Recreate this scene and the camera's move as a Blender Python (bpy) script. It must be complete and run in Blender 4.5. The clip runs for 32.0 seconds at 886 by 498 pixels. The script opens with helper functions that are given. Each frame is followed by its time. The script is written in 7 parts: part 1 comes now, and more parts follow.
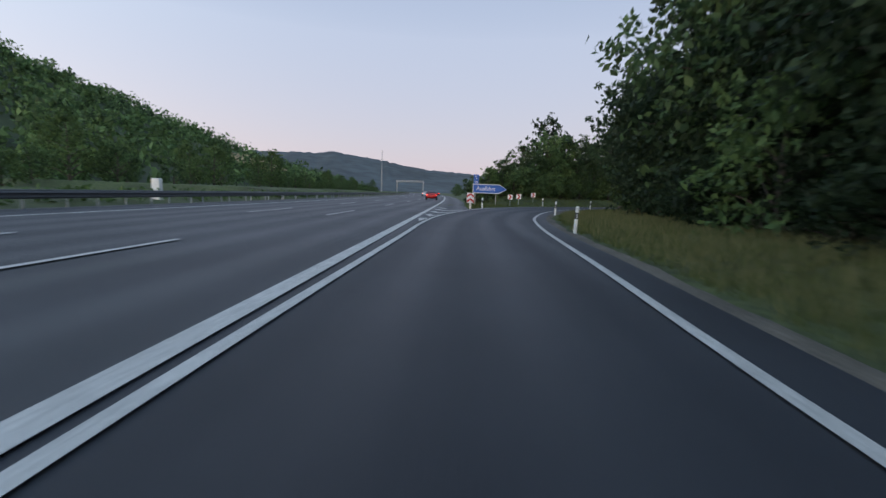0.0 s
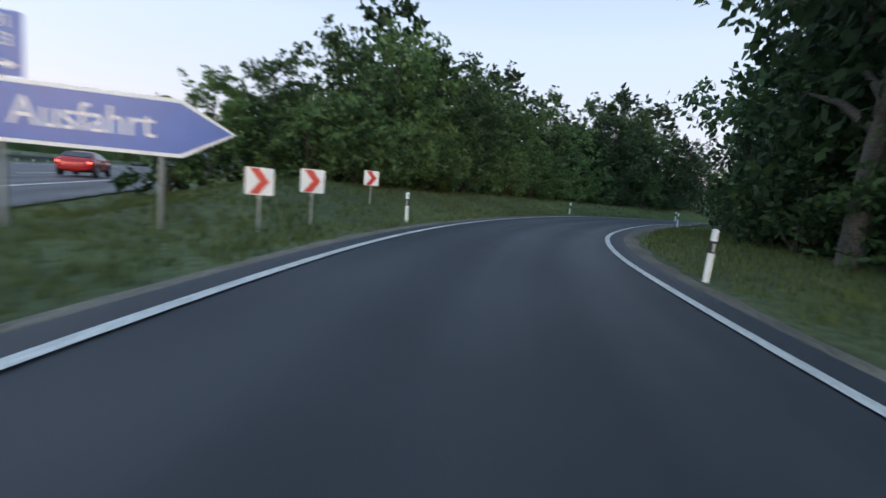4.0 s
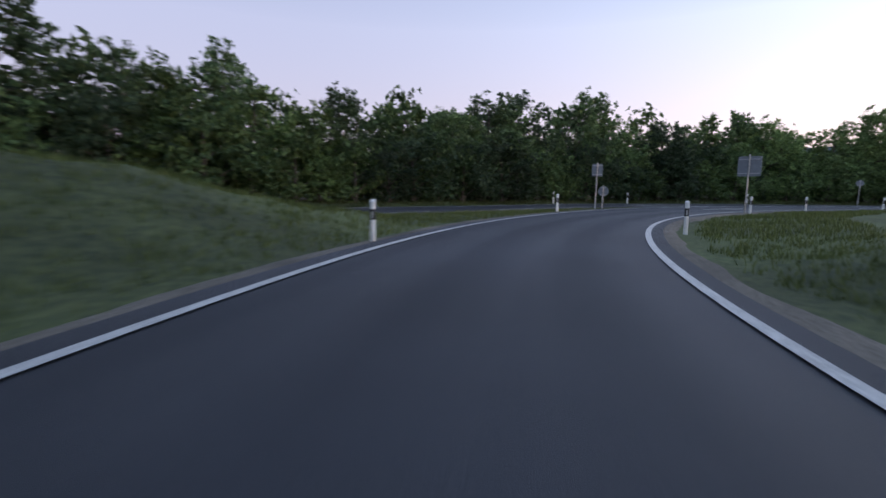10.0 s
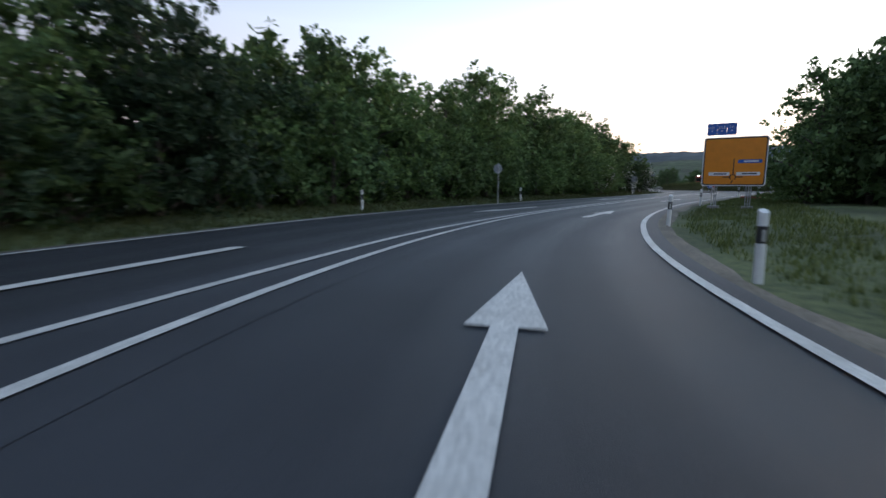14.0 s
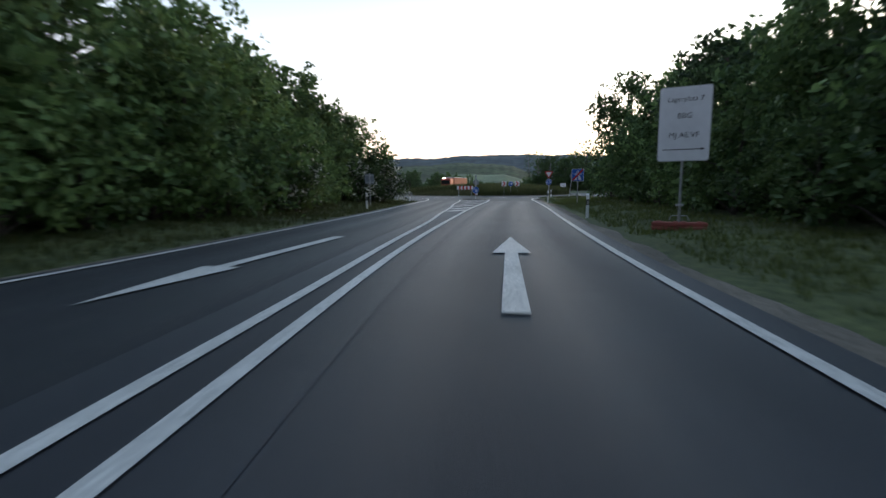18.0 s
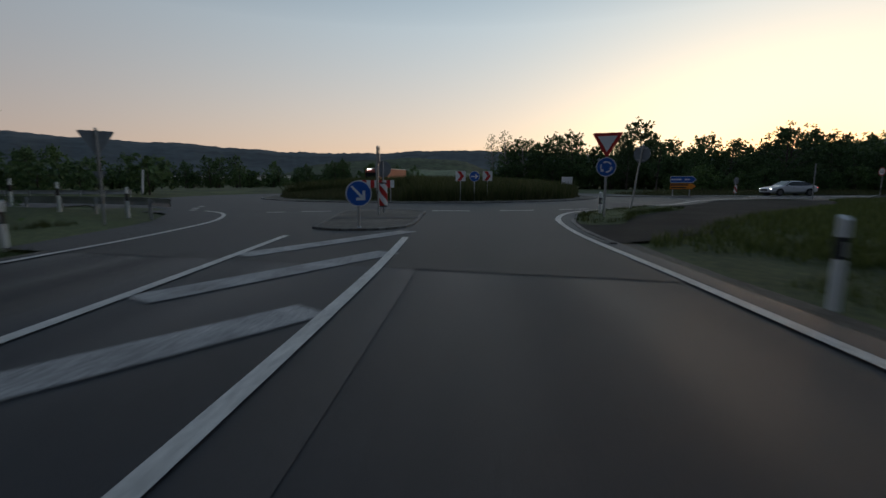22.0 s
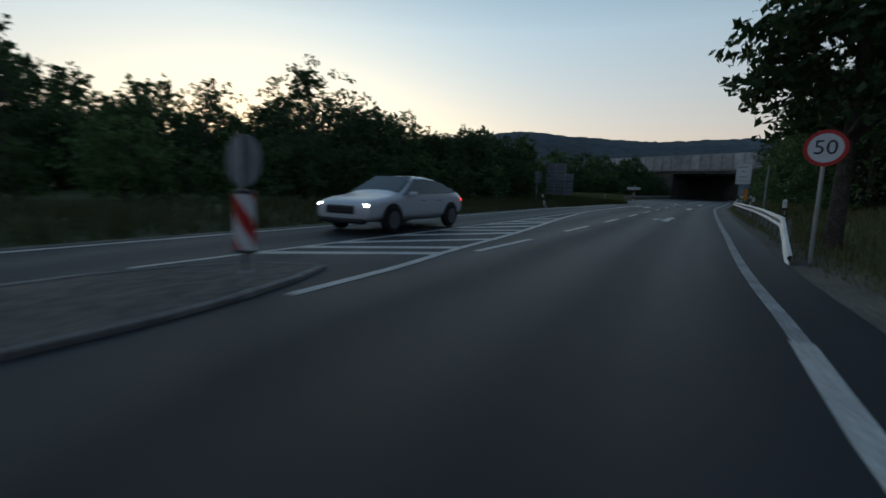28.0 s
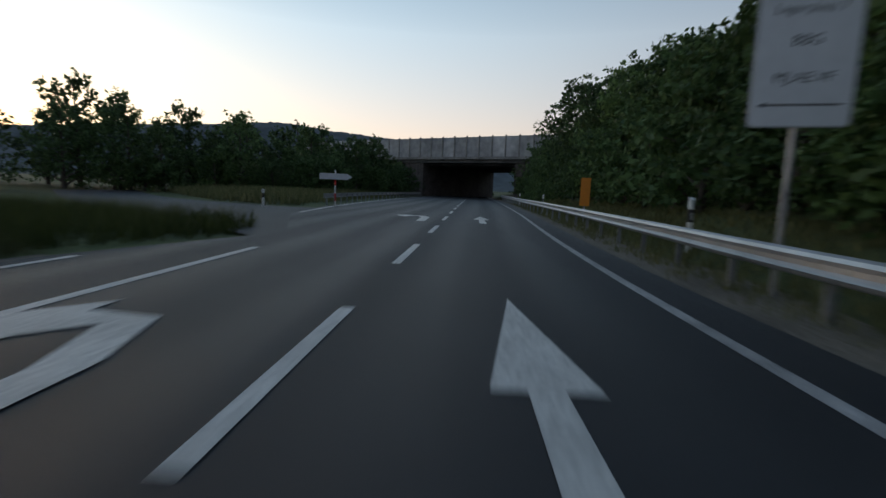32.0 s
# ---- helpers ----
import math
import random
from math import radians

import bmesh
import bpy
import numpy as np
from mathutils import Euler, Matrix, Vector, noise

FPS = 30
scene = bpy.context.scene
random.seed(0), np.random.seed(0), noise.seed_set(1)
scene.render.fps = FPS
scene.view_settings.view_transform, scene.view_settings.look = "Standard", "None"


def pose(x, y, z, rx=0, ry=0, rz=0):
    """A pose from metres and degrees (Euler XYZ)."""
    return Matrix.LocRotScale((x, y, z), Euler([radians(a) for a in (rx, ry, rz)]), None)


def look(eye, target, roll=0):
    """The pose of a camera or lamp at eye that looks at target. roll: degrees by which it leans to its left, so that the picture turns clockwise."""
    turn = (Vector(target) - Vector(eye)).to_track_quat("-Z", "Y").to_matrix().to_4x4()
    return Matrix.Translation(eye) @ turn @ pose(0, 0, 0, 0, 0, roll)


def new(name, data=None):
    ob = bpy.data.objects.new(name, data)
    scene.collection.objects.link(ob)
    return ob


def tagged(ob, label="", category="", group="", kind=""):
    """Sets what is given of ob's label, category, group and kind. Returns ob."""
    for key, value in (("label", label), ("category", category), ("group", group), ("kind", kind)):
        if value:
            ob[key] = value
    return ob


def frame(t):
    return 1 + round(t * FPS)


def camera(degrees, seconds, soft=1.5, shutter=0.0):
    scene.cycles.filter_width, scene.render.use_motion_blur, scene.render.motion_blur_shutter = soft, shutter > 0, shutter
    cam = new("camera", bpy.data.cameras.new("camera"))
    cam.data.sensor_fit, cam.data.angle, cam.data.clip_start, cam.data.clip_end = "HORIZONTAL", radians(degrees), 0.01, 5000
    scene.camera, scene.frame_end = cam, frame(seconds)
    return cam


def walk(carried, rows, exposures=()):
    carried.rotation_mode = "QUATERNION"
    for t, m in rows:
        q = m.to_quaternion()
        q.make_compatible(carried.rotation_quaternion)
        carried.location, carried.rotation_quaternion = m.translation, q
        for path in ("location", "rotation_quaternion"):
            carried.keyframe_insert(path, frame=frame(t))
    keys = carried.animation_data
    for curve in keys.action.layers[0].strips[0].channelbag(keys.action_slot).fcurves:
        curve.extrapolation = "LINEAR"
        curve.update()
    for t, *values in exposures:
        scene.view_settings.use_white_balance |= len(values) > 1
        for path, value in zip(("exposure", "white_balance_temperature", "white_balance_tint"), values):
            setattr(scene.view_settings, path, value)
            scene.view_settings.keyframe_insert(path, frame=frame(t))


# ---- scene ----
cam = camera(87.3, 32.0, shutter=0.5)
PATH = [
    (0, (0.000, -0.000, 1.3), (0.000, 1.986, 1.060), 2.1),
    (0.5, (0.437, 6.560, 1.3), (0.463, 8.545, 1.055), 2.1),
    (1, (1.021, 12.969, 1.3), (1.097, 14.953, 1.059), 2.2),
    (1.5, (1.722, 19.091, 1.3), (1.877, 21.070, 1.059), 2.8),
    (2, (2.581, 25.026, 1.3), (2.821, 26.996, 1.056), 2.8),
    (2.5, (3.753, 30.381, 1.3), (4.049, 32.343, 1.052), 2.8),
    (3, (4.811, 35.366, 1.3), (5.212, 37.309, 1.047), 3.3),
    (3.5, (5.903, 39.831, 1.3), (6.476, 41.730, 1.043), 4.3),
    (4, (7.469, 44.121, 1.3), (8.235, 45.950, 1.041), 5.2),
    (4.5, (9.950, 48.580, 1.3), (10.884, 50.329, 1.039), 5.5),
    (5, (13.039, 53.244, 1.3), (14.112, 54.912, 1.039), 5.1),
    (5.5, (16.613, 57.559, 1.3), (17.803, 59.144, 1.035), 4.4),
    (6, (20.518, 61.498, 1.3), (21.816, 62.996, 1.040), 4.1),
    (6.5, (24.561, 65.192, 1.3), (25.971, 66.585, 1.035), 2.8),
    (7, (28.977, 68.663, 1.3), (30.499, 69.933, 1.034), 2.0),
    (7.5, (33.429, 71.614, 1.3), (35.058, 72.744, 1.035), 1.3),
    (8, (37.922, 74.064, 1.3), (39.639, 75.055, 1.034), 0.5),
    (8.5, (42.508, 75.912, 1.3), (44.291, 76.777, 1.030), 0.3),
    (9, (47.235, 77.257, 1.3), (49.099, 77.931, 1.030), 0.4),
    (9.5, (52.045, 77.961, 1.3), (53.974, 78.413, 1.029), 0.7),
    (10, (56.758, 78.177, 1.3), (58.728, 78.395, 1.032), 0.9),
    (10.5, (61.564, 77.916, 1.3), (63.546, 77.915, 1.029), 0.8),
    (11, (66.236, 77.322, 1.3), (68.207, 77.112, 1.030), 0.4),
    (11.5, (70.863, 76.158, 1.3), (72.799, 75.736, 1.027), 0.6),
    (12, (75.149, 74.486, 1.3), (77.027, 73.855, 1.027), 0.6),
    (12.5, (79.050, 72.541, 1.3), (80.846, 71.706, 1.025), 0.3),
    (13, (82.542, 70.346, 1.3), (84.239, 69.324, 1.026), 0.1),
    (13.5, (85.855, 67.833, 1.3), (87.436, 66.640, 1.021), 0.1),
    (14, (88.896, 64.996, 1.3), (90.338, 63.639, 1.020), 0.2),
    (14.5, (91.603, 61.710, 1.3), (92.890, 60.207, 1.011), 0.8),
    (15, (93.909, 58.243, 1.3), (95.049, 56.625, 1.010), 0.8),
    (15.5, (95.774, 54.843, 1.3), (96.810, 53.157, 1.008), 0.6),
    (16, (97.509, 51.303, 1.3), (98.441, 49.556, 1.016), 0.2),
    (16.5, (99.011, 47.424, 1.3), (99.840, 45.623, 1.035), -0.2),
    (17, (100.302, 43.216, 1.3), (101.038, 41.373, 1.050), -0.5),
    (17.5, (101.412, 38.695, 1.3), (102.062, 36.821, 1.050), -0.6),
    (18, (102.425, 34.025, 1.3), (102.997, 32.127, 1.038), -0.4),
    (18.5, (103.477, 29.379, 1.3), (103.990, 27.465, 1.033), -0.2),
    (19, (104.444, 24.817, 1.3), (104.923, 22.894, 1.032), 0.1),
    (19.5, (105.318, 20.226, 1.3), (105.774, 18.298, 1.025), 0.5),
    (20, (106.157, 15.645, 1.3), (106.592, 13.713, 1.022), 0.9),
    (20.5, (106.879, 10.986, 1.3), (107.291, 9.049, 1.019), 0.7),
    (21, (107.526, 6.452, 1.3), (107.922, 4.511, 1.020), 0.3),
    (21.5, (108.034, 2.064, 1.3), (108.423, 0.123, 1.018), 0.1),
    (22, (108.606, -2.209, 1.3), (108.984, -4.153, 1.020), 0.0),
    (22.5, (109.147, -6.139, 1.3), (109.507, -8.086, 1.015), 0.4),
    (23, (109.451, -9.941, 1.3), (109.793, -11.890, 1.010), 0.7),
    (23.5, (109.621, -13.733, 1.3), (109.898, -15.693, 1.013), 0.5),
    (24, (109.406, -17.626, 1.3), (109.582, -19.598, 1.021), -0.4),
    (24.5, (108.659, -21.516, 1.3), (108.664, -23.496, 1.024), -1.4),
    (25, (107.316, -25.637, 1.3), (107.047, -27.599, 1.026), -0.8),
    (25.5, (106.264, -29.710, 1.3), (105.652, -31.595, 1.037), 0.5),
    (26, (104.868, -33.750, 1.3), (103.969, -35.517, 1.042), 1.0),
    (26.5, (102.658, -37.482, 1.3), (101.558, -39.133, 1.045), 1.1),
    (27, (99.574, -40.627, 1.3), (98.338, -42.178, 1.045), 1.4),
    (27.5, (96.039, -43.286, 1.3), (94.690, -44.739, 1.040), 1.6),
    (28, (92.295, -45.639, 1.3), (90.843, -46.988, 1.031), 1.9),
    (28.5, (88.190, -47.847, 1.3), (86.568, -48.989, 1.048), 2.2),
    (29, (83.757, -49.675, 1.3), (82.032, -50.658, 1.056), 2.1),
    (29.5, (78.982, -51.173, 1.3), (77.192, -52.031, 1.052), 1.8),
    (30, (73.940, -52.502, 1.3), (72.101, -53.250, 1.058), 1.8),
    (30.5, (68.724, -53.751, 1.3), (66.855, -54.418, 1.054), 1.5),
    (31, (63.266, -54.969, 1.3), (61.373, -55.566, 1.057), 1.4),
    (31.5, (57.630, -56.132, 1.3), (55.721, -56.675, 1.048), 1.8),
    (32, (51.873, -57.381, 1.3), (49.955, -57.886, 1.047), 2.3),
]
walk(cam, [(t, look(eye, target, roll)) for t, eye, target, roll in PATH],
     [(0, 2.2, 6500, 10), (2, 2.2, 6500, 10), (5, 3.25, 6250, 5), (6, 3.65, 6350, 15), (7, 3.5, 6400, 20), (8, 2.9, 6400, 21), (11, 2.17, 6350, 22), (14, 2.15, 6500, 13), (18, 2.05, 6600, 10), (21, 0.88, 6800, 11), (23, 0.38, 6700, 7),
      (25, 0.15, 6450, 5), (28, 0.6, 6050, 3), (30, 0.85, 6350, 6), (32, 1.0, 6450, 8)])

# ---- light ----
world = bpy.data.worlds.new("dusk_sky")
scene.world = world
world.use_nodes = True
wn, wl = world.node_tree.nodes, world.node_tree.links
sky = wn.new("ShaderNodeTexSky")
sky.sky_type = "NISHITA"
sky.sun_disc = False
SUN_HEADING = 153.5      # degrees to the left of +y
SUN_ELEV = 2.0
sky.sun_elevation = radians(SUN_ELEV)
sky.sun_rotation = radians(-SUN_HEADING)
sky.air_density, sky.dust_density, sky.ozone_density = 1.0, 1.0, 1.6
bg = wn["Background"]
bg.inputs[1].default_value = 1.0


def wmath(op, a, b=None, clamp=False):
    n = wn.new("ShaderNodeMath")
    n.operation, n.use_clamp = op, clamp
    for k, q in enumerate((a, b)):
        if q is None:
            continue
        if isinstance(q, (int, float)):
            n.inputs[k].default_value = q
        else:
            wl.new(q, n.inputs[k])
    return n.outputs[0]


def wmix(f, a, b, blend="MIX"):
    n = wn.new("ShaderNodeMix")
    n.data_type, n.blend_type = "RGBA", blend
    for k, q in ((0, f), (6, a), (7, b)):
        if isinstance(q, tuple):
            n.inputs[k].default_value = (*q, 1)
        elif isinstance(q, (int, float)):
            n.inputs[k].default_value = q
        else:
            wl.new(q, n.inputs[k])
    return n.outputs[2]


# hazy dusk: the clear-air sky, veiled by haze that is lilac away from the sunset and warm towards it
tc = wn.new("ShaderNodeTexCoord")
sep = wn.new("ShaderNodeSeparateXYZ")
wl.new(tc.outputs["Generated"], sep.inputs[0])
SX, SY = -math.sin(radians(SUN_HEADING)), math.cos(radians(SUN_HEADING))
toward = wmath("ADD", wmath("MULTIPLY", sep.outputs[0], SX), wmath("MULTIPLY", sep.outputs[1], SY))
west = wmath("POWER", wmath("MULTIPLY_ADD", toward, 0.5), 2.0)
west.node.inputs[0].links[0].from_node.inputs[2].default_value = 0.5
near = wmath("POWER", wmath("MAXIMUM", toward, 0.0), 14.0)
rise = wmath("MAXIMUM", sep.outputs[2], 0.0)
low = wmath("POWER", 2.718, wmath("MULTIPLY", rise, -9.0))
high = wmath("SUBTRACT", 1.0, wmath("POWER", 2.718, wmath("MULTIPLY", rise, -4.0)))
zen = wmath("POWER", wmath("MULTIPLY", wmath("SUBTRACT", rise, 0.3), 1.43, True), 0.7)
hi = wmix(west, (0.098, 0.118, 0.158), (0.21, 0.37, 0.51))
mid = wmix(west, (0.118, 0.118, 0.142), (0.66, 0.62, 0.53))
lo = wmix(west, (0.142, 0.122, 0.138), (0.74, 0.43, 0.23))
top = wmix(west, (0.045, 0.065, 0.105), (0.055, 0.088, 0.14))
haze = wmix(zen, wmix(low, wmix(high, mid, hi), lo), top)
glow = wmix(wmath("MULTIPLY", near, wmath("POWER", 2.718, wmath("MULTIPLY", rise, -5.0))), haze, (1.6, 1.22, 0.72))
ember = wmath("MULTIPLY", wmath("POWER", wmath("MAXIMUM", toward, 0.0), 90.0), wmath("POWER", 2.718, wmath("MULTIPLY", rise, -11.0)))
glow = wmix(ember, glow, (1.7, 0.66, 0.2))
wl.new(wmix(1.0, glow, wmix(1.0, sky.outputs[0], (0.01, 0.01, 0.01), "MULTIPLY"), "ADD"), bg.inputs[0])
sun = new("sun", bpy.data.lights.new("sun", "SUN"))
sun.data.energy, sun.data.angle, sun.data.color = 0.25, radians(12), (1.0, 0.62, 0.38)
sd = Vector((-math.sin(radians(SUN_HEADING)), math.cos(radians(SUN_HEADING)), math.tan(radians(SUN_ELEV))))
sun.matrix_world = look(sd * 100, (0, 0, 0))

# ---- materials ----
def noise_mat(name, cols, scale, rough=0.8, bump=0.3, bump_scale=None, metal=0.0, spread=0.35, big=None, big_amt=0.35, spec=0.5, detail=6.0, random_amt=0.0):
    """Two colours mixed by fine noise, then darkened or lightened by slow noise, with bump from the fine one. World-size coordinates."""
    m = bpy.data.materials.new(name)
    m.use_nodes = True
    n, l = m.node_tree.nodes, m.node_tree.links
    p = n["Principled BSDF"]
    g = n.new("ShaderNodeNewGeometry")
    a = n.new("ShaderNodeTexNoise")
    a.inputs["Scale"].default_value, a.inputs["Detail"].default_value = scale, detail
    l.new(g.outputs["Position"], a.inputs["Vector"])
    r = n.new("ShaderNodeValToRGB")
    r.color_ramp.elements[0].position, r.color_ramp.elements[1].position = 0.5 - spread / 2, 0.5 + spread / 2
    r.color_ramp.elements[0].color, r.color_ramp.elements[1].color = (*cols[0], 1), (*cols[1], 1)
    l.new(a.outputs["Fac"], r.inputs[0])
    col = r.outputs[0]
    if big:
        b = n.new("ShaderNodeTexNoise")
        b.inputs["Scale"].default_value, b.inputs["Detail"].default_value = big, 3.0
        l.new(g.outputs["Position"], b.inputs["Vector"])
        mr = n.new("ShaderNodeMapRange")
        mr.inputs[1].default_value, mr.inputs[2].default_value = 0.3, 0.7
        mr.inputs[3].default_value, mr.inputs[4].default_value = 1 - big_amt, 1 + big_amt
        l.new(b.outputs["Fac"], mr.inputs[0])
        mx = n.new("ShaderNodeMix")
        mx.data_type, mx.blend_type = "RGBA", "MULTIPLY"
        mx.inputs[0].default_value = 1.0
        l.new(col, mx.inputs[6])
        l.new(mr.outputs[0], mx.inputs[7])
        col = mx.outputs[2]
    if random_amt:
        oi = n.new("ShaderNodeObjectInfo")
        mr = n.new("ShaderNodeMapRange")
        mr.inputs[3].default_value, mr.inputs[4].default_value = 1 - random_amt, 1 + random_amt
        l.new(oi.outputs["Random"], mr.inputs[0])
        mx = n.new("ShaderNodeMix")
        mx.data_type, mx.blend_type = "RGBA", "MULTIPLY"
        mx.inputs[0].default_value = 1.0
        l.new(col, mx.inputs[6])
        l.new(mr.outputs[0], mx.inputs[7])
        col = mx.outputs[2]
    l.new(col, p.inputs["Base Color"])
    p.inputs["Roughness"].default_value, p.inputs["Metallic"].default_value = rough, metal
    p.inputs["Specular IOR Level"].default_value = spec
    if bump:
        bu = n.new("ShaderNodeBump")
        bu.inputs["Strength"].default_value, bu.inputs["Distance"].default_value = bump, 0.02
        src = a
        if bump_scale:
            src = n.new("ShaderNodeTexNoise")
            src.inputs["Scale"].default_value, src.inputs["Detail"].default_value = bump_scale, 4.0
            l.new(g.outputs["Position"], src.inputs["Vector"])
        l.new(src.outputs["Fac"], bu.inputs["Height"])
        l.new(bu.outputs[0], p.inputs["Normal"])
    return m


def leaf_mat(name, dark, light, flower=None):
    """Foliage: colour varies leaf by leaf and tree by tree; light passes through the leaves."""
    m = bpy.data.materials.new(name)
    m.use_nodes = True
    n, l = m.node_tree.nodes, m.node_tree.links
    p = n["Principled BSDF"]
    g = n.new("ShaderNodeNewGeometry")
    r = n.new("ShaderNodeValToRGB")
    r.color_ramp.elements[0].color, r.color_ramp.elements[1].color = (*dark, 1), (*light, 1)
    if flower:
        r.color_ramp.elements[1].position = flower[0] - 0.02
        e = r.color_ramp.elements.new(flower[0])
        e.color = (*flower[1], 1)
    l.new(g.outputs["Random Per Island"], r.inputs[0])
    oi = n.new("ShaderNodeObjectInfo")
    mr = n.new("ShaderNodeMapRange")
    mr.inputs[3].default_value, mr.inputs[4].default_value = 0.65, 1.35
    l.new(oi.outputs["Random"], mr.inputs[0])
    mx = n.new("ShaderNodeMix")
    mx.data_type, mx.blend_type = "RGBA", "MULTIPLY"
    mx.inputs[0].default_value = 1.0
    l.new(r.outputs[0], mx.inputs[6])
    l.new(mr.outputs[0], mx.inputs[7])
    l.new(mx.outputs[2], p.inputs["Base Color"])
    p.inputs["Roughness"].default_value = 0.6
    p.inputs["Specular IOR Level"].default_value = 0.25
    tr = n.new("ShaderNodeBsdfTranslucent")
    l.new(mx.outputs[2], tr.inputs[0])
    ms = n.new("ShaderNodeMixShader")
    ms.inputs[0].default_value = 0.35
    l.new(p.outputs[0], ms.inputs[1])
    l.new(tr.outputs[0], ms.inputs[2])
    l.new(ms.outputs[0], n["Material Output"].inputs[0])
    return m


def plain(name, col, rough=0.5, metal=0.0, var=0.12, scale=9.0, bump=0.05, emit=0.0):
    d = tuple(max(0, c * (1 - var)) for c in col)
    u = tuple(min(1, c * (1 + var)) for c in col)
    m = noise_mat(name, (d, u), scale, rough, bump, metal=metal, spread=0.6, big=1.3, big_amt=var * 0.7)
    if emit:
        p = m.node_tree.nodes["Principled BSDF"]
        p.inputs["Emission Color"].default_value = (*col, 1)
        p.inputs["Emission Strength"].default_value = emit
    return m


def tracks(m, amount=0.07, rough=(0.5, 0.62)):
    """Paler wheel tracks along a lane, from the sheet's own across coordinate, and uneven gloss."""
    n, l = m.node_tree.nodes, m.node_tree.links
    p = n["Principled BSDF"]
    uv = n.new("ShaderNodeUVMap")
    uv.uv_map = "lane"
    sp = n.new("ShaderNodeSeparateXYZ")
    l.new(uv.outputs[0], sp.inputs[0])
    ns = n.new("ShaderNodeTexNoise")
    ns.inputs["Scale"].default_value, ns.inputs["Detail"].default_value = 1.0, 4.0
    mp = n.new("ShaderNodeMapping")
    mp.inputs["Scale"].default_value = (1.6, 0.05, 1.0)
    l.new(uv.outputs[0], mp.inputs[0])
    l.new(mp.outputs[0], ns.inputs["Vector"])
    wv = n.new("ShaderNodeMath")
    wv.operation = "COSINE"
    mu = n.new("ShaderNodeMath")
    mu.operation = "MULTIPLY"
    mu.inputs[1].default_value = 2 * math.pi / 1.85
    l.new(sp.outputs[0], mu.inputs[0])
    l.new(mu.outputs[0], wv.inputs[0])
    ad = n.new("ShaderNodeMath")
    ad.operation = "MULTIPLY_ADD"
    ad.inputs[1].default_value, ad.inputs[2].default_value = 0.3, 0.0
    l.new(wv.outputs[0], ad.inputs[0])
    su = n.new("ShaderNodeMath")
    l.new(ad.outputs[0], su.inputs[0])
    l.new(ns.outputs["Fac"], su.inputs[1])
    mr = n.new("ShaderNodeMapRange")
    mr.inputs[1].default_value, mr.inputs[2].default_value = 0.1, 0.9
    mr.inputs[3].default_value, mr.inputs[4].default_value = 1 - amount, 1 + amount
    l.new(su.outputs[0], mr.inputs[0])
    mx = n.new("ShaderNodeMix")
    mx.data_type, mx.blend_type = "RGBA", "MULTIPLY"
    mx.inputs[0].default_value = 1.0
    l.new(p.inputs["Base Color"].links[0].from_socket, mx.inputs[6])
    l.new(mr.outputs[0], mx.inputs[7])
    l.new(mx.outputs[2], p.inputs["Base Color"])
    rr = n.new("ShaderNodeMapRange")
    rr.inputs[1].default_value, rr.inputs[2].default_value = 0.1, 0.9
    rr.inputs[3].default_value, rr.inputs[4].default_value = rough[1], rough[0]
    l.new(su.outputs[0], rr.inputs[0])
    l.new(rr.outputs[0], p.inputs["Roughness"])
    return m


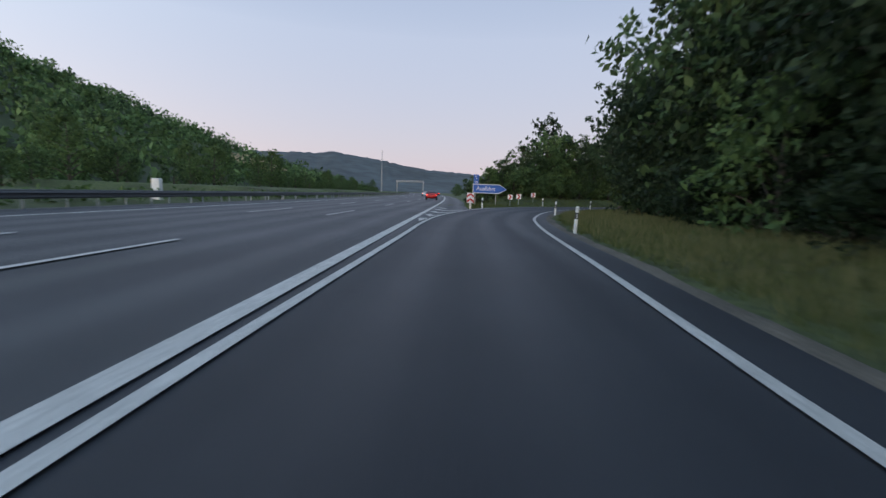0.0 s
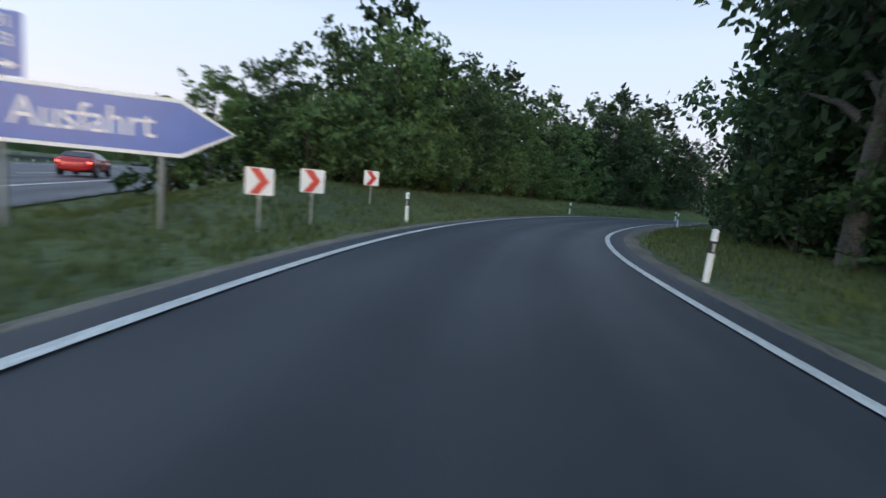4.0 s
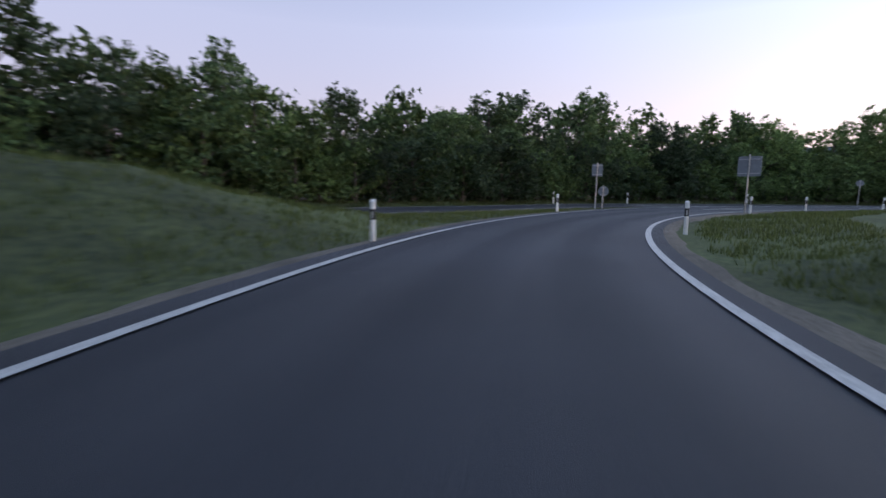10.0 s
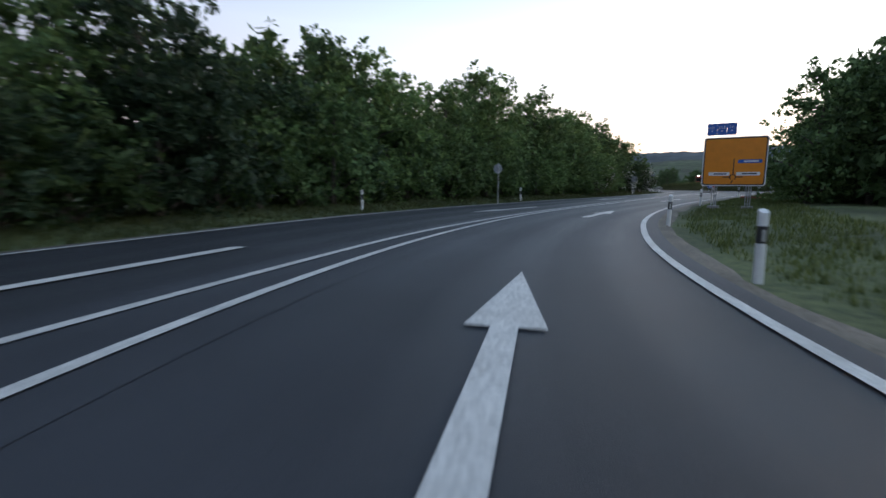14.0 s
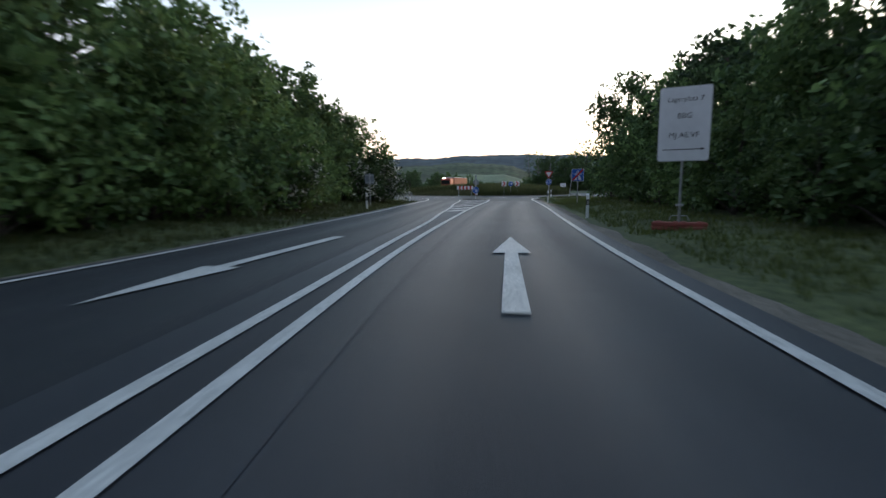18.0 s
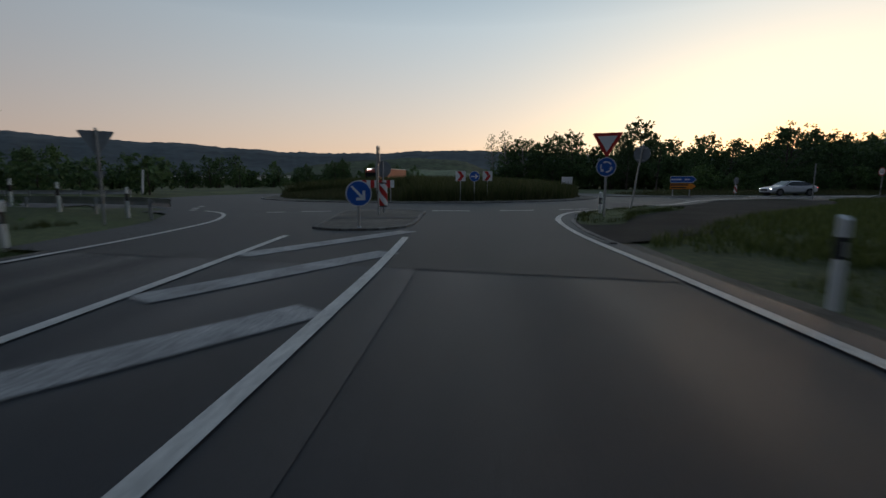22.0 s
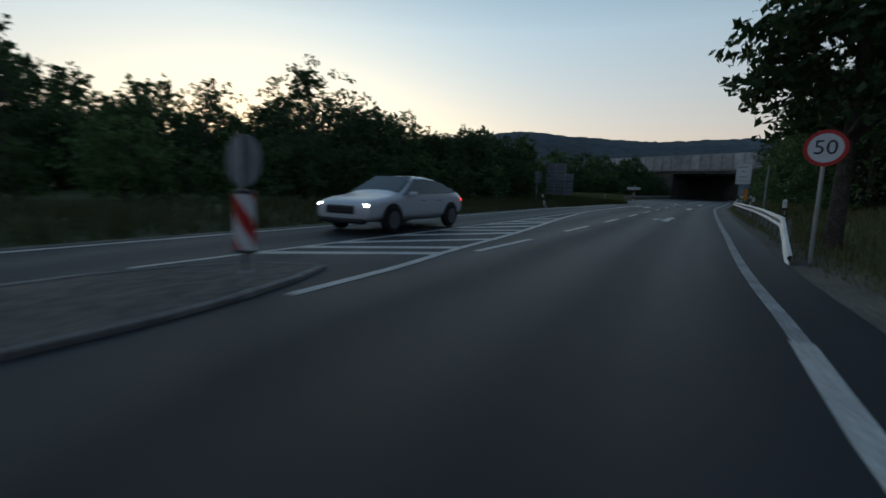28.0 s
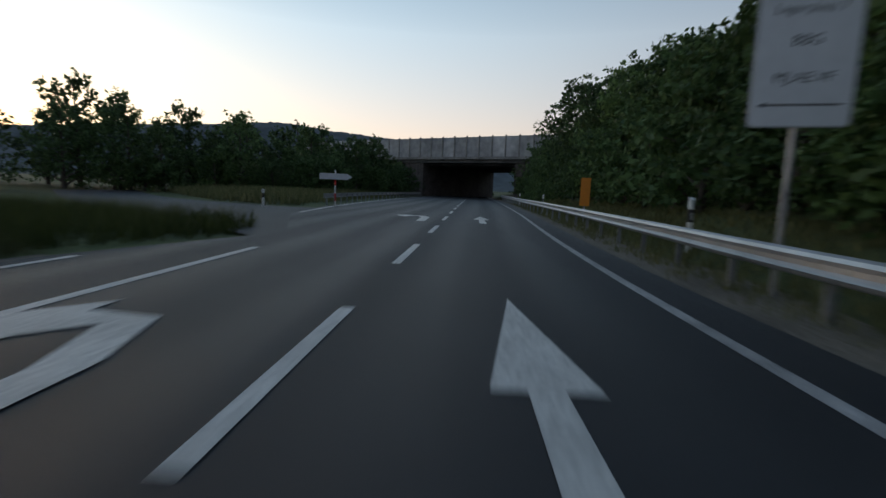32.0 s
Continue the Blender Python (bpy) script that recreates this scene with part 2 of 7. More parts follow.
M = {
    "asphalt": tracks(noise_mat("asphalt", ((0.025, 0.028, 0.034), (0.056, 0.059, 0.068)), 55, 0.72, 0.5, bump_scale=130, big=0.28, big_amt=0.22, spread=0.5, spec=0.3)),
    "asphalt_old": tracks(noise_mat("asphalt_old", ((0.04, 0.042, 0.048), (0.082, 0.084, 0.09)), 40, 0.78, 0.5, bump_scale=110, big=0.2, big_amt=0.25, spread=0.5, spec=0.3)),
    "asphalt_dark": tracks(noise_mat("asphalt_dark", ((0.016, 0.018, 0.021), (0.038, 0.04, 0.045)), 60, 0.7, 0.5, bump_scale=130, big=0.3, big_amt=0.2, spread=0.5, spec=0.3)),
    "tarmac": noise_mat("tarmac", ((0.016, 0.018, 0.021), (0.038, 0.04, 0.045)), 50, 0.6, 0.5, bump_scale=120, big=0.22, big_amt=0.3, spread=0.5, spec=0.3),
    "lay_by": noise_mat("worn_lay_by_tarmac", ((0.018, 0.018, 0.017), (0.052, 0.048, 0.041)), 20, 0.92, 0.7, bump_scale=70, big=0.45, big_amt=0.4, spread=0.45, spec=0.15),
    "paint": noise_mat("road_paint", ((0.42, 0.41, 0.385), (0.7, 0.68, 0.635)), 22, 0.6, 0.25, big=1.1, big_amt=0.12, spread=0.3),
    "paint_worn": noise_mat("road_paint_worn", ((0.16, 0.16, 0.16), (0.52, 0.51, 0.5)), 26, 0.7, 0.25, big=1.6, big_amt=0.3, spread=0.45),
    "soil": noise_mat("sandy_shoulder", ((0.09, 0.078, 0.06), (0.21, 0.182, 0.145)), 14, 0.95, 0.8, bump_scale=40, big=0.6, big_amt=0.3),
    "grass": noise_mat("grass_ground", ((0.032, 0.05, 0.016), (0.1, 0.12, 0.04)), 5.5, 0.95, 1.0, bump_scale=28, big=0.16, big_amt=0.45, spread=0.4),
    "blade": leaf_mat("grass_blades", (0.038, 0.06, 0.016), (0.14, 0.162, 0.05)),
    "dry": leaf_mat("dry_grass", (0.06, 0.075, 0.028), (0.2, 0.19, 0.085)),
    "leaf_a": leaf_mat("leaves_deciduous", (0.039, 0.075, 0.028), (0.128, 0.2, 0.073)),
    "leaf_b": leaf_mat("leaves_light", (0.045, 0.085, 0.026), (0.135, 0.205, 0.068)),
    "leaf_c": leaf_mat("leaves_dark", (0.032, 0.062, 0.026), (0.105, 0.165, 0.065)),
    # two leaf copies with shade and evening light put into their colours
    "leaf_shaded": leaf_mat("leaves_shaded", (0.018, 0.034, 0.017), (0.055, 0.088, 0.042)),
    "leaf_lit": leaf_mat("leaves_lit", (0.06, 0.11, 0.036), (0.185, 0.275, 0.095)),
    "leaf_w": leaf_mat("leaves_with_blossom", (0.018, 0.036, 0.013), (0.06, 0.09, 0.033), (0.78, (0.62, 0.62, 0.56))),
    "bark": noise_mat("bark", ((0.045, 0.038, 0.03), (0.12, 0.1, 0.082)), 18, 0.95, 1.0, big=3),
    "birch": noise_mat("birch_bark", ((0.12, 0.11, 0.1), (0.42, 0.4, 0.37)), 8, 0.85, 0.6, big=2),
    "steel": plain("galvanised_steel", (0.42, 0.43, 0.44), 0.42, 0.75, 0.2, 20),
    "steel_dull": plain("weathered_steel", (0.3, 0.31, 0.32), 0.55, 0.55, 0.25, 14),
    # darker steel for the two median rails
    "rail_dark": plain("dark_rail", (0.07, 0.075, 0.08), 0.6, 0.3, 0.25, 14),
    "gutter": noise_mat("gutter_slabs", ((0.06, 0.06, 0.06), (0.12, 0.118, 0.112)), 8, 0.7, 0.4, bump_scale=40, big=0.6, big_amt=0.3),
    "signback": plain("sign_back_grey", (0.19, 0.215, 0.24), 0.5, 0.3, 0.15, 6),
    "white": plain("white_plastic", (0.74, 0.74, 0.72), 0.5, 0, 0.1, 7),
    "white_sheet": plain("white_sheeting", (0.72, 0.73, 0.74), 0.4, 0, 0.06, 5),
    "black": plain("black_plastic", (0.018, 0.018, 0.02), 0.5, 0, 0.2, 7),
    "reflector": plain("reflector_grey", (0.5, 0.5, 0.48), 0.2, 0.1, 0.1, 30),
    "blue": plain("sign_blue", (0.012, 0.1, 0.42), 0.35, 0, 0.1, 5),
    "red": plain("sign_red", (0.5, 0.02, 0.018), 0.35, 0, 0.12, 6),
    "orange": plain("sign_orange", (0.72, 0.24, 0.01), 0.38, 0, 0.08, 4),
    "concrete": noise_mat("concrete", ((0.2, 0.195, 0.185), (0.34, 0.33, 0.31)), 6, 0.9, 0.4, bump_scale=30, big=0.5, big_amt=0.3),
    "island": noise_mat("island_paving", ((0.085, 0.075, 0.062), (0.17, 0.15, 0.125)), 7, 0.92, 0.5, bump_scale=30, big=0.5, big_amt=0.3),
    "kerb": noise_mat("kerb_stone", ((0.12, 0.112, 0.105), (0.25, 0.235, 0.215)), 10, 0.88, 0.5, random_amt=0.25),
    "sett": noise_mat("paving_setts", ((0.08, 0.072, 0.062), (0.17, 0.152, 0.13)), 9, 0.9, 0.6, random_amt=0.3),
    "barrier": noise_mat("noise_wall_panel", ((0.3, 0.305, 0.31), (0.43, 0.435, 0.435)), 1.2, 0.7, 0.2, big=0.2, random_amt=0.12),
    "brick": noise_mat("abutment_brick", ((0.07, 0.06, 0.055), (0.14, 0.12, 0.11)), 3.5, 0.9, 0.5, big=0.4),
    # darker copy of the concrete: the shade under the bridge is in its colour
    "shade": noise_mat("shaded_concrete", ((0.07, 0.07, 0.068), (0.13, 0.128, 0.12)), 3, 0.95, 0.3, big=0.4),
    "hill_wood": noise_mat("wooded_hillside", ((0.02, 0.035, 0.016), (0.06, 0.085, 0.035)), 0.09, 1.0, 0, big=0.012, big_amt=0.4, spread=0.3),
    # distance haze is put into this base colour: bluer and paler than near wood
    "hill_far": noise_mat("far_hills_hazed", ((0.045, 0.06, 0.07), (0.075, 0.1, 0.11)), 0.02, 1.0, 0, big=0.004, big_amt=0.25),
    "field": noise_mat("ripe_field", ((0.22, 0.16, 0.07), (0.36, 0.27, 0.13)), 0.5, 1.0, 0, big=0.03),
    "meadow": noise_mat("pale_meadow", ((0.08, 0.12, 0.07), (0.13, 0.18, 0.1)), 0.3, 1.0, 0, big=0.02),
    "car_white": plain("white_car_paint", (0.68, 0.7, 0.73), 0.22, 0.1, 0.03, 3, 0),
    "car_red": plain("red_car_paint", (0.35, 0.02, 0.02), 0.25, 0.1, 0.05, 3, 0),
    "glass": plain("dark_car_glass", (0.02, 0.022, 0.025), 0.08, 0.0, 0.05, 3, 0),
    "tyre": plain("tyre_rubber", (0.02, 0.02, 0.02), 0.85, 0, 0.2, 10),
    "rim": plain("alloy_rim", (0.25, 0.25, 0.26), 0.3, 0.8, 0.1, 10),
    "lamp": plain("lit_headlamp", (1.0, 0.95, 0.85), 0.2, 0, 0, 3, 0, emit=14),
    "tail": plain("lit_tail_lamp", (1.0, 0.03, 0.02), 0.2, 0, 0, 3, 0, emit=3),
    "amber": plain("lit_amber_lamp", (1.0, 0.3, 0.03), 0.2, 0, 0, 3, 0, emit=4),
    "truck_red": plain("truck_red", (0.4, 0.06, 0.04), 0.35, 0, 0.12, 3),
    "tarp": plain("truck_tarpaulin_red", (0.36, 0.1, 0.06), 0.6, 0, 0.15, 2),
    "foot": plain("red_rubber_foot", (0.3, 0.08, 0.06), 0.8, 0, 0.2, 8),
    "wall_white": plain("hall_cladding", (0.6, 0.6, 0.58), 0.6, 0, 0.08, 0.5),
}

# ---- helpers of this scene ----
def mesh_of(name, verts, faces, mat=None, smooth=False):
    me = bpy.data.meshes.new(name)
    me.from_pydata([tuple(v) for v in verts], [], [tuple(f) for f in faces])
    if mat:
        me.materials.append(M[mat])
    if smooth:
        me.polygons.foreach_set("use_smooth", [True] * len(me.polygons))
    me.update()
    return me


def part(name, me, mat, parent, label=""):
    """Links a bmesh or mesh as one mesh object under a thing or a part."""
    if isinstance(me, bmesh.types.BMesh):
        bm = me
        me = bpy.data.meshes.new(name)
        bm.to_mesh(me)
        bm.free()
    if mat and not me.materials:
        me.materials.append(M[mat])
    ob = new(name, me)
    ob.parent = parent
    return tagged(ob, label)


def thing(name, m, label, category, group="", kind=""):
    ob = new(name)
    ob.empty_display_size = 0.2
    ob.matrix_world = m
    return tagged(ob, label, category, group, kind)


def structure(name, me, label, mat=None, category=""):
    if mat and not me.materials:
        me.materials.append(M[mat])
    return tagged(new(name, me), label, category or name, kind="structure")


def box(bm, c, s, bevel=0.0, m=None):
    """A box at c with sides s, bevelled; m turns it."""
    r = bmesh.ops.create_cube(bm, size=1.0)
    mat = (m or Matrix()) @ Matrix.Translation(c) @ Matrix.Diagonal((*s, 1))
    bmesh.ops.transform(bm, matrix=mat, verts=r["verts"])
    if bevel:
        es = {e for v in r["verts"] for e in v.link_edges}
        bmesh.ops.bevel(bm, geom=list(es), offset=bevel, segments=2, affect="EDGES", profile=0.5)
    return bm


def tube(bm, a, b, r0, r1=None, n=10):
    """A tapered round bar from a to b."""
    a, b = Vector(a), Vector(b)
    d = b - a
    q = d.to_track_quat("Z", "Y").to_matrix().to_4x4()
    bmesh.ops.create_cone(bm, cap_ends=True, segments=n, radius1=r0, radius2=r0 if r1 is None else r1, depth=d.length,
                          matrix=Matrix.Translation((a + b) / 2) @ q)
    return bm


def slab(outline, thick, back=0.0, axis="y"):
    """A plate from an outline in x and z, from y = -back to y = -back - thick (front faces -y)."""
    n = len(outline)
    v = [(x, -back - thick, z) for x, z in outline] + [(x, -back, z) for x, z in outline]
    f = [tuple(range(n)), tuple(range(2 * n - 1, n - 1, -1))]
    f += [(i, i + n, (i + 1) % n + n, (i + 1) % n) for i in range(n)]
    bm = bmesh.new()
    vs = [bm.verts.new(p) for p in v]
    for q in f:
        bm.faces.new([vs[i] for i in q])
    bmesh.ops.recalc_face_normals(bm, faces=bm.faces)
    return bm


def rrect(w, h, r, cx=0.0, cz=0.0, n=4):
    out = []
    for sx, sz, a0 in ((1, 1, 0), (-1, 1, 90), (-1, -1, 180), (1, -1, 270)):
        for k in range(n + 1):
            a = radians(a0 + 90 * k / n)
            out.append((cx + sx * (w / 2 - r) + r * math.cos(a), cz + sz * (h / 2 - r) + r * math.sin(a)))
    return out


def disc(r, cx=0.0, cz=0.0, n=32):
    return [(cx + r * math.cos(2 * math.pi * k / n), cz + r * math.sin(2 * math.pi * k / n)) for k in range(n)]


def band(r0, r1, a0, a1, cx=0.0, cz=0.0, n=12):
    o = [(cx + r1 * math.cos(radians(a0 + (a1 - a0) * k / n)), cz + r1 * math.sin(radians(a0 + (a1 - a0) * k / n))) for k in range(n + 1)]
    i = [(cx + r0 * math.cos(radians(a1 + (a0 - a1) * k / n)), cz + r0 * math.sin(radians(a1 + (a0 - a1) * k / n))) for k in range(n + 1)]
    return o + i


def words(name, text, size, x, z, back, mat, parent, squeeze=1.0):
    """Raised lettering on a plate that faces -y, centred at x, z."""
    cu = bpy.data.curves.new(name, "FONT")
    cu.body, cu.size, cu.align_x, cu.align_y, cu.extrude, cu.resolution_u = text, size, "CENTER", "CENTER", 0.0015, 3
    tmp = bpy.data.objects.new("tmp", cu)
    scene.collection.objects.link(tmp)
    me = bpy.data.meshes.new_from_object(tmp.evaluated_get(bpy.context.evaluated_depsgraph_get()))
    bpy.data.objects.remove(tmp)
    me.transform(Matrix.Translation((x, -back, z)) @ Euler((radians(90), 0, 0)).to_matrix().to_4x4() @ Matrix.Diagonal((squeeze, 1, 1, 1)))
    return part(name, me, mat, parent)


def smooth_line(pts, step=1.0):
    """A Catmull-Rom line through the points, sampled evenly."""
    p = np.array(pts, float)
    p = np.vstack([2 * p[0] - p[1], p, 2 * p[-1] - p[-2]])
    out = []
    for i in range(1, len(p) - 2):
        k = max(4, int(np.linalg.norm(p[i + 1] - p[i]) * 3))
        # centripetal-like tangents scaled by chord lengths
        d0, d1, d2 = (np.linalg.norm(p[j + 1] - p[j]) for j in (i - 1, i, i + 1))
        m1 = ((p[i] - p[i - 1]) / d0 * d1 + (p[i + 1] - p[i]) / d1 * d0) / (d0 + d1) * d1
        m2 = ((p[i + 1] - p[i]) / d1 * d2 + (p[i + 2] - p[i + 1]) / d2 * d1) / (d1 + d2) * d1
        for s in np.arange(k) / k:
            out.append((2 * s**3 - 3 * s**2 + 1) * p[i] + (s**3 - 2 * s**2 + s) * m1 + (-2 * s**3 + 3 * s**2) * p[i + 1] + (s**3 - s**2) * m2)
    out.append(p[-2])
    return resample(np.array(out), step)


def resample(p, step=None, count=None):
    d = np.r_[0, np.cumsum(np.linalg.norm(np.diff(p, axis=0), axis=1))]
    s = np.linspace(0, d[-1], count or max(2, int(d[-1] / step) + 1))
    return np.stack([np.interp(s, d, p[:, k]) for k in range(p.shape[1])], 1)


def side(p, off):
    """The line moved off metres to its right."""
    t = np.gradient(p, axis=0)
    t /= np.linalg.norm(t, axis=1)[:, None]
    return p + np.stack([t[:, 1], -t[:, 0]], 1) * off


def strip_mesh(name, a, b, z, mat, thick=0.0):
    """A flat sheet between two lines of the same count."""
    n = len(a)
    v = [(x, y, z) for x, y in a] + [(x, y, z) for x, y in b]
    f = [(i, i + n, i + 1 + n, i + 1) for i in range(n - 1)]
    me = mesh_of(name, v, f, mat)
    along = np.r_[0, np.cumsum(np.linalg.norm(np.diff(np.asarray(a), axis=0), axis=1))]
    wide = np.linalg.norm(np.asarray(b) - np.asarray(a), axis=1)
    uv = me.uv_layers.new(name="lane")
    for lp in me.loops:
        k = lp.vertex_index
        uv.data[lp.index].uv = (0.0 if k < n else wide[k - n], along[k % n])
    me.flip_normals() if me.polygons[0].normal.z < 0 else None
    return me


def cut(p, a, b):
    """The stretch of a line between the nearest points to a and b."""
    i, j = (int(np.argmin(np.linalg.norm(p - np.array(q), axis=1))) for q in (a, b))
    return p[min(i, j):max(i, j) + 1]

# ---- the lines of the roads ----
EDGE_R = smooth_line([(1.4, -40), (1.9, -16), (2.3, 2.0), (2.9, 8.0), (4.1, 19.9), (5.0, 25.8), (6.4, 31.7), (8.1, 37.4), (10.3, 43.1), (13.1, 48.4), (16.3, 53.5), (20.1, 58.1),
                      (24.6, 62.2), (29.3, 65.9), (34.2, 69.35), (39.6, 72.2), (45.3, 74.3), (51.2, 75.55), (57.3, 75.85), (63.3, 75.4), (69.2, 74.2), (75.0, 72.15), (80.3, 69.2), (85.1, 65.4),
                      (89.1, 60.9), (92.5, 55.9), (95.2, 50.4), (98.9, 39.0), (101.3, 27.2), (103.1, 15.3), (104.7, 3.4), (106.5, -8.4), (107.6, -15.9), (107.7, -19.9), (106.9, -23.7), (105.4, -26.3),
                      (102.8, -29.5), (100.4, -32.7), (98.0, -37.2), (95.8, -41.0), (91.9, -44.4), (86.1, -46.3), (74.5, -49.3), (62.8, -52.2), (51.1, -55.0), (45.3, -56.3),
                      (21.6, -60.5), (-25.5, -69.7), (-90.0, -83.0), (-189, -109)])
EDGE_L = smooth_line([(-2.6, -40), (-2.2, -16), (-1.8, 2.1), (-1.2, 14.1), (-0.9, 20.1), (-0.3, 26.1), (0.8, 32.0), (2.2, 37.9), (4.2, 43.5), (6.9, 49.0), (10.1, 54.2), (13.8, 59.0), (17.9, 63.4),
                      (22.3, 67.5), (27.0, 71.3), (32.1, 74.75), (37.3, 77.55), (43.0, 79.75), (49.0, 81.1), (55.1, 81.5), (61.1, 81.25), (67.1, 80.4), (73.0, 78.8), (78.6, 76.4), (83.8, 73.35), (88.6, 69.6),
                      (92.7, 65.1), (96.0, 60.0), (98.6, 54.6), (100.7, 48.8), (103.4, 37.2), (105.8, 26.4), (107.8, 14.5), (109.5, 2.6), (110.2, -3.4), (111.0, -9.3), (111.95, -14.9)])
INNER = smooth_line([(49.6, 110.6), (66.9, 93.8), (80.1, 81.4), (84.6, 77.3), (88.7, 72.9), (92.2, 68.0), (95.3, 62.8), (98.1, 57.4), (100.2, 51.7), (101.9, 45.9), (103.3, 40.0), (104.5, 35.1), (105.7, 29.2),
                     (106.9, 23.3), (108.0, 17.4), (109.3, 11.5), (110.5, 5.6), (111.9, -0.3), (113.1, -6.2), (114.6, -12.7)])
OPP = smooth_line([(52.9, 116.0), (69.7, 98.7), (82.5, 85.8), (90.2, 77.4), (95.2, 73.0), (98.6, 68.0), (101.4, 62.7), (104.0, 57.2), (105.9, 51.5), (107.4, 45.6), (108.6, 39.6), (109.7, 33.9), (110.4, 27.9), (111.3, 22.0),
                   (112.3, 16.0), (113.2, 11.0), (114.4, 5.2), (115.6, -0.7), (116.8, -6.7), (118.1, -12.6), (119.8, -17.2), (122.6, -20.8), (127.5, -22.4), (137, -23.0), (155, -22), (200, -14)])
def mway(off, y0=-60, y1=640, step=8.0):
    """A line along the motorway, off metres to the right of its solid right-hand line."""
    y = np.arange(y0, y1 + 0.1, step)
    d = y - 37
    return side(np.stack([-1.1 + 0.03 * d - 0.0002 * d**2 * (d > 0), y], 1), off)


FAR_W = smooth_line([(100.5, -54.2), (96.5, -54.7), (91.8, -55.7), (87.6, -56.7), (82.2, -57.95), (75.2, -59.5), (70.5, -60.5), (65.4, -61.75), (61.3, -62.4), (57.5, -62.8), (54.0, -63.5), (46.3, -64.9)])
FAR_W2 = smooth_line([(33.0, -69.2), (27.0, -71.0), (11.0, -74.8), (-30.0, -82.0), (-90, -94.5), (-190, -121)])
RC, R_IN, R_OUT, R_GRASS = np.array([118.6, -47.0]), 15.5, 24.0, 13.7

def ring_pts(r, a0=0, a1=360, n=96):
    a = np.radians(np.linspace(a0, a1, n))
    return RC + r * np.stack([np.cos(a), np.sin(a)], 1)


# asphalt sheets, each a few millimetres above the one it overlaps
def sheet(name, a, b, z, mat, label):
    n = max(len(a), len(b))
    return structure(name, strip_mesh(name, resample(a, count=n), resample(b, count=n), z, mat), label, category="road")


ramp_r = cut(EDGE_R, (1.2, -40), (108.0, -16))


def margin(p):
    """How far the asphalt goes on outside the right edge line of the ramp."""
    d = np.r_[0, np.cumsum(np.linalg.norm(np.diff(p, axis=0), axis=1))]
    return np.interp(d, [0, 48, 70, 110, 140, 170, 230, 260], [0.85, 0.8, 0.65, 0.55, 0.45, 0.42, 0.5, 0.5])[:, None]


sheet("road_motorway", mway(-16.2), mway(3.0), 0.0, "asphalt_old", "grey asphalt motorway carriageway with worn lanes")
sheet("road_ramp", side(EDGE_L, -0.55), side(ramp_r, margin(ramp_r)), 0.004, "asphalt", "dark asphalt exit ramp curving through grass")
sheet("road_slip", side(INNER, 0.3), side(cut(OPP, (53, 116), (121.2, -17)), -0.35), 0.008, "asphalt_dark", "dark asphalt lane that joins beside the ramp")
wedge_a = cut(EDGE_L, (90.6, 66.6), (112.1, -13.2))
wedge_b = cut(INNER, (91.2, 68.8), (115.4, -12.9))
sheet("road_middle", side(wedge_a, 0.6), side(wedge_b, -0.6), 0.010, "asphalt", "asphalt between the two lanes")
ra, rb = ring_pts(R_IN), ring_pts(R_OUT)
structure("road_roundabout", strip_mesh("road_roundabout", ra, rb, 0.016, "tarmac"), "dark asphalt ring of the roundabout", category="road")
arm_a = side(cut(EDGE_R, (106.5, -8.4), (98.0, -37.2)), 0.16)
arm_b = np.array([(119.0, -9.5), (121.2, -15.5), (124.2, -19.8), (129.5, -21.7), (141, -30)])
sheet("road_entry", resample(arm_a, count=24), resample(arm_b, count=24), 0.014, "tarmac", "asphalt mouth of the roundabout entry")
we_a = side(cut(EDGE_R, (103.5, -31), (-190, -108)), 0.8)
fw = np.vstack([[(108.5, -53)], side(FAR_W, -0.4), [(41, -64.6)], side(FAR_W2, -0.4)])
sheet("road_exit", we_a, resample(fw, count=len(we_a)), 0.020, "asphalt_dark", "wide dark asphalt road towards the motorway bridge")
sheet("road_side", smooth_line([(44, -62), (41.5, -66), (36, -78), (22, -100)]), smooth_line([(27, -68), (28.5, -71), (27, -80), (14, -100)]), 0.012, "tarmac", "pale asphalt side road")
sheet("road_east", smooth_line([(137, -33), (160, -28), (260, -9)]), smooth_line([(134, -22), (160, -19), (260, 0)]), 0.008, "tarmac", "asphalt road leading away from the roundabout")
sheet("road_south", smooth_line([(119, -62), (127, -80), (153, -140)]), smooth_line([(133, -62), (139, -78), (165, -136)]), 0.008, "tarmac", "asphalt road leading past a stopped truck")
LAY = cut(EDGE_R, (107.6, -13.0), (94.5, -42.2))
lay_off = np.interp(LAY[:, 1], [-24, -20.6, -18, -15], [0.85, 0.6, 0.36, 0.26])[:, None]
sheet("pavement_lay_by", side(LAY, lay_off + 0.1), smooth_line([(106.3, -13.2), (104.0, -15.5), (101.8, -19.5), (98.4, -24.5), (93.6, -30), (88.5, -37), (86, -43)]), 0.002, "lay_by", "worn dark tarmac patch beside the roundabout")
structure("pavement_gutter", strip_mesh("pavement_gutter", side(LAY, 0.13), side(LAY, lay_off), 0.022, "gutter"), "worn slab gutter outside the edge line", category="gutter")

# ---- painted lines ----
def line(name, p, w, z=0.026, mat="paint", label="solid white road line"):
    a, b = side(p, -w / 2), side(p, w / 2)
    return structure(name, strip_mesh(name, a, b, z, mat), label, category="road line")


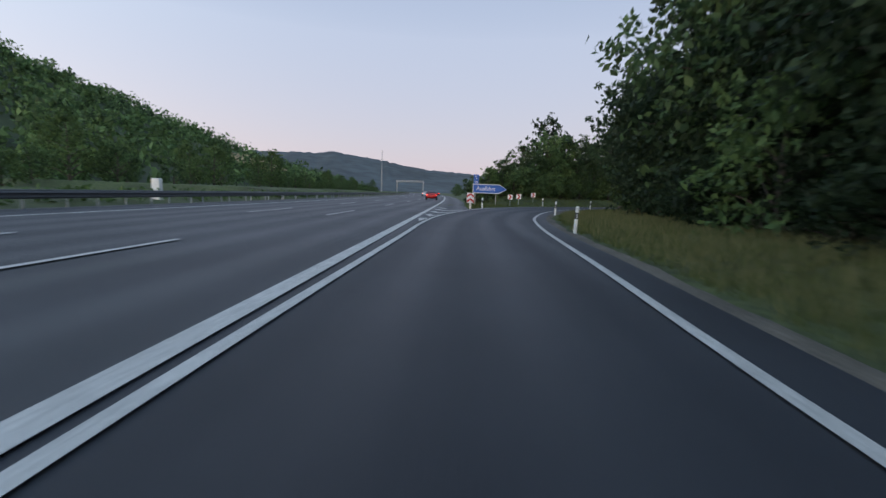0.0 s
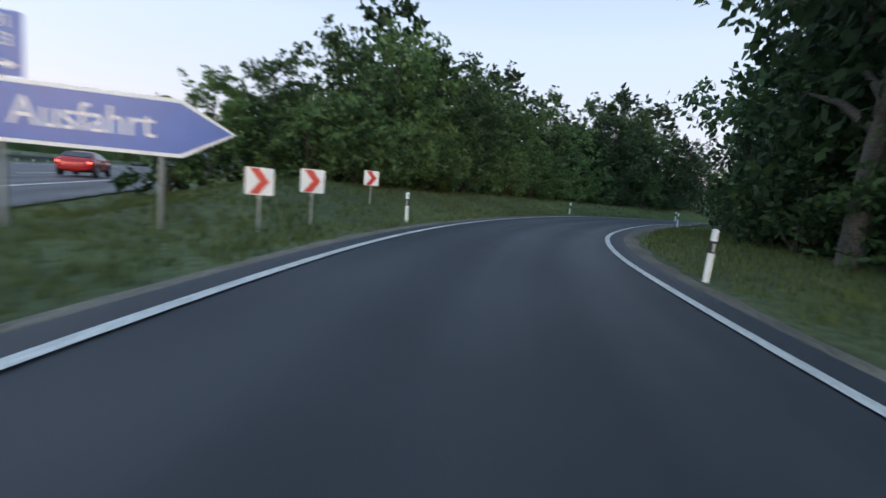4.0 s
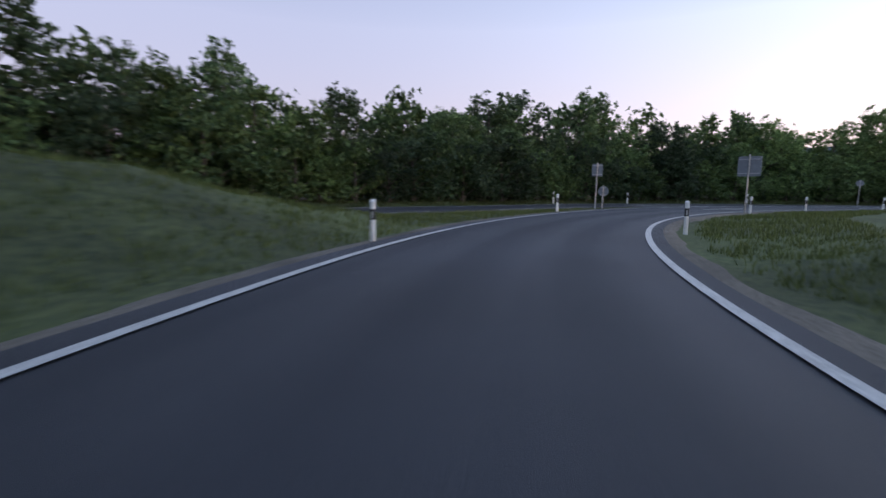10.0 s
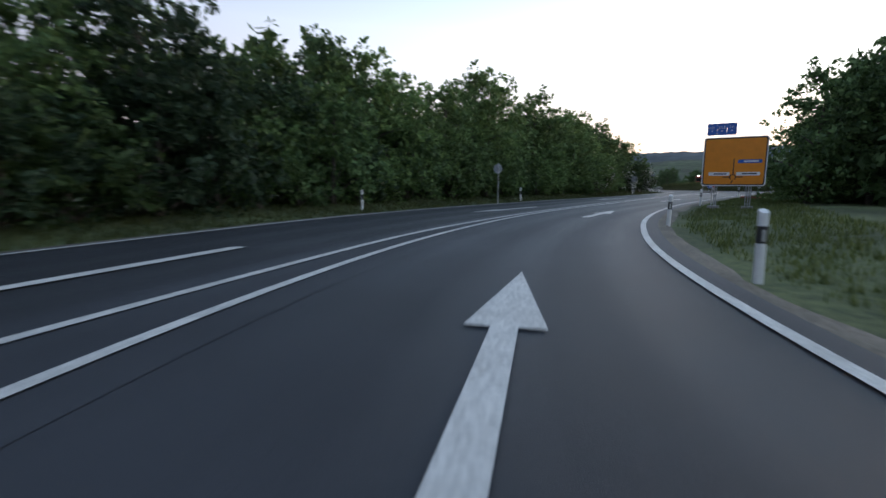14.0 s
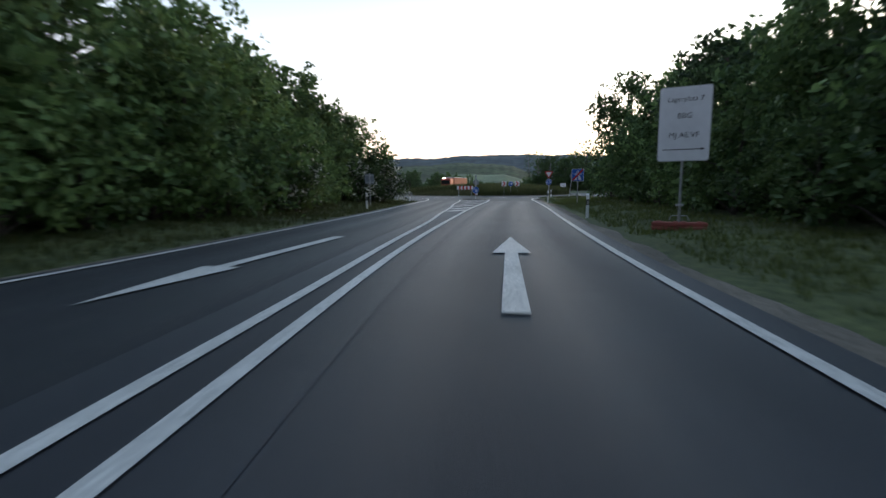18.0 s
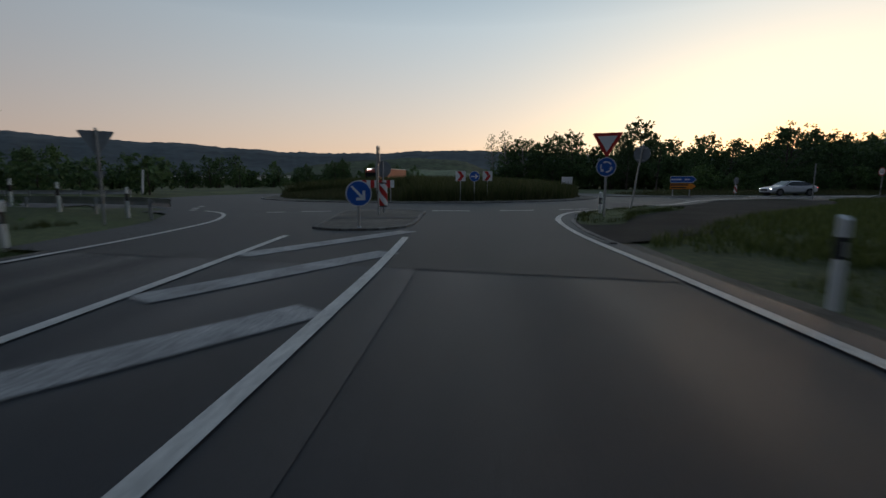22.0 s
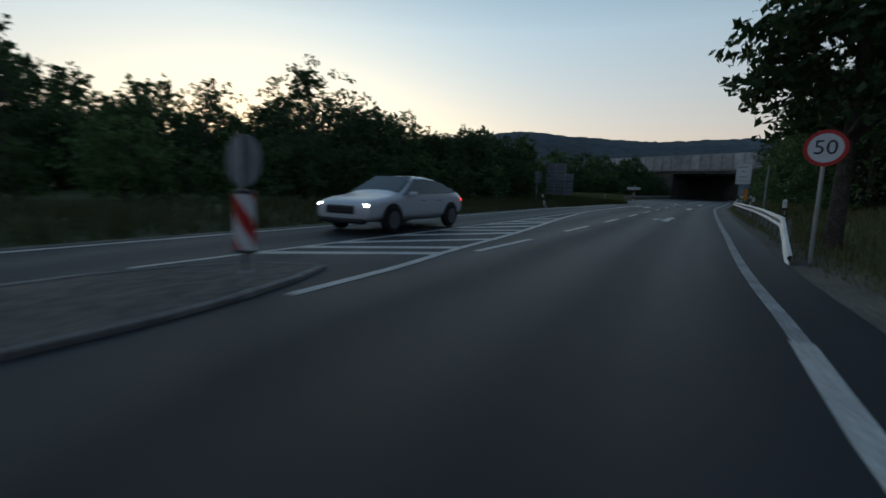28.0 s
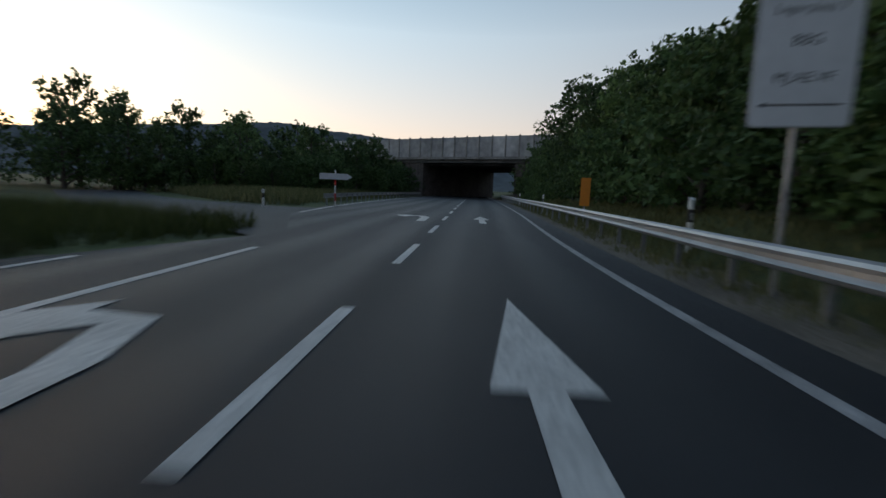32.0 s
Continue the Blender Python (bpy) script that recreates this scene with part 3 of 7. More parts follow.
def dashes(p, on, off, w, z=0.028, start=0.0, mat="paint", label="white dash on the asphalt", group="lane dashes"):
    d = np.r_[0, np.cumsum(np.linalg.norm(np.diff(p, axis=0), axis=1))]
    s, k = start, 0
    while s + on < d[-1]:
        q = np.stack([np.interp(np.linspace(s, s + on, 4), d, p[:, i]) for i in (0, 1)], 1)
        ob = structure("road_dash", strip_mesh("road_dash", side(q, -w / 2), side(q, w / 2), z, mat), label, category="road line")
        ob["group"] = group
        s += on + off


line("edge_line_ramp", cut(EDGE_R, (1.2, -40), (108.2, -19)), 0.155)
line("edge_line_ring", cut(EDGE_R, (108.2, -19), (87.3, -45.4)), 0.2)
line("edge_line_exit", cut(EDGE_R, (87.3, -45.4), (-190, -108)), 0.16, mat="paint_worn")
line("inner_line_ramp", cut(EDGE_L, (-2.6, -40), (98.9, 53.1)), 0.155)
line("centre_line_a", cut(EDGE_L, (98.9, 53.1), (112.1, -13.2)), 0.16)
line("centre_line_b", cut(INNER, (84, 78), (115.4, -12.9)), 0.16)
line("centre_line_c", cut(INNER, (50, 111), (80, 82)), 0.12)
line("edge_line_slip", cut(OPP, (53, 116), (123.6, -21)), 0.15)
line("motorway_line", mway(0.0, -40, 640, 4.0), 0.28)
line("motorway_far_line", mway(-12.6, -60, 640, 4.0), 0.22)
dashes(mway(-4.2, -40, 300, 3.0), 6.0, 12.0, 0.16, start=44.5, group="motorway dashes")
dashes(mway(-8.1, -40, 300, 3.0), 6.0, 12.0, 0.16, start=44.5, group="motorway dashes")
line("far_line_exit", FAR_W, 0.14)
line("far_line_beyond", FAR_W2, 0.14)
HATCH_R = smooth_line([(89.7, -50.4), (87.6, -51.0), (85.3, -51.85), (82.3, -52.8), (79.0, -53.95), (75.8, -55.15), (71.3, -56.75), (67.8, -57.9), (63.7, -59.1), (57.0, -60.6), (51.7, -61.7), (44.0, -63.3)])
HATCH_L = smooth_line([(90.6, -53.15), (87.0, -53.95), (84.4, -54.5), (81.7, -55.1), (79.7, -55.55), (76.5, -56.2), (71.6, -57.4), (68.7, -58.15), (64.3, -59.05)])
line("hatch_edge_right", HATCH_R, 0.16)
line("hatch_edge_left", HATCH_L, 0.12)
for k in range(9):
    xr = 86.2 - 1.6 * k
    a = HATCH_R[int(np.argmin(abs(HATCH_R[:, 0] - xr)))]
    b = HATCH_L[int(np.argmin(abs(HATCH_L[:, 0] - (xr + (3.6 if k else 2.8) - 0.14 * k))))]
    q = np.linspace(b, a, 3)
    tagged(structure("road_hatch", strip_mesh("road_hatch", side(q, -0.15), side(q, 0.15), 0.024, "paint"), "white bar of a hatched area", category="road line"), group="hatch bars")
LANE = smooth_line([(85.05, -51.45), (82.1, -52.05), (79.15, -52.68), (76.4, -53.27), (73.4, -53.95), (67.3, -55.3), (60.95, -56.75), (55.8, -57.85), (50.0, -59.05), (38, -61.4), (20, -65), (-25, -73.8)])
line("lane_dash_long", cut(LANE, (85.05, -51.45), (82.1, -52.05)), 0.15)
dashes(cut(LANE, (79.15, -52.68), (-25, -73.8)), 2.9, 3.0, 0.15, group="lane dashes")
# hatched wedge before the splitter island
for (x0, y0), (x1, y1) in (((109.4, 9.8), (108.85, 7.9)), ((109.95, 7.0), (109.25, 4.9)), ((110.9, 3.2), (109.9, 0.8)), ((111.4, -0.1), (110.35, -2.5)), ((112.15, -4.0), (110.8, -6.5)), ((112.9, -6.5), (111.25, -10.5)), ((113.75, -9.6), (111.9, -14.3))):
    q = np.linspace((x0, y0), (x1, y1), 3)
    tagged(structure("road_hatch", strip_mesh("road_hatch", side(q, -0.28), side(q, 0.28), 0.024, "paint" if y0 > 0 else "paint_worn"), "broad white bar of a hatched wedge", category="road line"), group="hatch bars")
# gore chevrons between motorway and ramp
for y0 in (20.6, 24.9, 29.25, 33.4, 37.6):
    ax, xr = -0.43 + 0.08 * (y0 - 29.25), np.interp(y0 + 2.2, EDGE_L[:128, 1], EDGE_L[:128, 0]) - 0.14
    xe = max(ax - 1.2, -1.1 + 0.03 * (y0 + 2.4 - 37) + 0.25)
    if xr - ax < 0.25:
        ax = xr - 0.25
    v = [(ax, y0), (ax - 0.03, y0 + 0.9), (xe + 0.48, y0 + 2.7), (xe, y0 + 2.4), (xr, y0 + 2.0), (xr, y0 + 2.4)]
    f = [(0, 1, 2, 3), (0, 4, 5, 1)][:1 if y0 > 36 else 2]
    me = mesh_of("road_chevron", [(x, y, 0.03) for x, y in v], f, "paint")
    for q in me.polygons:
        if q.normal.z < 0:
            q.flip()
    me.update()
    tagged(structure("road_chevron", me, "white painted chevron of the gore", category="road marking"), group="gore chevrons")
# give-way dashes round the ring
for a, b, mt in (((113.28, -23.5), (111.54, -23.8), "paint"), ((110.15, -24.3), (108.58, -24.85), "paint"), ((107.34, -25.7), (105.95, -26.5), "paint"), ((120.2, -20.9), (119.55, -21.3), "paint"), ((118.95, -21.7), (117.8, -22.3), "paint"),
                 ((97.13, -46.39), (96.95, -45.72), "paint_worn"), ((96.79, -44.54), (96.85, -42.84), "paint_worn"), ((96.97, -41.46), (97.23, -39.88), "paint_worn"), ((124.4, -21.5), (124.9, -22.2), "paint_worn"), ((125.4, -22.9), (125.9, -23.7), "paint_worn"), ((126.4, -24.5), (126.9, -25.4), "paint_worn")):
    q = np.linspace(a, b, 4)
    ob = structure("road_dash", strip_mesh("road_dash", side(q, -0.15), side(q, 0.15), 0.03, mt), "broad white give-way dash", category="road line")
    ob["group"] = "give-way dashes"


def arrow(x, y, heading, kind="ahead", length=5.0, w=1.0, mat="paint", head=2.6):
    """A painted lane arrow with its tip at x, y."""
    L = length
    if kind == "ahead":
        v = [(0, 0), (0.38 * w, -head), (0.12, -head), (0.15, -L), (-0.15, -L), (-0.13, -head), (-0.38 * w, -head)]
        f = [(0, 1, 2, 5, 6), (2, 3, 4, 5)]
    elif kind == "both":
        v = [(0, 0), (0.27, -2.05), (0.11, -2.05), (0.14, -L), (-0.14, -L), (-0.11, -2.05), (-0.27, -2.05),
             (-0.11, -2.75), (-0.42, -2.95), (-0.42, -2.45), (-0.74, -3.25), (-0.46, -3.95), (-0.43, -3.4), (-0.13, -3.6)]
        f = [(0, 1, 2, 5, 6), (2, 3, 4, 5), (7, 8, 12, 13), (9, 10, 11)]
    else:
        v = [(0.2, -L), (-0.15, -L), (-0.15, -2.6), (-0.45, -1.6), (-0.85, -1.2), (-0.85, -0.8), (-1.5, -1.5), (-0.85, -2.6), (-0.85, -2.0), (0.2, -2.4), (-0.1, -1.3)]
        f = [(0, 1, 2, 9), (9, 2, 3, 10), (10, 3, 4), (5, 6, 7), (4, 8, 3)]
    me = mesh_of("lane_arrow", [(a, b, 0) for a, b in v], f, mat)
    bm = bmesh.new()
    bm.from_mesh(me)
    for q in bm.faces:
        q.normal_update()
        if q.normal.z < 0:
            q.normal_flip()
    bm.to_mesh(me)
    bm.free()
    ob = structure("lane_arrow", me, "white lane arrow painted on asphalt", category="road marking")
    ob.matrix_world = pose(x, y, 0.032, 0, 0, heading)
    ob["group"] = "lane arrows"


arrow(92.95, 59.6, -146, length=5.8, head=2.7)
arrow(99.5, 43.75, -165, length=5.3)
arrow(104.2, 22.1, -171, length=7.4, head=3.0)
arrow(94.9, 68.2, 28, length=7.4, w=0.9)
arrow(103.1, 49.95, 9, length=6.4, w=0.9)
arrow(107.85, 30.4, 6, length=7.4, w=0.9)
arrow(65.3, -53.75, 103, "both", length=4.75)
arrow(46.4, -58.0, 103, length=5.0)
arrow(28.8, -61.6, 102, length=5.0)
arrow(47.2, -61.15, 103, "left", length=5.2)
arrow(29.3, -64.1, 102, "left", length=5.0)

# ---- ground ----
cent = []
for a, b in ((EDGE_L, ramp_r), (INNER, cut(OPP, (53, 116), (121.2, -17))), (we_a, fw)):
    n = 260
    qa, qb = resample(a, count=n), resample(b, count=n)
    for k in range(7):
        w = np.linalg.norm(qb - qa, axis=1) / 12 + 0.45
        cent.append(np.c_[qa + (qb - qa) * (k + 0.5) / 7, w])
for a, b in ((mway(-16.2, -60, 640, 2.0), mway(3.0, -60, 640, 2.0)),):
    for k in range(12):
        w = np.linalg.norm(b - a, axis=1) / 24 + 0.3
        cent.append(np.c_[a + (b - a) * (k + 0.5) / 12, w])
for q in ([(x, y, 1.6) for x in np.arange(105.5, 124, 1.5) for y in np.arange(-33, -9, 1.5) if x < 121 + (-9 - y) * 0.35],
          [(*p, 2.4) for r in (17, 19.5, 22) for p in ring_pts(r, n=130)],
          [(*p, 5.0) for p in smooth_line([(134, -27), (160, -23), (260, -4)], 2.0)],
          [(*p, 5.0) for p in smooth_line([(121, -62), (129, -79), (155, -138)], 2.0)],
          [(*p, 4.2) for p in smooth_line([(35, -65), (35, -70), (32, -79), (18, -100)], 1.5)],
          [(x, y, 1.5) for x in np.arange(88, 105, 1.5) for y in np.arange(-40, -13, 1.5) if abs((x - 104) - (y + 13) * 0.72 + 1.5) < 3.5]):
    cent.append(np.array(q, float))
cent = np.vstack(cent)


def road_gap(x, y):
    """About how far a place lies from the nearest asphalt, in metres."""
    flat = np.stack([x.ravel(), y.ravel()], 1)
    res = np.full(len(flat), 1e3)
    for i in range(0, len(flat), 1500):
        q = flat[i:i + 1500]
        d = np.sqrt(((q[:, None, :] - cent[None, :, :2]) ** 2).sum(-1)) - cent[None, :, 2]
        res[i:i + 1500] = d.min(1)
    return res.reshape(x.shape)


def relief(x, y, g):
    """Height of the ground: level at the asphalt, a soft bank outside the ramp, uneven elsewhere."""
    u = np.clip((g - 0.5) / 6.0, 0, 1)
    bank = np.where((y > 55) & (x < 66) & ~((x > 20) & (y < 66)), 1.1, 0.25)
    bank = np.where((x > 60) & (x < 80) & (y > 82), 0.5, bank)
    bank = np.where((y < -44) & (x < 84) & (y > -50 - (84 - x) * 0.25), 1.4, bank)
    bank = np.where((x > 100) & (y > -20) & (y < 60), 0.45, bank)
    mound = 1.5 * np.exp(-(((x - 66) / 7) ** 2 + ((y - 88.5) / 4.5) ** 2))
    wob = 0.06 * (np.sin(x * 0.9 + np.cos(y * 0.7) * 1.3) + np.sin(y * 1.1 + x * 0.4)) + 0.03 * np.sin(x * 2.7 + y * 1.9)
    return -0.06 + u * u * (3 - 2 * u) * bank + np.clip(g - 0.4, 0, 1) * (0.05 + wob * 0.6) + mound * np.clip(g / 3, 0, 1)


GX = np.concatenate([[-4500, -2500, -1200, -600, -300, -160, -90], np.arange(-60, 165, 1.6), [175, 200, 260, 400, 700, 1300, 2500, 4500]])
GY = np.concatenate([[-4500, -2500, -1200, -600, -300, -200, -150], np.arange(-120, 135, 1.6), [145, 170, 220, 300, 450, 800, 1500, 2500, 4500]])
gx, gy = np.meshgrid(GX, GY)
gg = road_gap(gx, gy)
gz = relief(gx, gy, gg)
gz = np.where((np.abs(gx) > 180) | (np.abs(gy) > 150), -0.1, gz)
gz = np.where((gg < 1.3), np.minimum(gz, -0.05), gz)
lay_d = np.full(gx.shape, 1e3)
for q_ in LAY[::2]:
    lay_d = np.minimum(lay_d, np.hypot(gx - q_[0], gy - q_[1]))
gz = np.where(lay_d < 12, np.minimum(gz, -0.06 + 0.25 * np.clip(lay_d - 8, 0, 4)), gz)
gz = np.where((gx > 84) & (gy < 81) & (gx < 112) & (gy > 30) & (gg < 2.2), np.minimum(gz, -0.04), gz)
nx, ny = len(GX), len(GY)
gv = np.stack([gx.ravel(), gy.ravel(), gz.ravel()], 1)
gf = [(j * nx + i, j * nx + i + 1, (j + 1) * nx + i + 1, (j + 1) * nx + i) for j in range(ny - 1) for i in range(nx - 1)]
structure("ground", mesh_of("ground", gv, gf, "grass", True), "uneven grass ground running to the horizon", category="ground")


def ground_z(x, y):
    x, y = np.atleast_1d(np.asarray(x, float)), np.atleast_1d(np.asarray(y, float))
    i, j = np.clip(np.searchsorted(GX, x) - 1, 0, nx - 2), np.clip(np.searchsorted(GY, y) - 1, 0, ny - 2)
    u, v = (x - GX[i]) / (GX[i + 1] - GX[i]), (y - GY[j]) / (GY[j + 1] - GY[j])
    return gz[j, i] * (1 - u) * (1 - v) + gz[j, i + 1] * u * (1 - v) + gz[j + 1, i] * (1 - u) * v + gz[j + 1, i + 1] * u * v


def shoulder(name, p, off, w, seed):
    """A sandy strip beside the asphalt, its outer rim uneven."""
    rs = np.random.RandomState(seed)
    sgn = math.copysign(1, np.mean(off))
    j = np.convolve(rs.rand(len(p) + 8), np.ones(5) / 5, "same")[4:-4][:len(p)]
    a, b = side(p, off - sgn * 0.05), side(p, off + sgn * w * (0.35 + 1.2 * j[:, None]))
    mid = (a + b) / 2
    n = len(p)
    gz_b = ground_z(b[:, 0], b[:, 1])
    v = [(x, y, 0.003) for x, y in a] + [(x, y, 0.012) for x, y in mid] + [(x, y, min(0.0, z) - 0.05) for (x, y), z in zip(b, gz_b)]
    f = [(i, i + n, i + n + 1, i + 1) for i in range(n - 1)] + [(i + n, i + 2 * n, i + 2 * n + 1, i + n + 1) for i in range(n - 1)]
    me = mesh_of(name, v, f, "soil", True)
    me.flip_normals() if me.polygons[0].normal.z < 0 else None
    structure(name, me, "sandy gravel shoulder between asphalt and grass", category="shoulder")


fine = lambda p: resample(p, 0.5)
sh_ = fine(cut(EDGE_R, (1.4, -40), (107.6, -13)))
shoulder("shoulder_ramp_inner", sh_, margin(sh_), 0.6, 1)
shoulder("shoulder_ramp_outer", fine(cut(EDGE_L, (3.5, 40), (90, 67.4))), -0.55, 0.55, 2)
shoulder("shoulder_slip", fine(cut(OPP, (60, 108), (121, -16))), -0.35, 0.35, 3)
shoulder("shoulder_slip_inner", fine(cut(INNER, (60, 101), (90, 71))), 0.3, 0.4, 4)
shoulder("shoulder_exit", fine(cut(EDGE_R, (88, -45.2), (-25, -68.8))), 0.8, 2.2, 5)
shoulder("shoulder_exit_far", fine(FAR_W), -0.4, 0.5, 6)

# ---- hills and distance ----
def skyline(heads, dist, table, seed, depth, name, mat, label, base=-4.0, rough=0.0011):
    """A ridge seen from about the middle of the place: table of heading and rise per metre of distance."""
    rs = np.random.RandomState(seed)
    hs = np.linspace(heads[0], heads[1], int(abs(heads[1] - heads[0]) * 3) + 2)
    tab = np.array(sorted(table))
    e = np.interp(hs, tab[:, 0], tab[:, 1])
    e = e + rough * np.convolve(rs.randn(len(hs) + 20), np.ones(9) / 3, "same")[10:-10] + rough * 0.5 * rs.randn(len(hs))
    cx, cy = 70.0, 0.0
    v, f, rows = [], [], 9
    for k in range(rows):
        s = k / (rows - 1)
        for h, el in zip(hs, e):
            d = dist * (0.62 + 0.38 * s)
            z = base + dist * max(el, 0.001) * (s ** 1.3)
            z += dist * 0.004 * math.sin(h * 1.7 + k * 2.1) * s * (1 - s)
            v.append((cx - math.sin(radians(h)) * d, cy + math.cos(radians(h)) * d, z))
    n = len(hs)
    for k in range(rows - 1):
        f += [(k * n + i, k * n + i + 1, (k + 1) * n + i + 1, (k + 1) * n + i) for i in range(n - 1)]
    top = (rows - 1) * n
    for i in range(n):
        v.append((v[top + i][0] * 1.12, v[top + i][1] * 1.12, base))
    f += [(top + i, top + i + 1, rows * n + i + 1, rows * n + i) for i in range(n - 1)]
    return structure(name, mesh_of(name, v, f, mat, True), label, category="hill")


skyline((-120, 245), 2300, [(-120, .04), (-60, .035), (-20, .03), (-3, .04), (0, .044), (8, .06), (15, .077), (22, .07), (40, .06), (80, .07), (90, .08), (103, .105), (112, .1), (125, .12), (140, .09), (160, .05), (175, .06), (189, .072), (200, .064), (209, .064), (222, .074), (234, .082), (245, .076)], 3, 0, "hill_far", "hill_far", "far wooded hills with evening haze in their colour")
skyline((186, 214), 1250, [(186, .02), (190, .05), (196, .058), (203, .05), (208, .04), (214, .01)], 8, 0, "hill_middle", "hill_wood", "wooded hill behind the fields", rough=0.0008)
skyline((188, 204), 760, [(188, .012), (192, .034), (198, .036), (204, .012)], 9, 0, "hill_meadow", "meadow", "pale green meadow slope", rough=0.0006)

def leaf_cloud(centres, radii, per, size, rs, flat=0.75, up=0.25):
    """Leaves scattered in clumps: each a bent four-cornered blade. Returns vertices and faces."""
    n = len(centres)
    c = np.repeat(centres, per, 0)
    r = np.repeat(radii, per)[:, None]
    o = rs.randn(n * per, 3)
    o /= np.linalg.norm(o, axis=1)[:, None]
    o *= r * rs.rand(n * per, 1) ** 0.45 * np.array([1, 1, flat])
    p = c + o
    a = rs.randn(n * per, 3) + o / np.maximum(r, 1e-3) * 0.9
    a[:, 2] -= 0.15
    a /= np.linalg.norm(a, axis=1)[:, None]
    b = np.cross(a, rs.randn(n * per, 3) + np.array([0, 0, up]))
    b /= np.maximum(np.linalg.norm(b, axis=1)[:, None], 1e-6)
    s = size * (0.6 + 0.8 * rs.rand(n * per, 1))
    nr = np.cross(a, b)
    v = np.stack([p - a * s, p + b * s * 0.52 + nr * s * 0.14, p + a * s, p - b * s * 0.52 + nr * s * 0.14], 1).reshape(-1, 3)
    f = np.arange(n * per * 4).reshape(-1, 4)
    return v, f


def quick_mesh(name, v, f, mat):
    """A mesh of four-cornered faces from arrays."""
    me = bpy.data.meshes.new(name)
    me.vertices.add(len(v))
    me.vertices.foreach_set("co", np.asarray(v, np.float32).ravel())
    k = f.shape[1]
    me.loops.add(len(f) * k)
    me.loops.foreach_set("vertex_index", f.astype(np.int32).ravel())
    me.polygons.add(len(f))
    me.polygons.foreach_set("loop_start", np.arange(0, len(f) * k, k, dtype=np.int32))
    me.update(calc_edges=True)
    me.materials.append(M[mat])
    return me


def limb_mesh(name, limbs, mat, n=7):
    """Tapered bent limbs: each a list of (point, radius)."""
    v, f = [], []
    for limb in limbs:
        b0 = len(v)
        for i, (p, r) in enumerate(limb):
            p = Vector(p)
            q = Vector(limb[min(i + 1, len(limb) - 1)][0]) - Vector(limb[max(i - 1, 0)][0])
            m = q.to_track_quat("Z", "Y").to_matrix()
            for k in range(n):
                a = 2 * math.pi * k / n
                v.append(p + m @ Vector((r * math.cos(a), r * math.sin(a), 0)))
        for i in range(len(limb) - 1):
            for k in range(n):
                f.append((b0 + i * n + k, b0 + i * n + (k + 1) % n, b0 + (i + 1) * n + (k + 1) % n, b0 + (i + 1) * n + k))
    return mesh_of(name, v, f, mat, True)


def tree_kind(seed, h, r, clear, lobes, clumps, per, leaf, mat, bark="bark", slim=1.0, airy=0.0):
    """Trunk and crown meshes of one kind of tree, h metres high, its crown from clear upwards."""
    rs = np.random.RandomState(seed)
    limbs, cs, rr = [], [], []
    lean = rs.randn(2) * 0.03 * h
    trunk = [((lean[0] * s**1.5, lean[1] * s**1.5, h * 0.86 * s - 0.15 * (s == 0)), (0.017 * h + 0.05) * (1 - 0.85 * s) + 0.012) for s in (0, 0.15, 0.35, 0.55, 0.75, 1.0)]
    limbs.append(trunk)
    lc = []
    for k in range(lobes):
        s = (k + 0.5 + rs.rand() * 0.6) / lobes
        z = clear + (h - clear) * (0.08 + 0.84 * s)
        w = r * math.sin(math.pi * min(1, 0.18 + 0.78 * s)) ** 0.7 * (0.55 + 0.5 * rs.rand()) * slim
        a = k * 2.4 + rs.rand() * 1.2
        c = np.array([w * math.cos(a) + lean[0] * s, w * math.sin(a) + lean[1] * s, z])
        lr = (0.40 + 0.24 * rs.rand()) * r * (1.15 - 0.55 * s)
        lc.append((c, lr))
        st = np.array([lean[0] * s, lean[1] * s, max(clear * 0.6, z - 0.35 * w - 0.4)])
        mid = (st + c) / 2 + np.array([0, 0, 0.12 * w])
        limbs.append([(tuple(st), 0.012 * h * (1.1 - s) + 0.012), (tuple(mid), 0.007 * h * (1.1 - s) + 0.01), (tuple(c), 0.008)])
    for c, lr in lc:
        d = rs.randn(clumps, 3)
        d /= np.linalg.norm(d, axis=1)[:, None]
        d[:, 2] *= 0.85
        q = c + d * lr * (0.35 + 0.75 * rs.rand(clumps, 1))
        cs.append(q)
        rr.append(lr * (0.26 + 0.2 * rs.rand(clumps)) * (1 - 0.3 * airy))
    # a few shoots that break the outline
    k = lobes * 2
    d = rs.randn(k, 3)
    d[:, 2] = abs(d[:, 2]) + 0.3
    d /= np.linalg.norm(d, axis=1)[:, None]
    pick = rs.randint(0, lobes, k)
    cs.append(np.array([lc[i][0] for i in pick]) + d * np.array([[lc[i][1]] for i in pick]) * 1.25)
    rr.append(np.full(k, 0.09 * r + 0.08))
    cs, rr = np.vstack(cs), np.concatenate(rr)
    keep = cs[:, 2] > clear * 0.5
    v, f = leaf_cloud(cs[keep], rr[keep], per, leaf, rs)
    if airy < 0.5:
        # larger leaves deep inside close the crown
        v2, f2 = leaf_cloud(np.array([c for c, lr in lc]), np.array([lr * 0.5 for c, lr in lc]), 20, max(0.18, 0.062 * r), rs)
        v, f = np.vstack([v, v2]), np.vstack([f, f2 + len(v)])
    return limb_mesh("trunk", limbs, bark), quick_mesh("crown", v, f, mat)


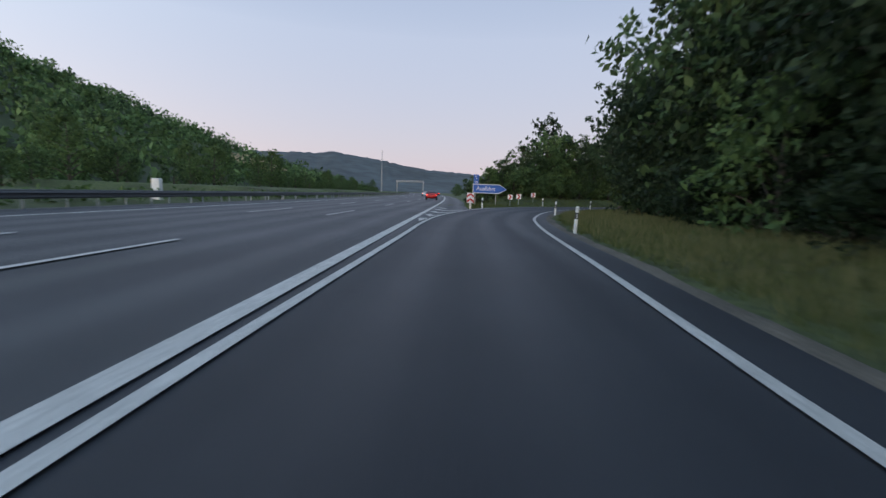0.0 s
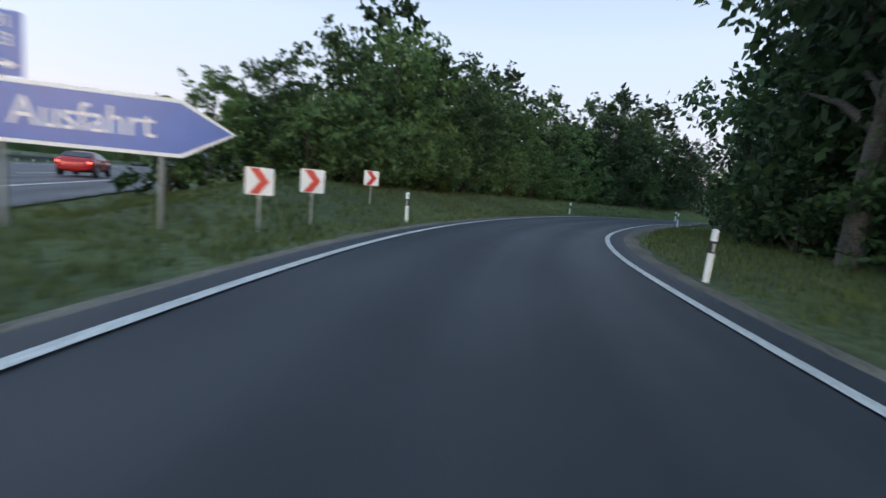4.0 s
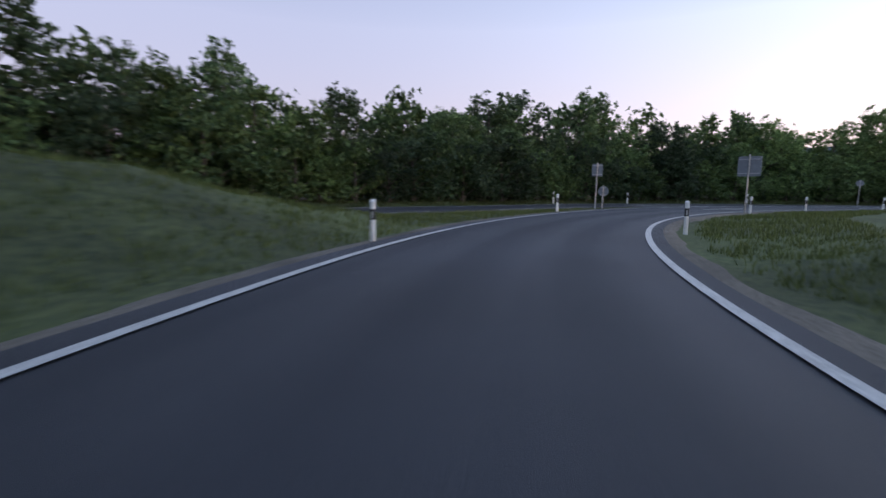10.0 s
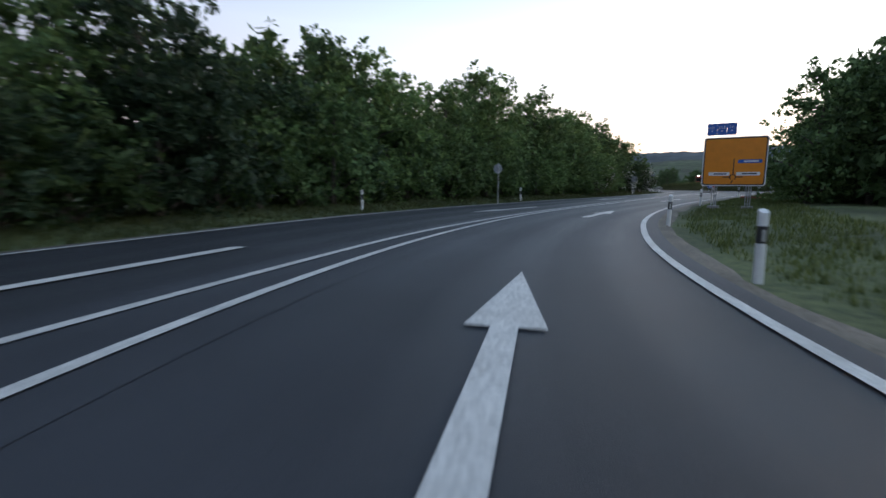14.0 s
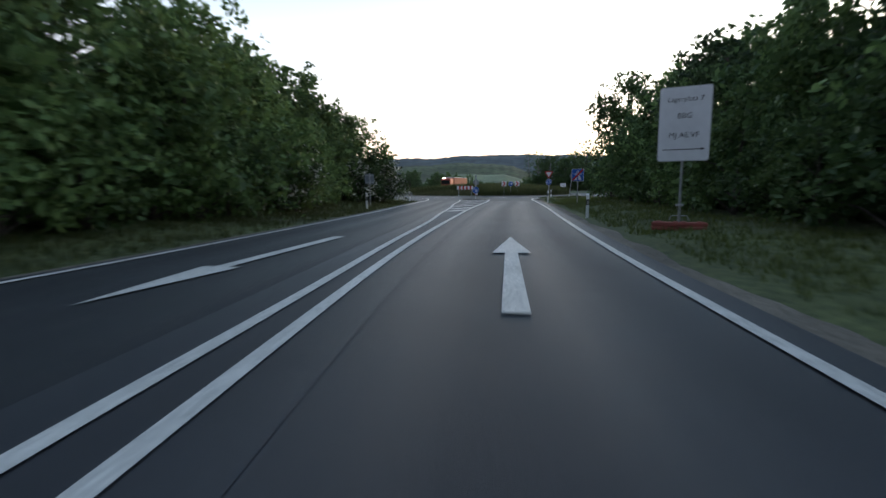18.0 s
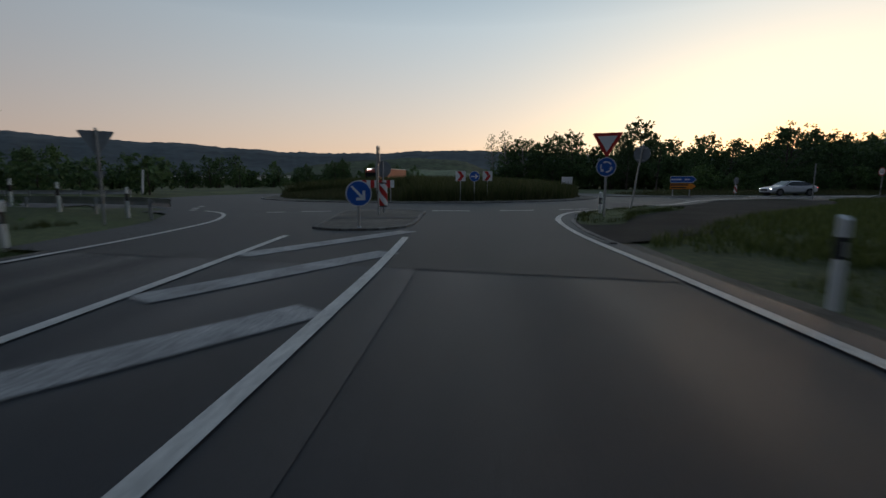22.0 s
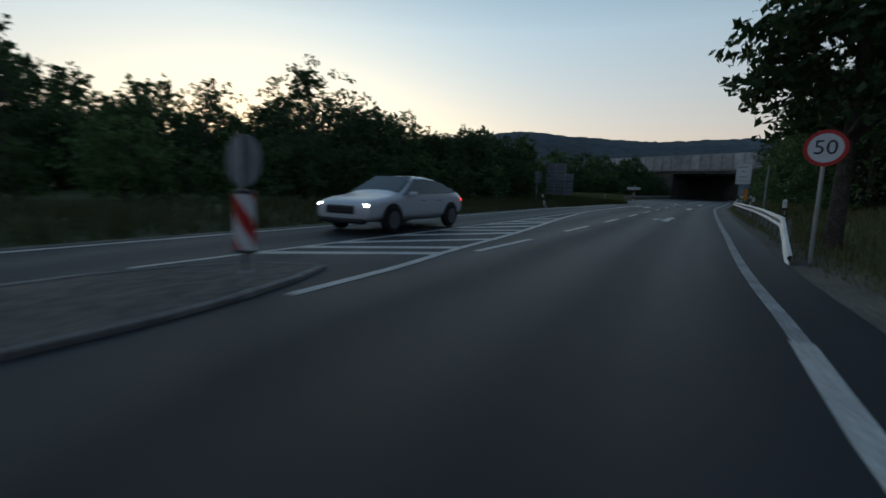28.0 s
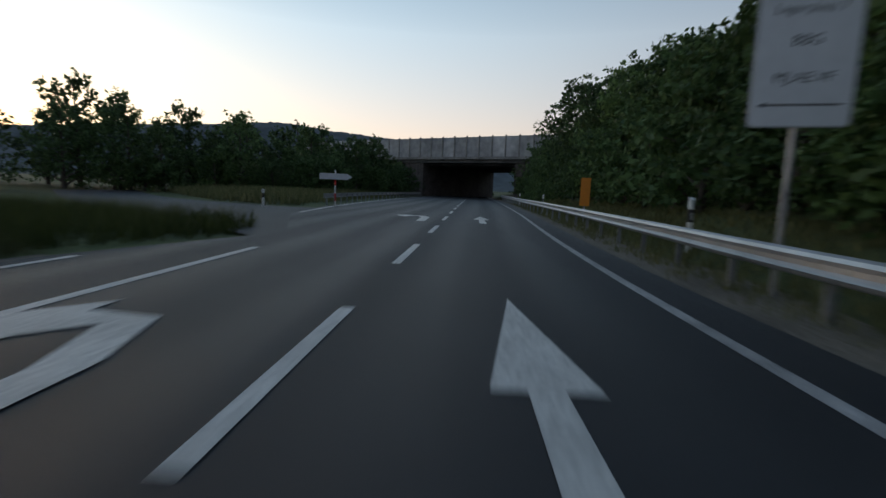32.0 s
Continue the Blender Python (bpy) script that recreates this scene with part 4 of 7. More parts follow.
KINDS = {
    "broad_a": (tree_kind(11, 9.0, 3.3, 0.5, 18, 16, 13, 0.165, "leaf_a"), "broad green deciduous tree in full leaf"),
    "broad_b": (tree_kind(12, 10.5, 3.4, 0.8, 19, 16, 13, 0.17, "leaf_c"), "tall dark green deciduous tree in full leaf"),
    "broad_c": (tree_kind(13, 8.0, 3.2, 0.4, 17, 16, 13, 0.16, "leaf_b"), "light green roadside tree with leafy low branches"),
    "bush_a": (tree_kind(14, 4.2, 2.3, 0.05, 12, 13, 13, 0.125, "leaf_a"), "dense green roadside bush"),
    "bush_b": (tree_kind(15, 3.4, 2.1, 0.05, 11, 13, 13, 0.12, "leaf_b"), "light green shrub at the foot of the trees"),
    "blossom": (tree_kind(16, 4.0, 2.0, 0.05, 12, 14, 14, 0.11, "leaf_w"), "hawthorn bush covered with white blossom"),
    "airy": (tree_kind(17, 9.0, 2.0, 2.0, 16, 9, 12, 0.11, "leaf_c", slim=0.9, airy=0.8), "slender tree with thin see-through foliage"),
    "birch": (tree_kind(18, 12.0, 2.2, 2.5, 18, 8, 10, 0.1, "leaf_b", "birch", airy=0.6), "birch with a pale trunk and hanging twigs"),
    "round": (tree_kind(19, 8.0, 3.4, 1.0, 20, 11, 10, 0.15, "leaf_c", airy=0.3), "round-crowned tree before the evening sky"),
    "far_a": (tree_kind(21, 9.0, 3.2, 0.3, 16, 12, 8, 0.22, "leaf_a"), "green deciduous tree in a dense row"),
    "far_b": (tree_kind(22, 10.5, 3.2, 0.4, 18, 12, 8, 0.22, "leaf_c"), "dark green tree with an uneven top"),
    "far_c": (tree_kind(24, 9.5, 2.4, 0.5, 15, 11, 9, 0.17, "leaf_c", airy=0.3), "slim dark tree with a feathery top"),
    "lone": (tree_kind(23, 8.6, 2.1, 3.1, 24, 18, 13, 0.14, "leaf_c", airy=0.4), "leafy tree standing alone beside a guard rail"),
    "scrub": (tree_kind(25, 5.0, 3.0, 0.05, 9, 9, 7, 0.36, "leaf_c"), "far scrub"),
}
for tone, mat_, kinds_ in (("deep_", "leaf_shaded", ("broad_a", "broad_b", "bush_a", "bush_b", "far_a", "far_b", "airy")), ("fresh_", "leaf_lit", ("broad_a", "broad_c", "bush_a", "bush_b", "far_a"))):
    # the same crowns recoloured: darker to imitate shade, paler to imitate evening light
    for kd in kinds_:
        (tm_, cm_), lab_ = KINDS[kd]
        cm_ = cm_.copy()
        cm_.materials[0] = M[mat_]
        KINDS[tone + kd] = ((tm_, cm_), ("shade-darkened green " if tone == "deep_" else "light-brightened green ") + ("bush with small leaves" if "bush" in kd else "deciduous tree in full leaf"))
tree_rs = random.Random(5)


def plant(kind, x, y, scale=1.0, group="roadside trees", sz=None, label=None):
    (tm, cm), lab = KINDS[kind]
    z = float(ground_z(x, y)[0]) - 0.03
    bush = "bush" in kind or kind == "blossom"
    ob = thing("bush" if bush else "tree", Matrix.LocRotScale((x, y, z), Euler((0, 0, tree_rs.random() * 6.28)), (scale, scale, sz or scale * tree_rs.uniform(0.88, 1.12))),
               label or lab, "bush" if bush else "tree", group)
    part("trunk", tm, None, ob)
    part("crown", cm, None, ob)
    return ob


def stand(name, label, rows):
    """Rows of (kind, x, y, scale): far or hidden trees joined into one mesh."""
    vs, fs, mi, mats, n = [], [], [], [], 0
    for kind, x, y, sc in rows:
        z = float(ground_z(x, y)[0]) - 0.03
        mat = np.array(Matrix.LocRotScale((x, y, z), Euler((0, 0, tree_rs.random() * 6.28)), (sc, sc, sc * tree_rs.uniform(0.88, 1.12))))
        for me, thin in zip(KINDS[kind][0], (1, 2)):
            co = np.zeros(len(me.vertices) * 3, np.float32)
            me.vertices.foreach_get("co", co)
            ix = np.zeros(len(me.loops), np.int32)
            me.loops.foreach_get("vertex_index", ix)
            co, ix = co.reshape(-1, 3), ix.reshape(-1, 4)
            if thin > 1:
                q = co.reshape(-1, 4, 3)[::thin]
                c = q.mean(1, keepdims=True)
                co = (c + (q - c) * 1.3).reshape(-1, 3)
                ix = np.arange(len(co)).reshape(-1, 4)
            vs.append(co @ mat[:3, :3].T + mat[:3, 3])
            fs.append(ix + n)
            n += len(co)
            if me.materials[0] not in mats:
                mats.append(me.materials[0])
            mi.append(np.full(len(ix), mats.index(me.materials[0]), np.int32))
    me = quick_mesh(name, np.vstack(vs), np.vstack(fs), "bark")
    me.materials.clear()
    for m in mats:
        me.materials.append(m)
    me.polygons.foreach_set("material_index", np.concatenate(mi))
    return tagged(new(name, me), label, "wood", kind="stuff")


def hedge(p, off, kinds, step, scale, jitter=0.8, group="roadside trees", gap=0.0, joined=None):
    """Trees along a line, off metres to its right; joined collects them for a stand."""
    q = resample(side(p, off), step)
    for x, y in q:
        if tree_rs.random() < gap:
            continue
        x += tree_rs.uniform(-jitter, jitter)
        y += tree_rs.uniform(-jitter, jitter)
        row = (tree_rs.choice(kinds), x, y, scale * tree_rs.uniform(0.8, 1.2))
        if joined is None:
            plant(*row, group)
        else:
            joined.append(row)


BIG = ["broad_a", "broad_b", "broad_c", "broad_a"]
LOW = ["bush_a", "bush_b", "bush_a"]
SHADED = ["deep_broad_a", "deep_broad_b", "deep_broad_a", "broad_b"]
SHADED_LOW = ["deep_bush_a", "deep_bush_b", "bush_a"]
LIT_LOW = ["fresh_bush_a", "fresh_bush_b", "bush_a"]
# outside the ramp
back_a, back_b, back_c, back_d, back_e, valley = [], [], [], [], [], []
hedge(cut(EDGE_L, (17, 62), (46, 80.5)), -7.2, LIT_LOW, 2.6, 0.9, 0.5, "bushes outside the ramp")
hedge(cut(EDGE_L, (46, 80.5), (57, 80.9)), -6.2, SHADED_LOW, 2.6, 0.9, 0.5, "bushes outside the ramp")
hedge(cut(EDGE_L, (22, 67), (46, 80.5)), -9.6, BIG, 3.0, 0.94, 0.8, "trees outside the ramp")
hedge(cut(EDGE_L, (46, 80.5), (57, 80.9)), -9.6, SHADED, 3.0, 1.0, 0.8, "trees outside the ramp")
hedge(cut(EDGE_L, (24, 68), (57, 80.9)), -13.0, ["deep_far_b", "far_b"], 3.8, 1.2, 1.0, joined=back_a)
hedge(cut(EDGE_L, (14, 59), (22, 67)), -9.8, BIG, 2.8, 0.68, 0.7, "trees outside the ramp")
hedge(np.array([(9.5, 66.0), (14, 70.5), (20, 75)]), 0.0, ["bush_b", "bush_a"], 2.6, 0.9, 0.7, "bushes outside the ramp")
hedge(np.array([(8.5, 72.0), (14, 78), (20, 82)]), 0.0, ["broad_c", "broad_a"], 3.2, 0.62, 0.8, "trees outside the ramp")
hedge(cut(EDGE_L, (14, 59), (57, 80.9)), -12.0, ["scrub"], 2.2, 0.75, 0.8, joined=back_a)
plant("blossom", 60.0, 86.2, 0.58, "white-blossoming bushes")
plant("deep_broad_a", 58.2, 88.0, 0.85, "trees outside the ramp")
for x, y, s in ((66.5, 97.0, 1.15), (69.0, 95.5, 1.0), (64.0, 99.5, 1.1)):
    plant("bush_a", x, y, s, "bushes behind the mound")
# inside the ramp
hedge(cut(EDGE_R, (2.3, 3.7), (20.1, 58.1)), 7.4, SHADED_LOW, 2.4, 0.95, 0.5, "bushes inside the ramp")
hedge(cut(EDGE_R, (20.1, 58.1), (39.6, 72.2)), 6.0, SHADED_LOW, 2.4, 0.9, 0.4, "bushes inside the ramp")
hedge(cut(EDGE_R, (39.6, 72.2), (52, 75.1)), 7.4, SHADED_LOW, 2.4, 0.95, 0.5, "bushes inside the ramp")
hedge(cut(EDGE_R, (1.7, -14), (20.1, 58.1)), 9.6, SHADED, 2.9, 1.2, 0.7, "trees inside the ramp")
hedge(cut(EDGE_R, (20.1, 58.1), (39.6, 72.2)), 8.5, SHADED, 2.9, 1.25, 0.5, "trees inside the ramp")
hedge(cut(EDGE_R, (39.6, 72.2), (50, 75.1)), 9.6, SHADED, 2.9, 1.15, 0.6, "trees inside the ramp")
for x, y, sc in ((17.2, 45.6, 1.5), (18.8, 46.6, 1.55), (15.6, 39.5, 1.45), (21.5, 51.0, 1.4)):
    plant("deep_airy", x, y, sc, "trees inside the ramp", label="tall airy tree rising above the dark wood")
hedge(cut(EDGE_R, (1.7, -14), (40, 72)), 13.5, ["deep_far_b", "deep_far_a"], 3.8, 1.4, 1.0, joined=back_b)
plant("birch", 14.0, 21.0, 1.15, "birches", label="birch with a bare pale trunk among dark trees")
plant("broad_c", 56.0, 67.5, 0.6, "trees inside the ramp")
plant("airy", 59.0, 68.6, 0.8, "trees inside the ramp")
plant("bush_a", 56.5, 70.0, 0.9, "bushes inside the ramp")
# hedge beyond the joining lane
hp = cut(OPP, (53, 116), (117.0, -3.4))
hedge(cut(OPP, (53, 116), (106.3, 50)), -4.4, ["bush_a", "deep_bush_a", "bush_b"], 2.2, 1.05, 0.4, "bushes beyond the joining lane")
hedge(cut(OPP, (114.0, 8), (117.0, -3.4)), -5.6, LIT_LOW, 2.2, 0.9, 0.3, "bushes beyond the joining lane")
hedge(cut(OPP, (106.3, 50), (114.0, 8)), -4.4, LIT_LOW, 2.2, 1.05, 0.4, "bushes beyond the joining lane")
hedge(cut(OPP, (53, 116), (92, 76.4)), -6.8, ["broad_a", "broad_b", "bush_a", "broad_c", "airy"], 2.6, 0.88, 0.7, "trees beyond the joining lane")
hedge(cut(OPP, (92, 76.4), (106.3, 50)), -6.6, ["broad_b", "broad_a", "broad_a", "deep_broad_a", "broad_c"], 2.5, 0.86, 0.7, "trees beyond the joining lane")
hedge(cut(OPP, (106.3, 50), (113.2, 11.3)), -6.6, ["fresh_broad_a", "fresh_broad_c", "broad_a", "fresh_broad_a"], 2.5, 0.9, 0.7, "trees beyond the joining lane")
hedge(cut(OPP, (112, 18), (116.7, -2.4)), -7.6, ["fresh_broad_a", "fresh_broad_c", "broad_a"], 2.5, 0.86, 0.5, "trees beyond the joining lane")
hedge(hp, -10.2, ["fresh_far_a", "far_a", "fresh_far_a"], 3.2, 0.85, 1.0, joined=back_c)
hedge(np.array([(40, 118.0), (58, 124), (72, 108)]), 0, BIG, 3.4, 0.9, 1.0, joined=back_c)
for x, y, s in ((123.6, -8.4, 0.55), (120.2, -3.4, 0.95), (119.2, 1.0, 0.8), (118.6, -2.2, 0.85), (116.4, 13.5, 0.8)):
    plant("blossom", x, y, s, "white-blossoming bushes")
for x, y in ((124.0, -5.0), (127.0, -8.5)):
    plant("bush_a", x, y, 1.0, "bushes beyond the joining lane")
hedge(hp, -9.0, ["scrub"], 2.6, 0.75, 0.8, joined=back_c)
plant("blossom", 119.8, -5.3, 1.0, "white-blossoming bushes")
plant("broad_c", 121.5, -3.0, 0.85, "trees beyond the joining lane")
plant("bush_a", 119.4, -1.8, 1.1, "bushes beyond the joining lane")
# right of the straight, up to the roundabout
hedge(cut(EDGE_R, (99.8, 32.5), (104.9, 1.5)), 6.4, LIT_LOW, 2.5, 0.85, 0.4, "bushes beside the straight")
hedge(cut(EDGE_R, (99.8, 32.5), (104.9, 1.5)), 9.0, ["broad_a", "fresh_broad_c", "fresh_broad_a", "broad_b"], 2.9, 0.85, 0.7, "trees beside the straight")
hedge(cut(EDGE_R, (99.4, 34), (105.5, -2)), 11.5, ["far_b", "far_a"], 3.6, 1.0, 0.9, joined=back_d)
for x, y, s in ((94.0, 31.8, 0.8), (91.5, 31.0, 0.85), (89.0, 30.0, 0.9), (86.0, 28.0, 0.9), (98.4, -3.0, 0.85), (98.6, -7.2, 1.0), (95, -9, 0.75), (99.4, 1.0, 0.6)):
    plant("broad_a", x, y, s, "trees beside the straight")
plant("round", 97.6, -12.0, 0.85, "trees beside the straight")
plant("bush_b", 100.3, -6.0, 0.8, "bushes beside the straight")
plant("bush_a", 97.6, -10.0, 0.8, "bushes beside the straight")
hedge(cut(EDGE_R, (99.4, 34), (105.5, -2)), 9.5, ["scrub"], 2.4, 0.75, 0.8, joined=back_d)
hedge(np.array([(113, -93), (96, -90), (76, -86), (56, -80)]), 0, ["scrub"], 2.2, 0.8, 1.0, joined=back_d)
# behind the roundabout, before the sunset
for k in range(26):
    x = 113.5 - k * 2.2 + tree_rs.uniform(-1, 1)
    y = -96 + k * 0.35 + tree_rs.uniform(-3, 3)
    plant(tree_rs.choice(["far_b", "far_a", "far_c", "round", "far_c", "airy"]), x, y, tree_rs.uniform(0.92, 1.2) if x > 80 else tree_rs.uniform(0.8, 1.15), "trees against the sunset")
for k in range(30):
    back_d.append((tree_rs.choice(["far_b", "far_a", "far_a"]), 113 - k * 2.0 + tree_rs.uniform(-1, 1), -101 + k * 0.3 + tree_rs.uniform(-2, 2), tree_rs.uniform(0.7, 0.95)))
for x, y, s in ((116.5, -95, 0.8), (114.0, -93, 0.85), (110.5, -92, 0.75)):
    plant("birch", x, y, s, "birches")
for k in range(24):
    plant(tree_rs.choice(["bush_a", "bush_b"]), 116 - k * 2.5 + tree_rs.uniform(-1, 1), -89.5 + k * 0.35, tree_rs.uniform(0.8, 1.25), "bushes against the sunset")
plant("round", 74.4, -75.6, 1.05, "trees against the sunset")
for x, y, kd, s in ((81, -77, "airy", 0.95), (85.5, -78, "far_b", 0.75), (69.5, -74.5, "broad_b", 0.75), (66, -75, "airy", 0.75), (63.0, -74.5, "broad_c", 0.8), (59.5, -73.5, "broad_b", 0.76), (56.5, -74.5, "airy", 0.82),
                    (90, -80, "airy", 1.0), (94, -82, "broad_b", 0.85), (77.6, -77, "broad_a", 0.68), (55, -78, "broad_a", 0.8), (61, -79, "broad_a", 0.8), (67, -80, "broad_b", 0.8), (72, -82, "broad_a", 0.75), (80, -82, "broad_a", 0.75),
                    (52, -73, "broad_c", 0.85), (50, -75.5, "airy", 0.9), (47, -77, "broad_a", 0.85)):
    plant(kd, x, y, s * (0.84 if x < 72 else 0.76), "trees beside the exit road")
hedge(np.array([(90, -68.5), (76, -69.5), (64, -69.8), (54, -70.5)]), 0, ["bush_a", "bush_b"], 2.4, 0.75, 0.7, "bushes beside the exit road")
hedge(np.array([(70, -73), (62, -73.2), (54, -73.5), (48, -75.5)]), 0, ["far_a", "far_b", "far_c"], 2.6, 0.61, 0.8, "trees beside the exit road")
hedge(np.array([(70, -78), (60, -79), (48, -81)]), 0, ["far_a", "far_b"], 3.0, 0.68, 0.8, joined=back_e)
# south side up to the bridge
hedge(np.array([(18, -104), (6, -95), (-8, -88), (-20, -85.5)]), 0, ["far_a", "far_b", "far_c"], 2.6, 0.76, 1.2, "trees before the bridge")
hedge(np.array([(26, -116), (6, -104), (-12, -96), (-26, -92)]), 0, ["far_b", "far_a"], 3.6, 0.95, 1.2, joined=back_e)
hedge(np.array([(16, -100), (6, -91), (-8, -84.5), (-24, -85)]), 0, LOW, 2.0, 0.95, 0.7, "bushes before the bridge")
# bank right of the exit road
rr_ = cut(EDGE_R, (66, -50.7), (-26, -68.8))
hedge(rr_, 5.6, LOW, 2.4, 0.95, 0.5, "bushes on the bank")
hedge(rr_, 8.0, BIG, 2.8, 0.9, 0.8, "trees on the bank")
hedge(cut(EDGE_R, (78, -48), (-26, -68.8)), 13.0, ["far_b", "far_a"], 3.4, 1.1, 1.0, joined=back_e)
plant("lone", 77.2, -46.4, 1.05, "trees on the bank")
# bushes beyond the motorway
beyond = []
for k in range(70):
    y = 12 + k * 5.0
    x = -1.1 + 0.03 * (y - 37) - 0.0002 * (y - 37) ** 2 - 40 - tree_rs.uniform(0, 16)
    beyond.append((tree_rs.choice(["bush_a", "bush_b", "broad_c", "bush_a"]), x, y, tree_rs.uniform(0.8, 1.3)))
for k in range(18):
    y = 82 + k * 10
    x = -1.1 + 0.03 * (y - 37) - 0.0002 * (y - 37) ** 2 + 9 + tree_rs.uniform(0, 7)
    beyond.append((tree_rs.choice(["bush_a", "broad_c", "broad_a"]), x, y, tree_rs.uniform(0.55, 0.8)))
# valley beyond the roundabout
for k in range(260):
    a = radians(-108 - k * 0.27)
    d = tree_rs.uniform(150, 420)
    valley.append(("scrub", 116 - math.sin(a) * d, -20 + math.cos(a) * d, tree_rs.uniform(0.5, 0.95)))
# row along the road that leads away
east = np.array([(127.5, -12.5), (134, -13.5), (146, -13.6), (166, -11.5), (205, -3)])
hedge(east, 0, ["bush_a", "bush_b", "broad_c"], 2.2, 0.95, 0.6, "bushes beside the road leading away")
hedge(east, -3.5, ["far_a", "far_b", "far_c"], 2.8, 0.92, 0.9, "trees beside the road leading away")
hedge(np.array([(148, -42), (160, -36), (200, -26), (240, -17)]), 0, ["scrub"], 4.0, 0.6, 1.5, joined=valley)
for k in range(46):
    u = k / 45
    for row in range(2):
        valley.append((tree_rs.choice(["far_a", "far_b", "scrub"]), 228 - 84 * u + tree_rs.uniform(-3, 3), -62 - 72 * u + tree_rs.uniform(-4, 4) - 5 * row, tree_rs.uniform(0.5, 0.85) * (1.15 - 0.35 * u)))
stand("wood_outside_ramp", "dark green trees behind the row outside the ramp", back_a)
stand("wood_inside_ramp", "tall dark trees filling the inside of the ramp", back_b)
stand("wood_beyond_lane", "trees behind the hedge of the joining lane", back_c)
stand("wood_roundabout", "dense dark trees behind the roundabout", back_d)
stand("wood_bank", "trees along the top of the road bank", back_e)
stand("bushes_motorway", "loose bushes and small trees along the motorway", beyond)
stand("trees_valley", "scattered dark trees on the valley floor", valley)

# wooded ridge left of the motorway, one sheet of ground with its trees
rs = np.random.RandomState(21)
ys = np.arange(60, 1500, 12.0)
top = np.interp(ys, [60, 120, 170, 210, 308, 430, 600, 900, 1500], [4, 60, 78, 76, 66, 52, 40, 40, 60])
xs = np.linspace(0, 1, 14)
v, f = [], []
for i, y in enumerate(ys):
    for s in xs:
        x = -62 - 190 * s - max(0, y - 300) * 0.12
        z = top[i] * (s ** 1.15) * (1 + 0.05 * math.sin(y * 0.05 + s * 5)) - 1.0
        v.append((x, y, z))
f = [(i * 14 + k, i * 14 + k + 1, (i + 1) * 14 + k + 1, (i + 1) * 14 + k) for i in range(len(ys) - 1) for k in range(13)]
structure("hill_ridge", mesh_of("hill_ridge", v, f, "hill_wood", True), "wooded ridge that rises beside the motorway", category="hill")
va = np.array(v).reshape(len(ys), 14, 3)
n = 1900
iy, ix = rs.rand(n) ** 1.3 * (len(ys) - 2) * 0.62, rs.rand(n) ** 0.8 * 12.9
clear = (iy > 14) & (iy < 26) & (ix > 2.2 + 0.1 * (iy - 14)) & (ix < 4.2 + 0.1 * (iy - 14))
iy, ix = iy[~clear], ix[~clear]
n = len(iy)
i0, k0 = iy.astype(int), ix.astype(int)
base = va[i0, k0] + (va[i0 + 1, k0] - va[i0, k0]) * (iy - i0)[:, None] + (va[i0, k0 + 1] - va[i0, k0]) * (ix - k0)[:, None]
size = 2.4 + 4.6 * rs.rand(n) ** 2
for name, mat, lab, pick in (("forest", "leaf_a", "dense mixed wood covering the ridge beside the motorway", np.arange(n) % 5 < 3), ("forest_light", "leaf_b", "lighter green trees scattered through the ridge wood", np.arange(n) % 5 == 3), ("forest_dark", "leaf_c", "darker trees scattered through the ridge wood", np.arange(n) % 5 == 4)):
    cv, cf = leaf_cloud(base[pick] + np.c_[np.zeros((pick.sum(), 2)), size[pick] * 0.75], size[pick], 52, 1.0, rs, flat=1.05)
    tagged(new(name, quick_mesh(name, cv, cf, mat)), lab, "forest", kind="stuff")
# a strip of ripe field that lies on the ridge
fv, fr = [], 13
for i in range(fr):
    for k in range(4):
        p = va[14 + i, 2] * (1 - (k / 3 * 1.6 + 0.1 * i) / 11) + va[14 + i, 13] * ((k / 3 * 1.6 + 0.1 * i) / 11)
        fv.append((p[0], p[1], p[2] + 1.2))
structure("field", mesh_of("field", fv, [(i * 4 + k, i * 4 + k + 1, i * 4 + k + 5, i * 4 + k + 4) for i in range(fr - 1) for k in range(3)], "field"), "strip of ripe yellow field on the slope", category="field")

# ---- grass ----
def tufts(name, pts, hgt, mat, rs, blades=6, label="", wide=0.012, spread=0.09):
    """Bent three-cornered blades in tufts."""
    n = len(pts)
    p = np.repeat(pts, blades, 0) + np.c_[rs.randn(n * blades, 2) * spread, np.zeros(n * blades)]
    a = rs.rand(n * blades) * 6.283
    h = hgt * (0.45 + 0.8 * rs.rand(n * blades))
    w = wide * (0.7 + rs.rand(n * blades))
    lean = h * (0.15 + 0.45 * rs.rand(n * blades))
    b = rs.rand(n * blades) * 6.283
    v0 = p + np.c_[np.cos(a) * w, np.sin(a) * w, np.full(n * blades, -0.02)]
    v1 = p - np.c_[np.cos(a) * w, np.sin(a) * w, np.full(n * blades, 0.02)]
    v2 = p + np.c_[np.cos(b) * lean, np.sin(b) * lean, h]
    v = np.stack([v0, v1, v2], 1).reshape(-1, 3)
    ob = new(name, quick_mesh(name, v, np.arange(len(v)).reshape(-1, 3), mat))
    return tagged(ob, label, "grass", kind="stuff")


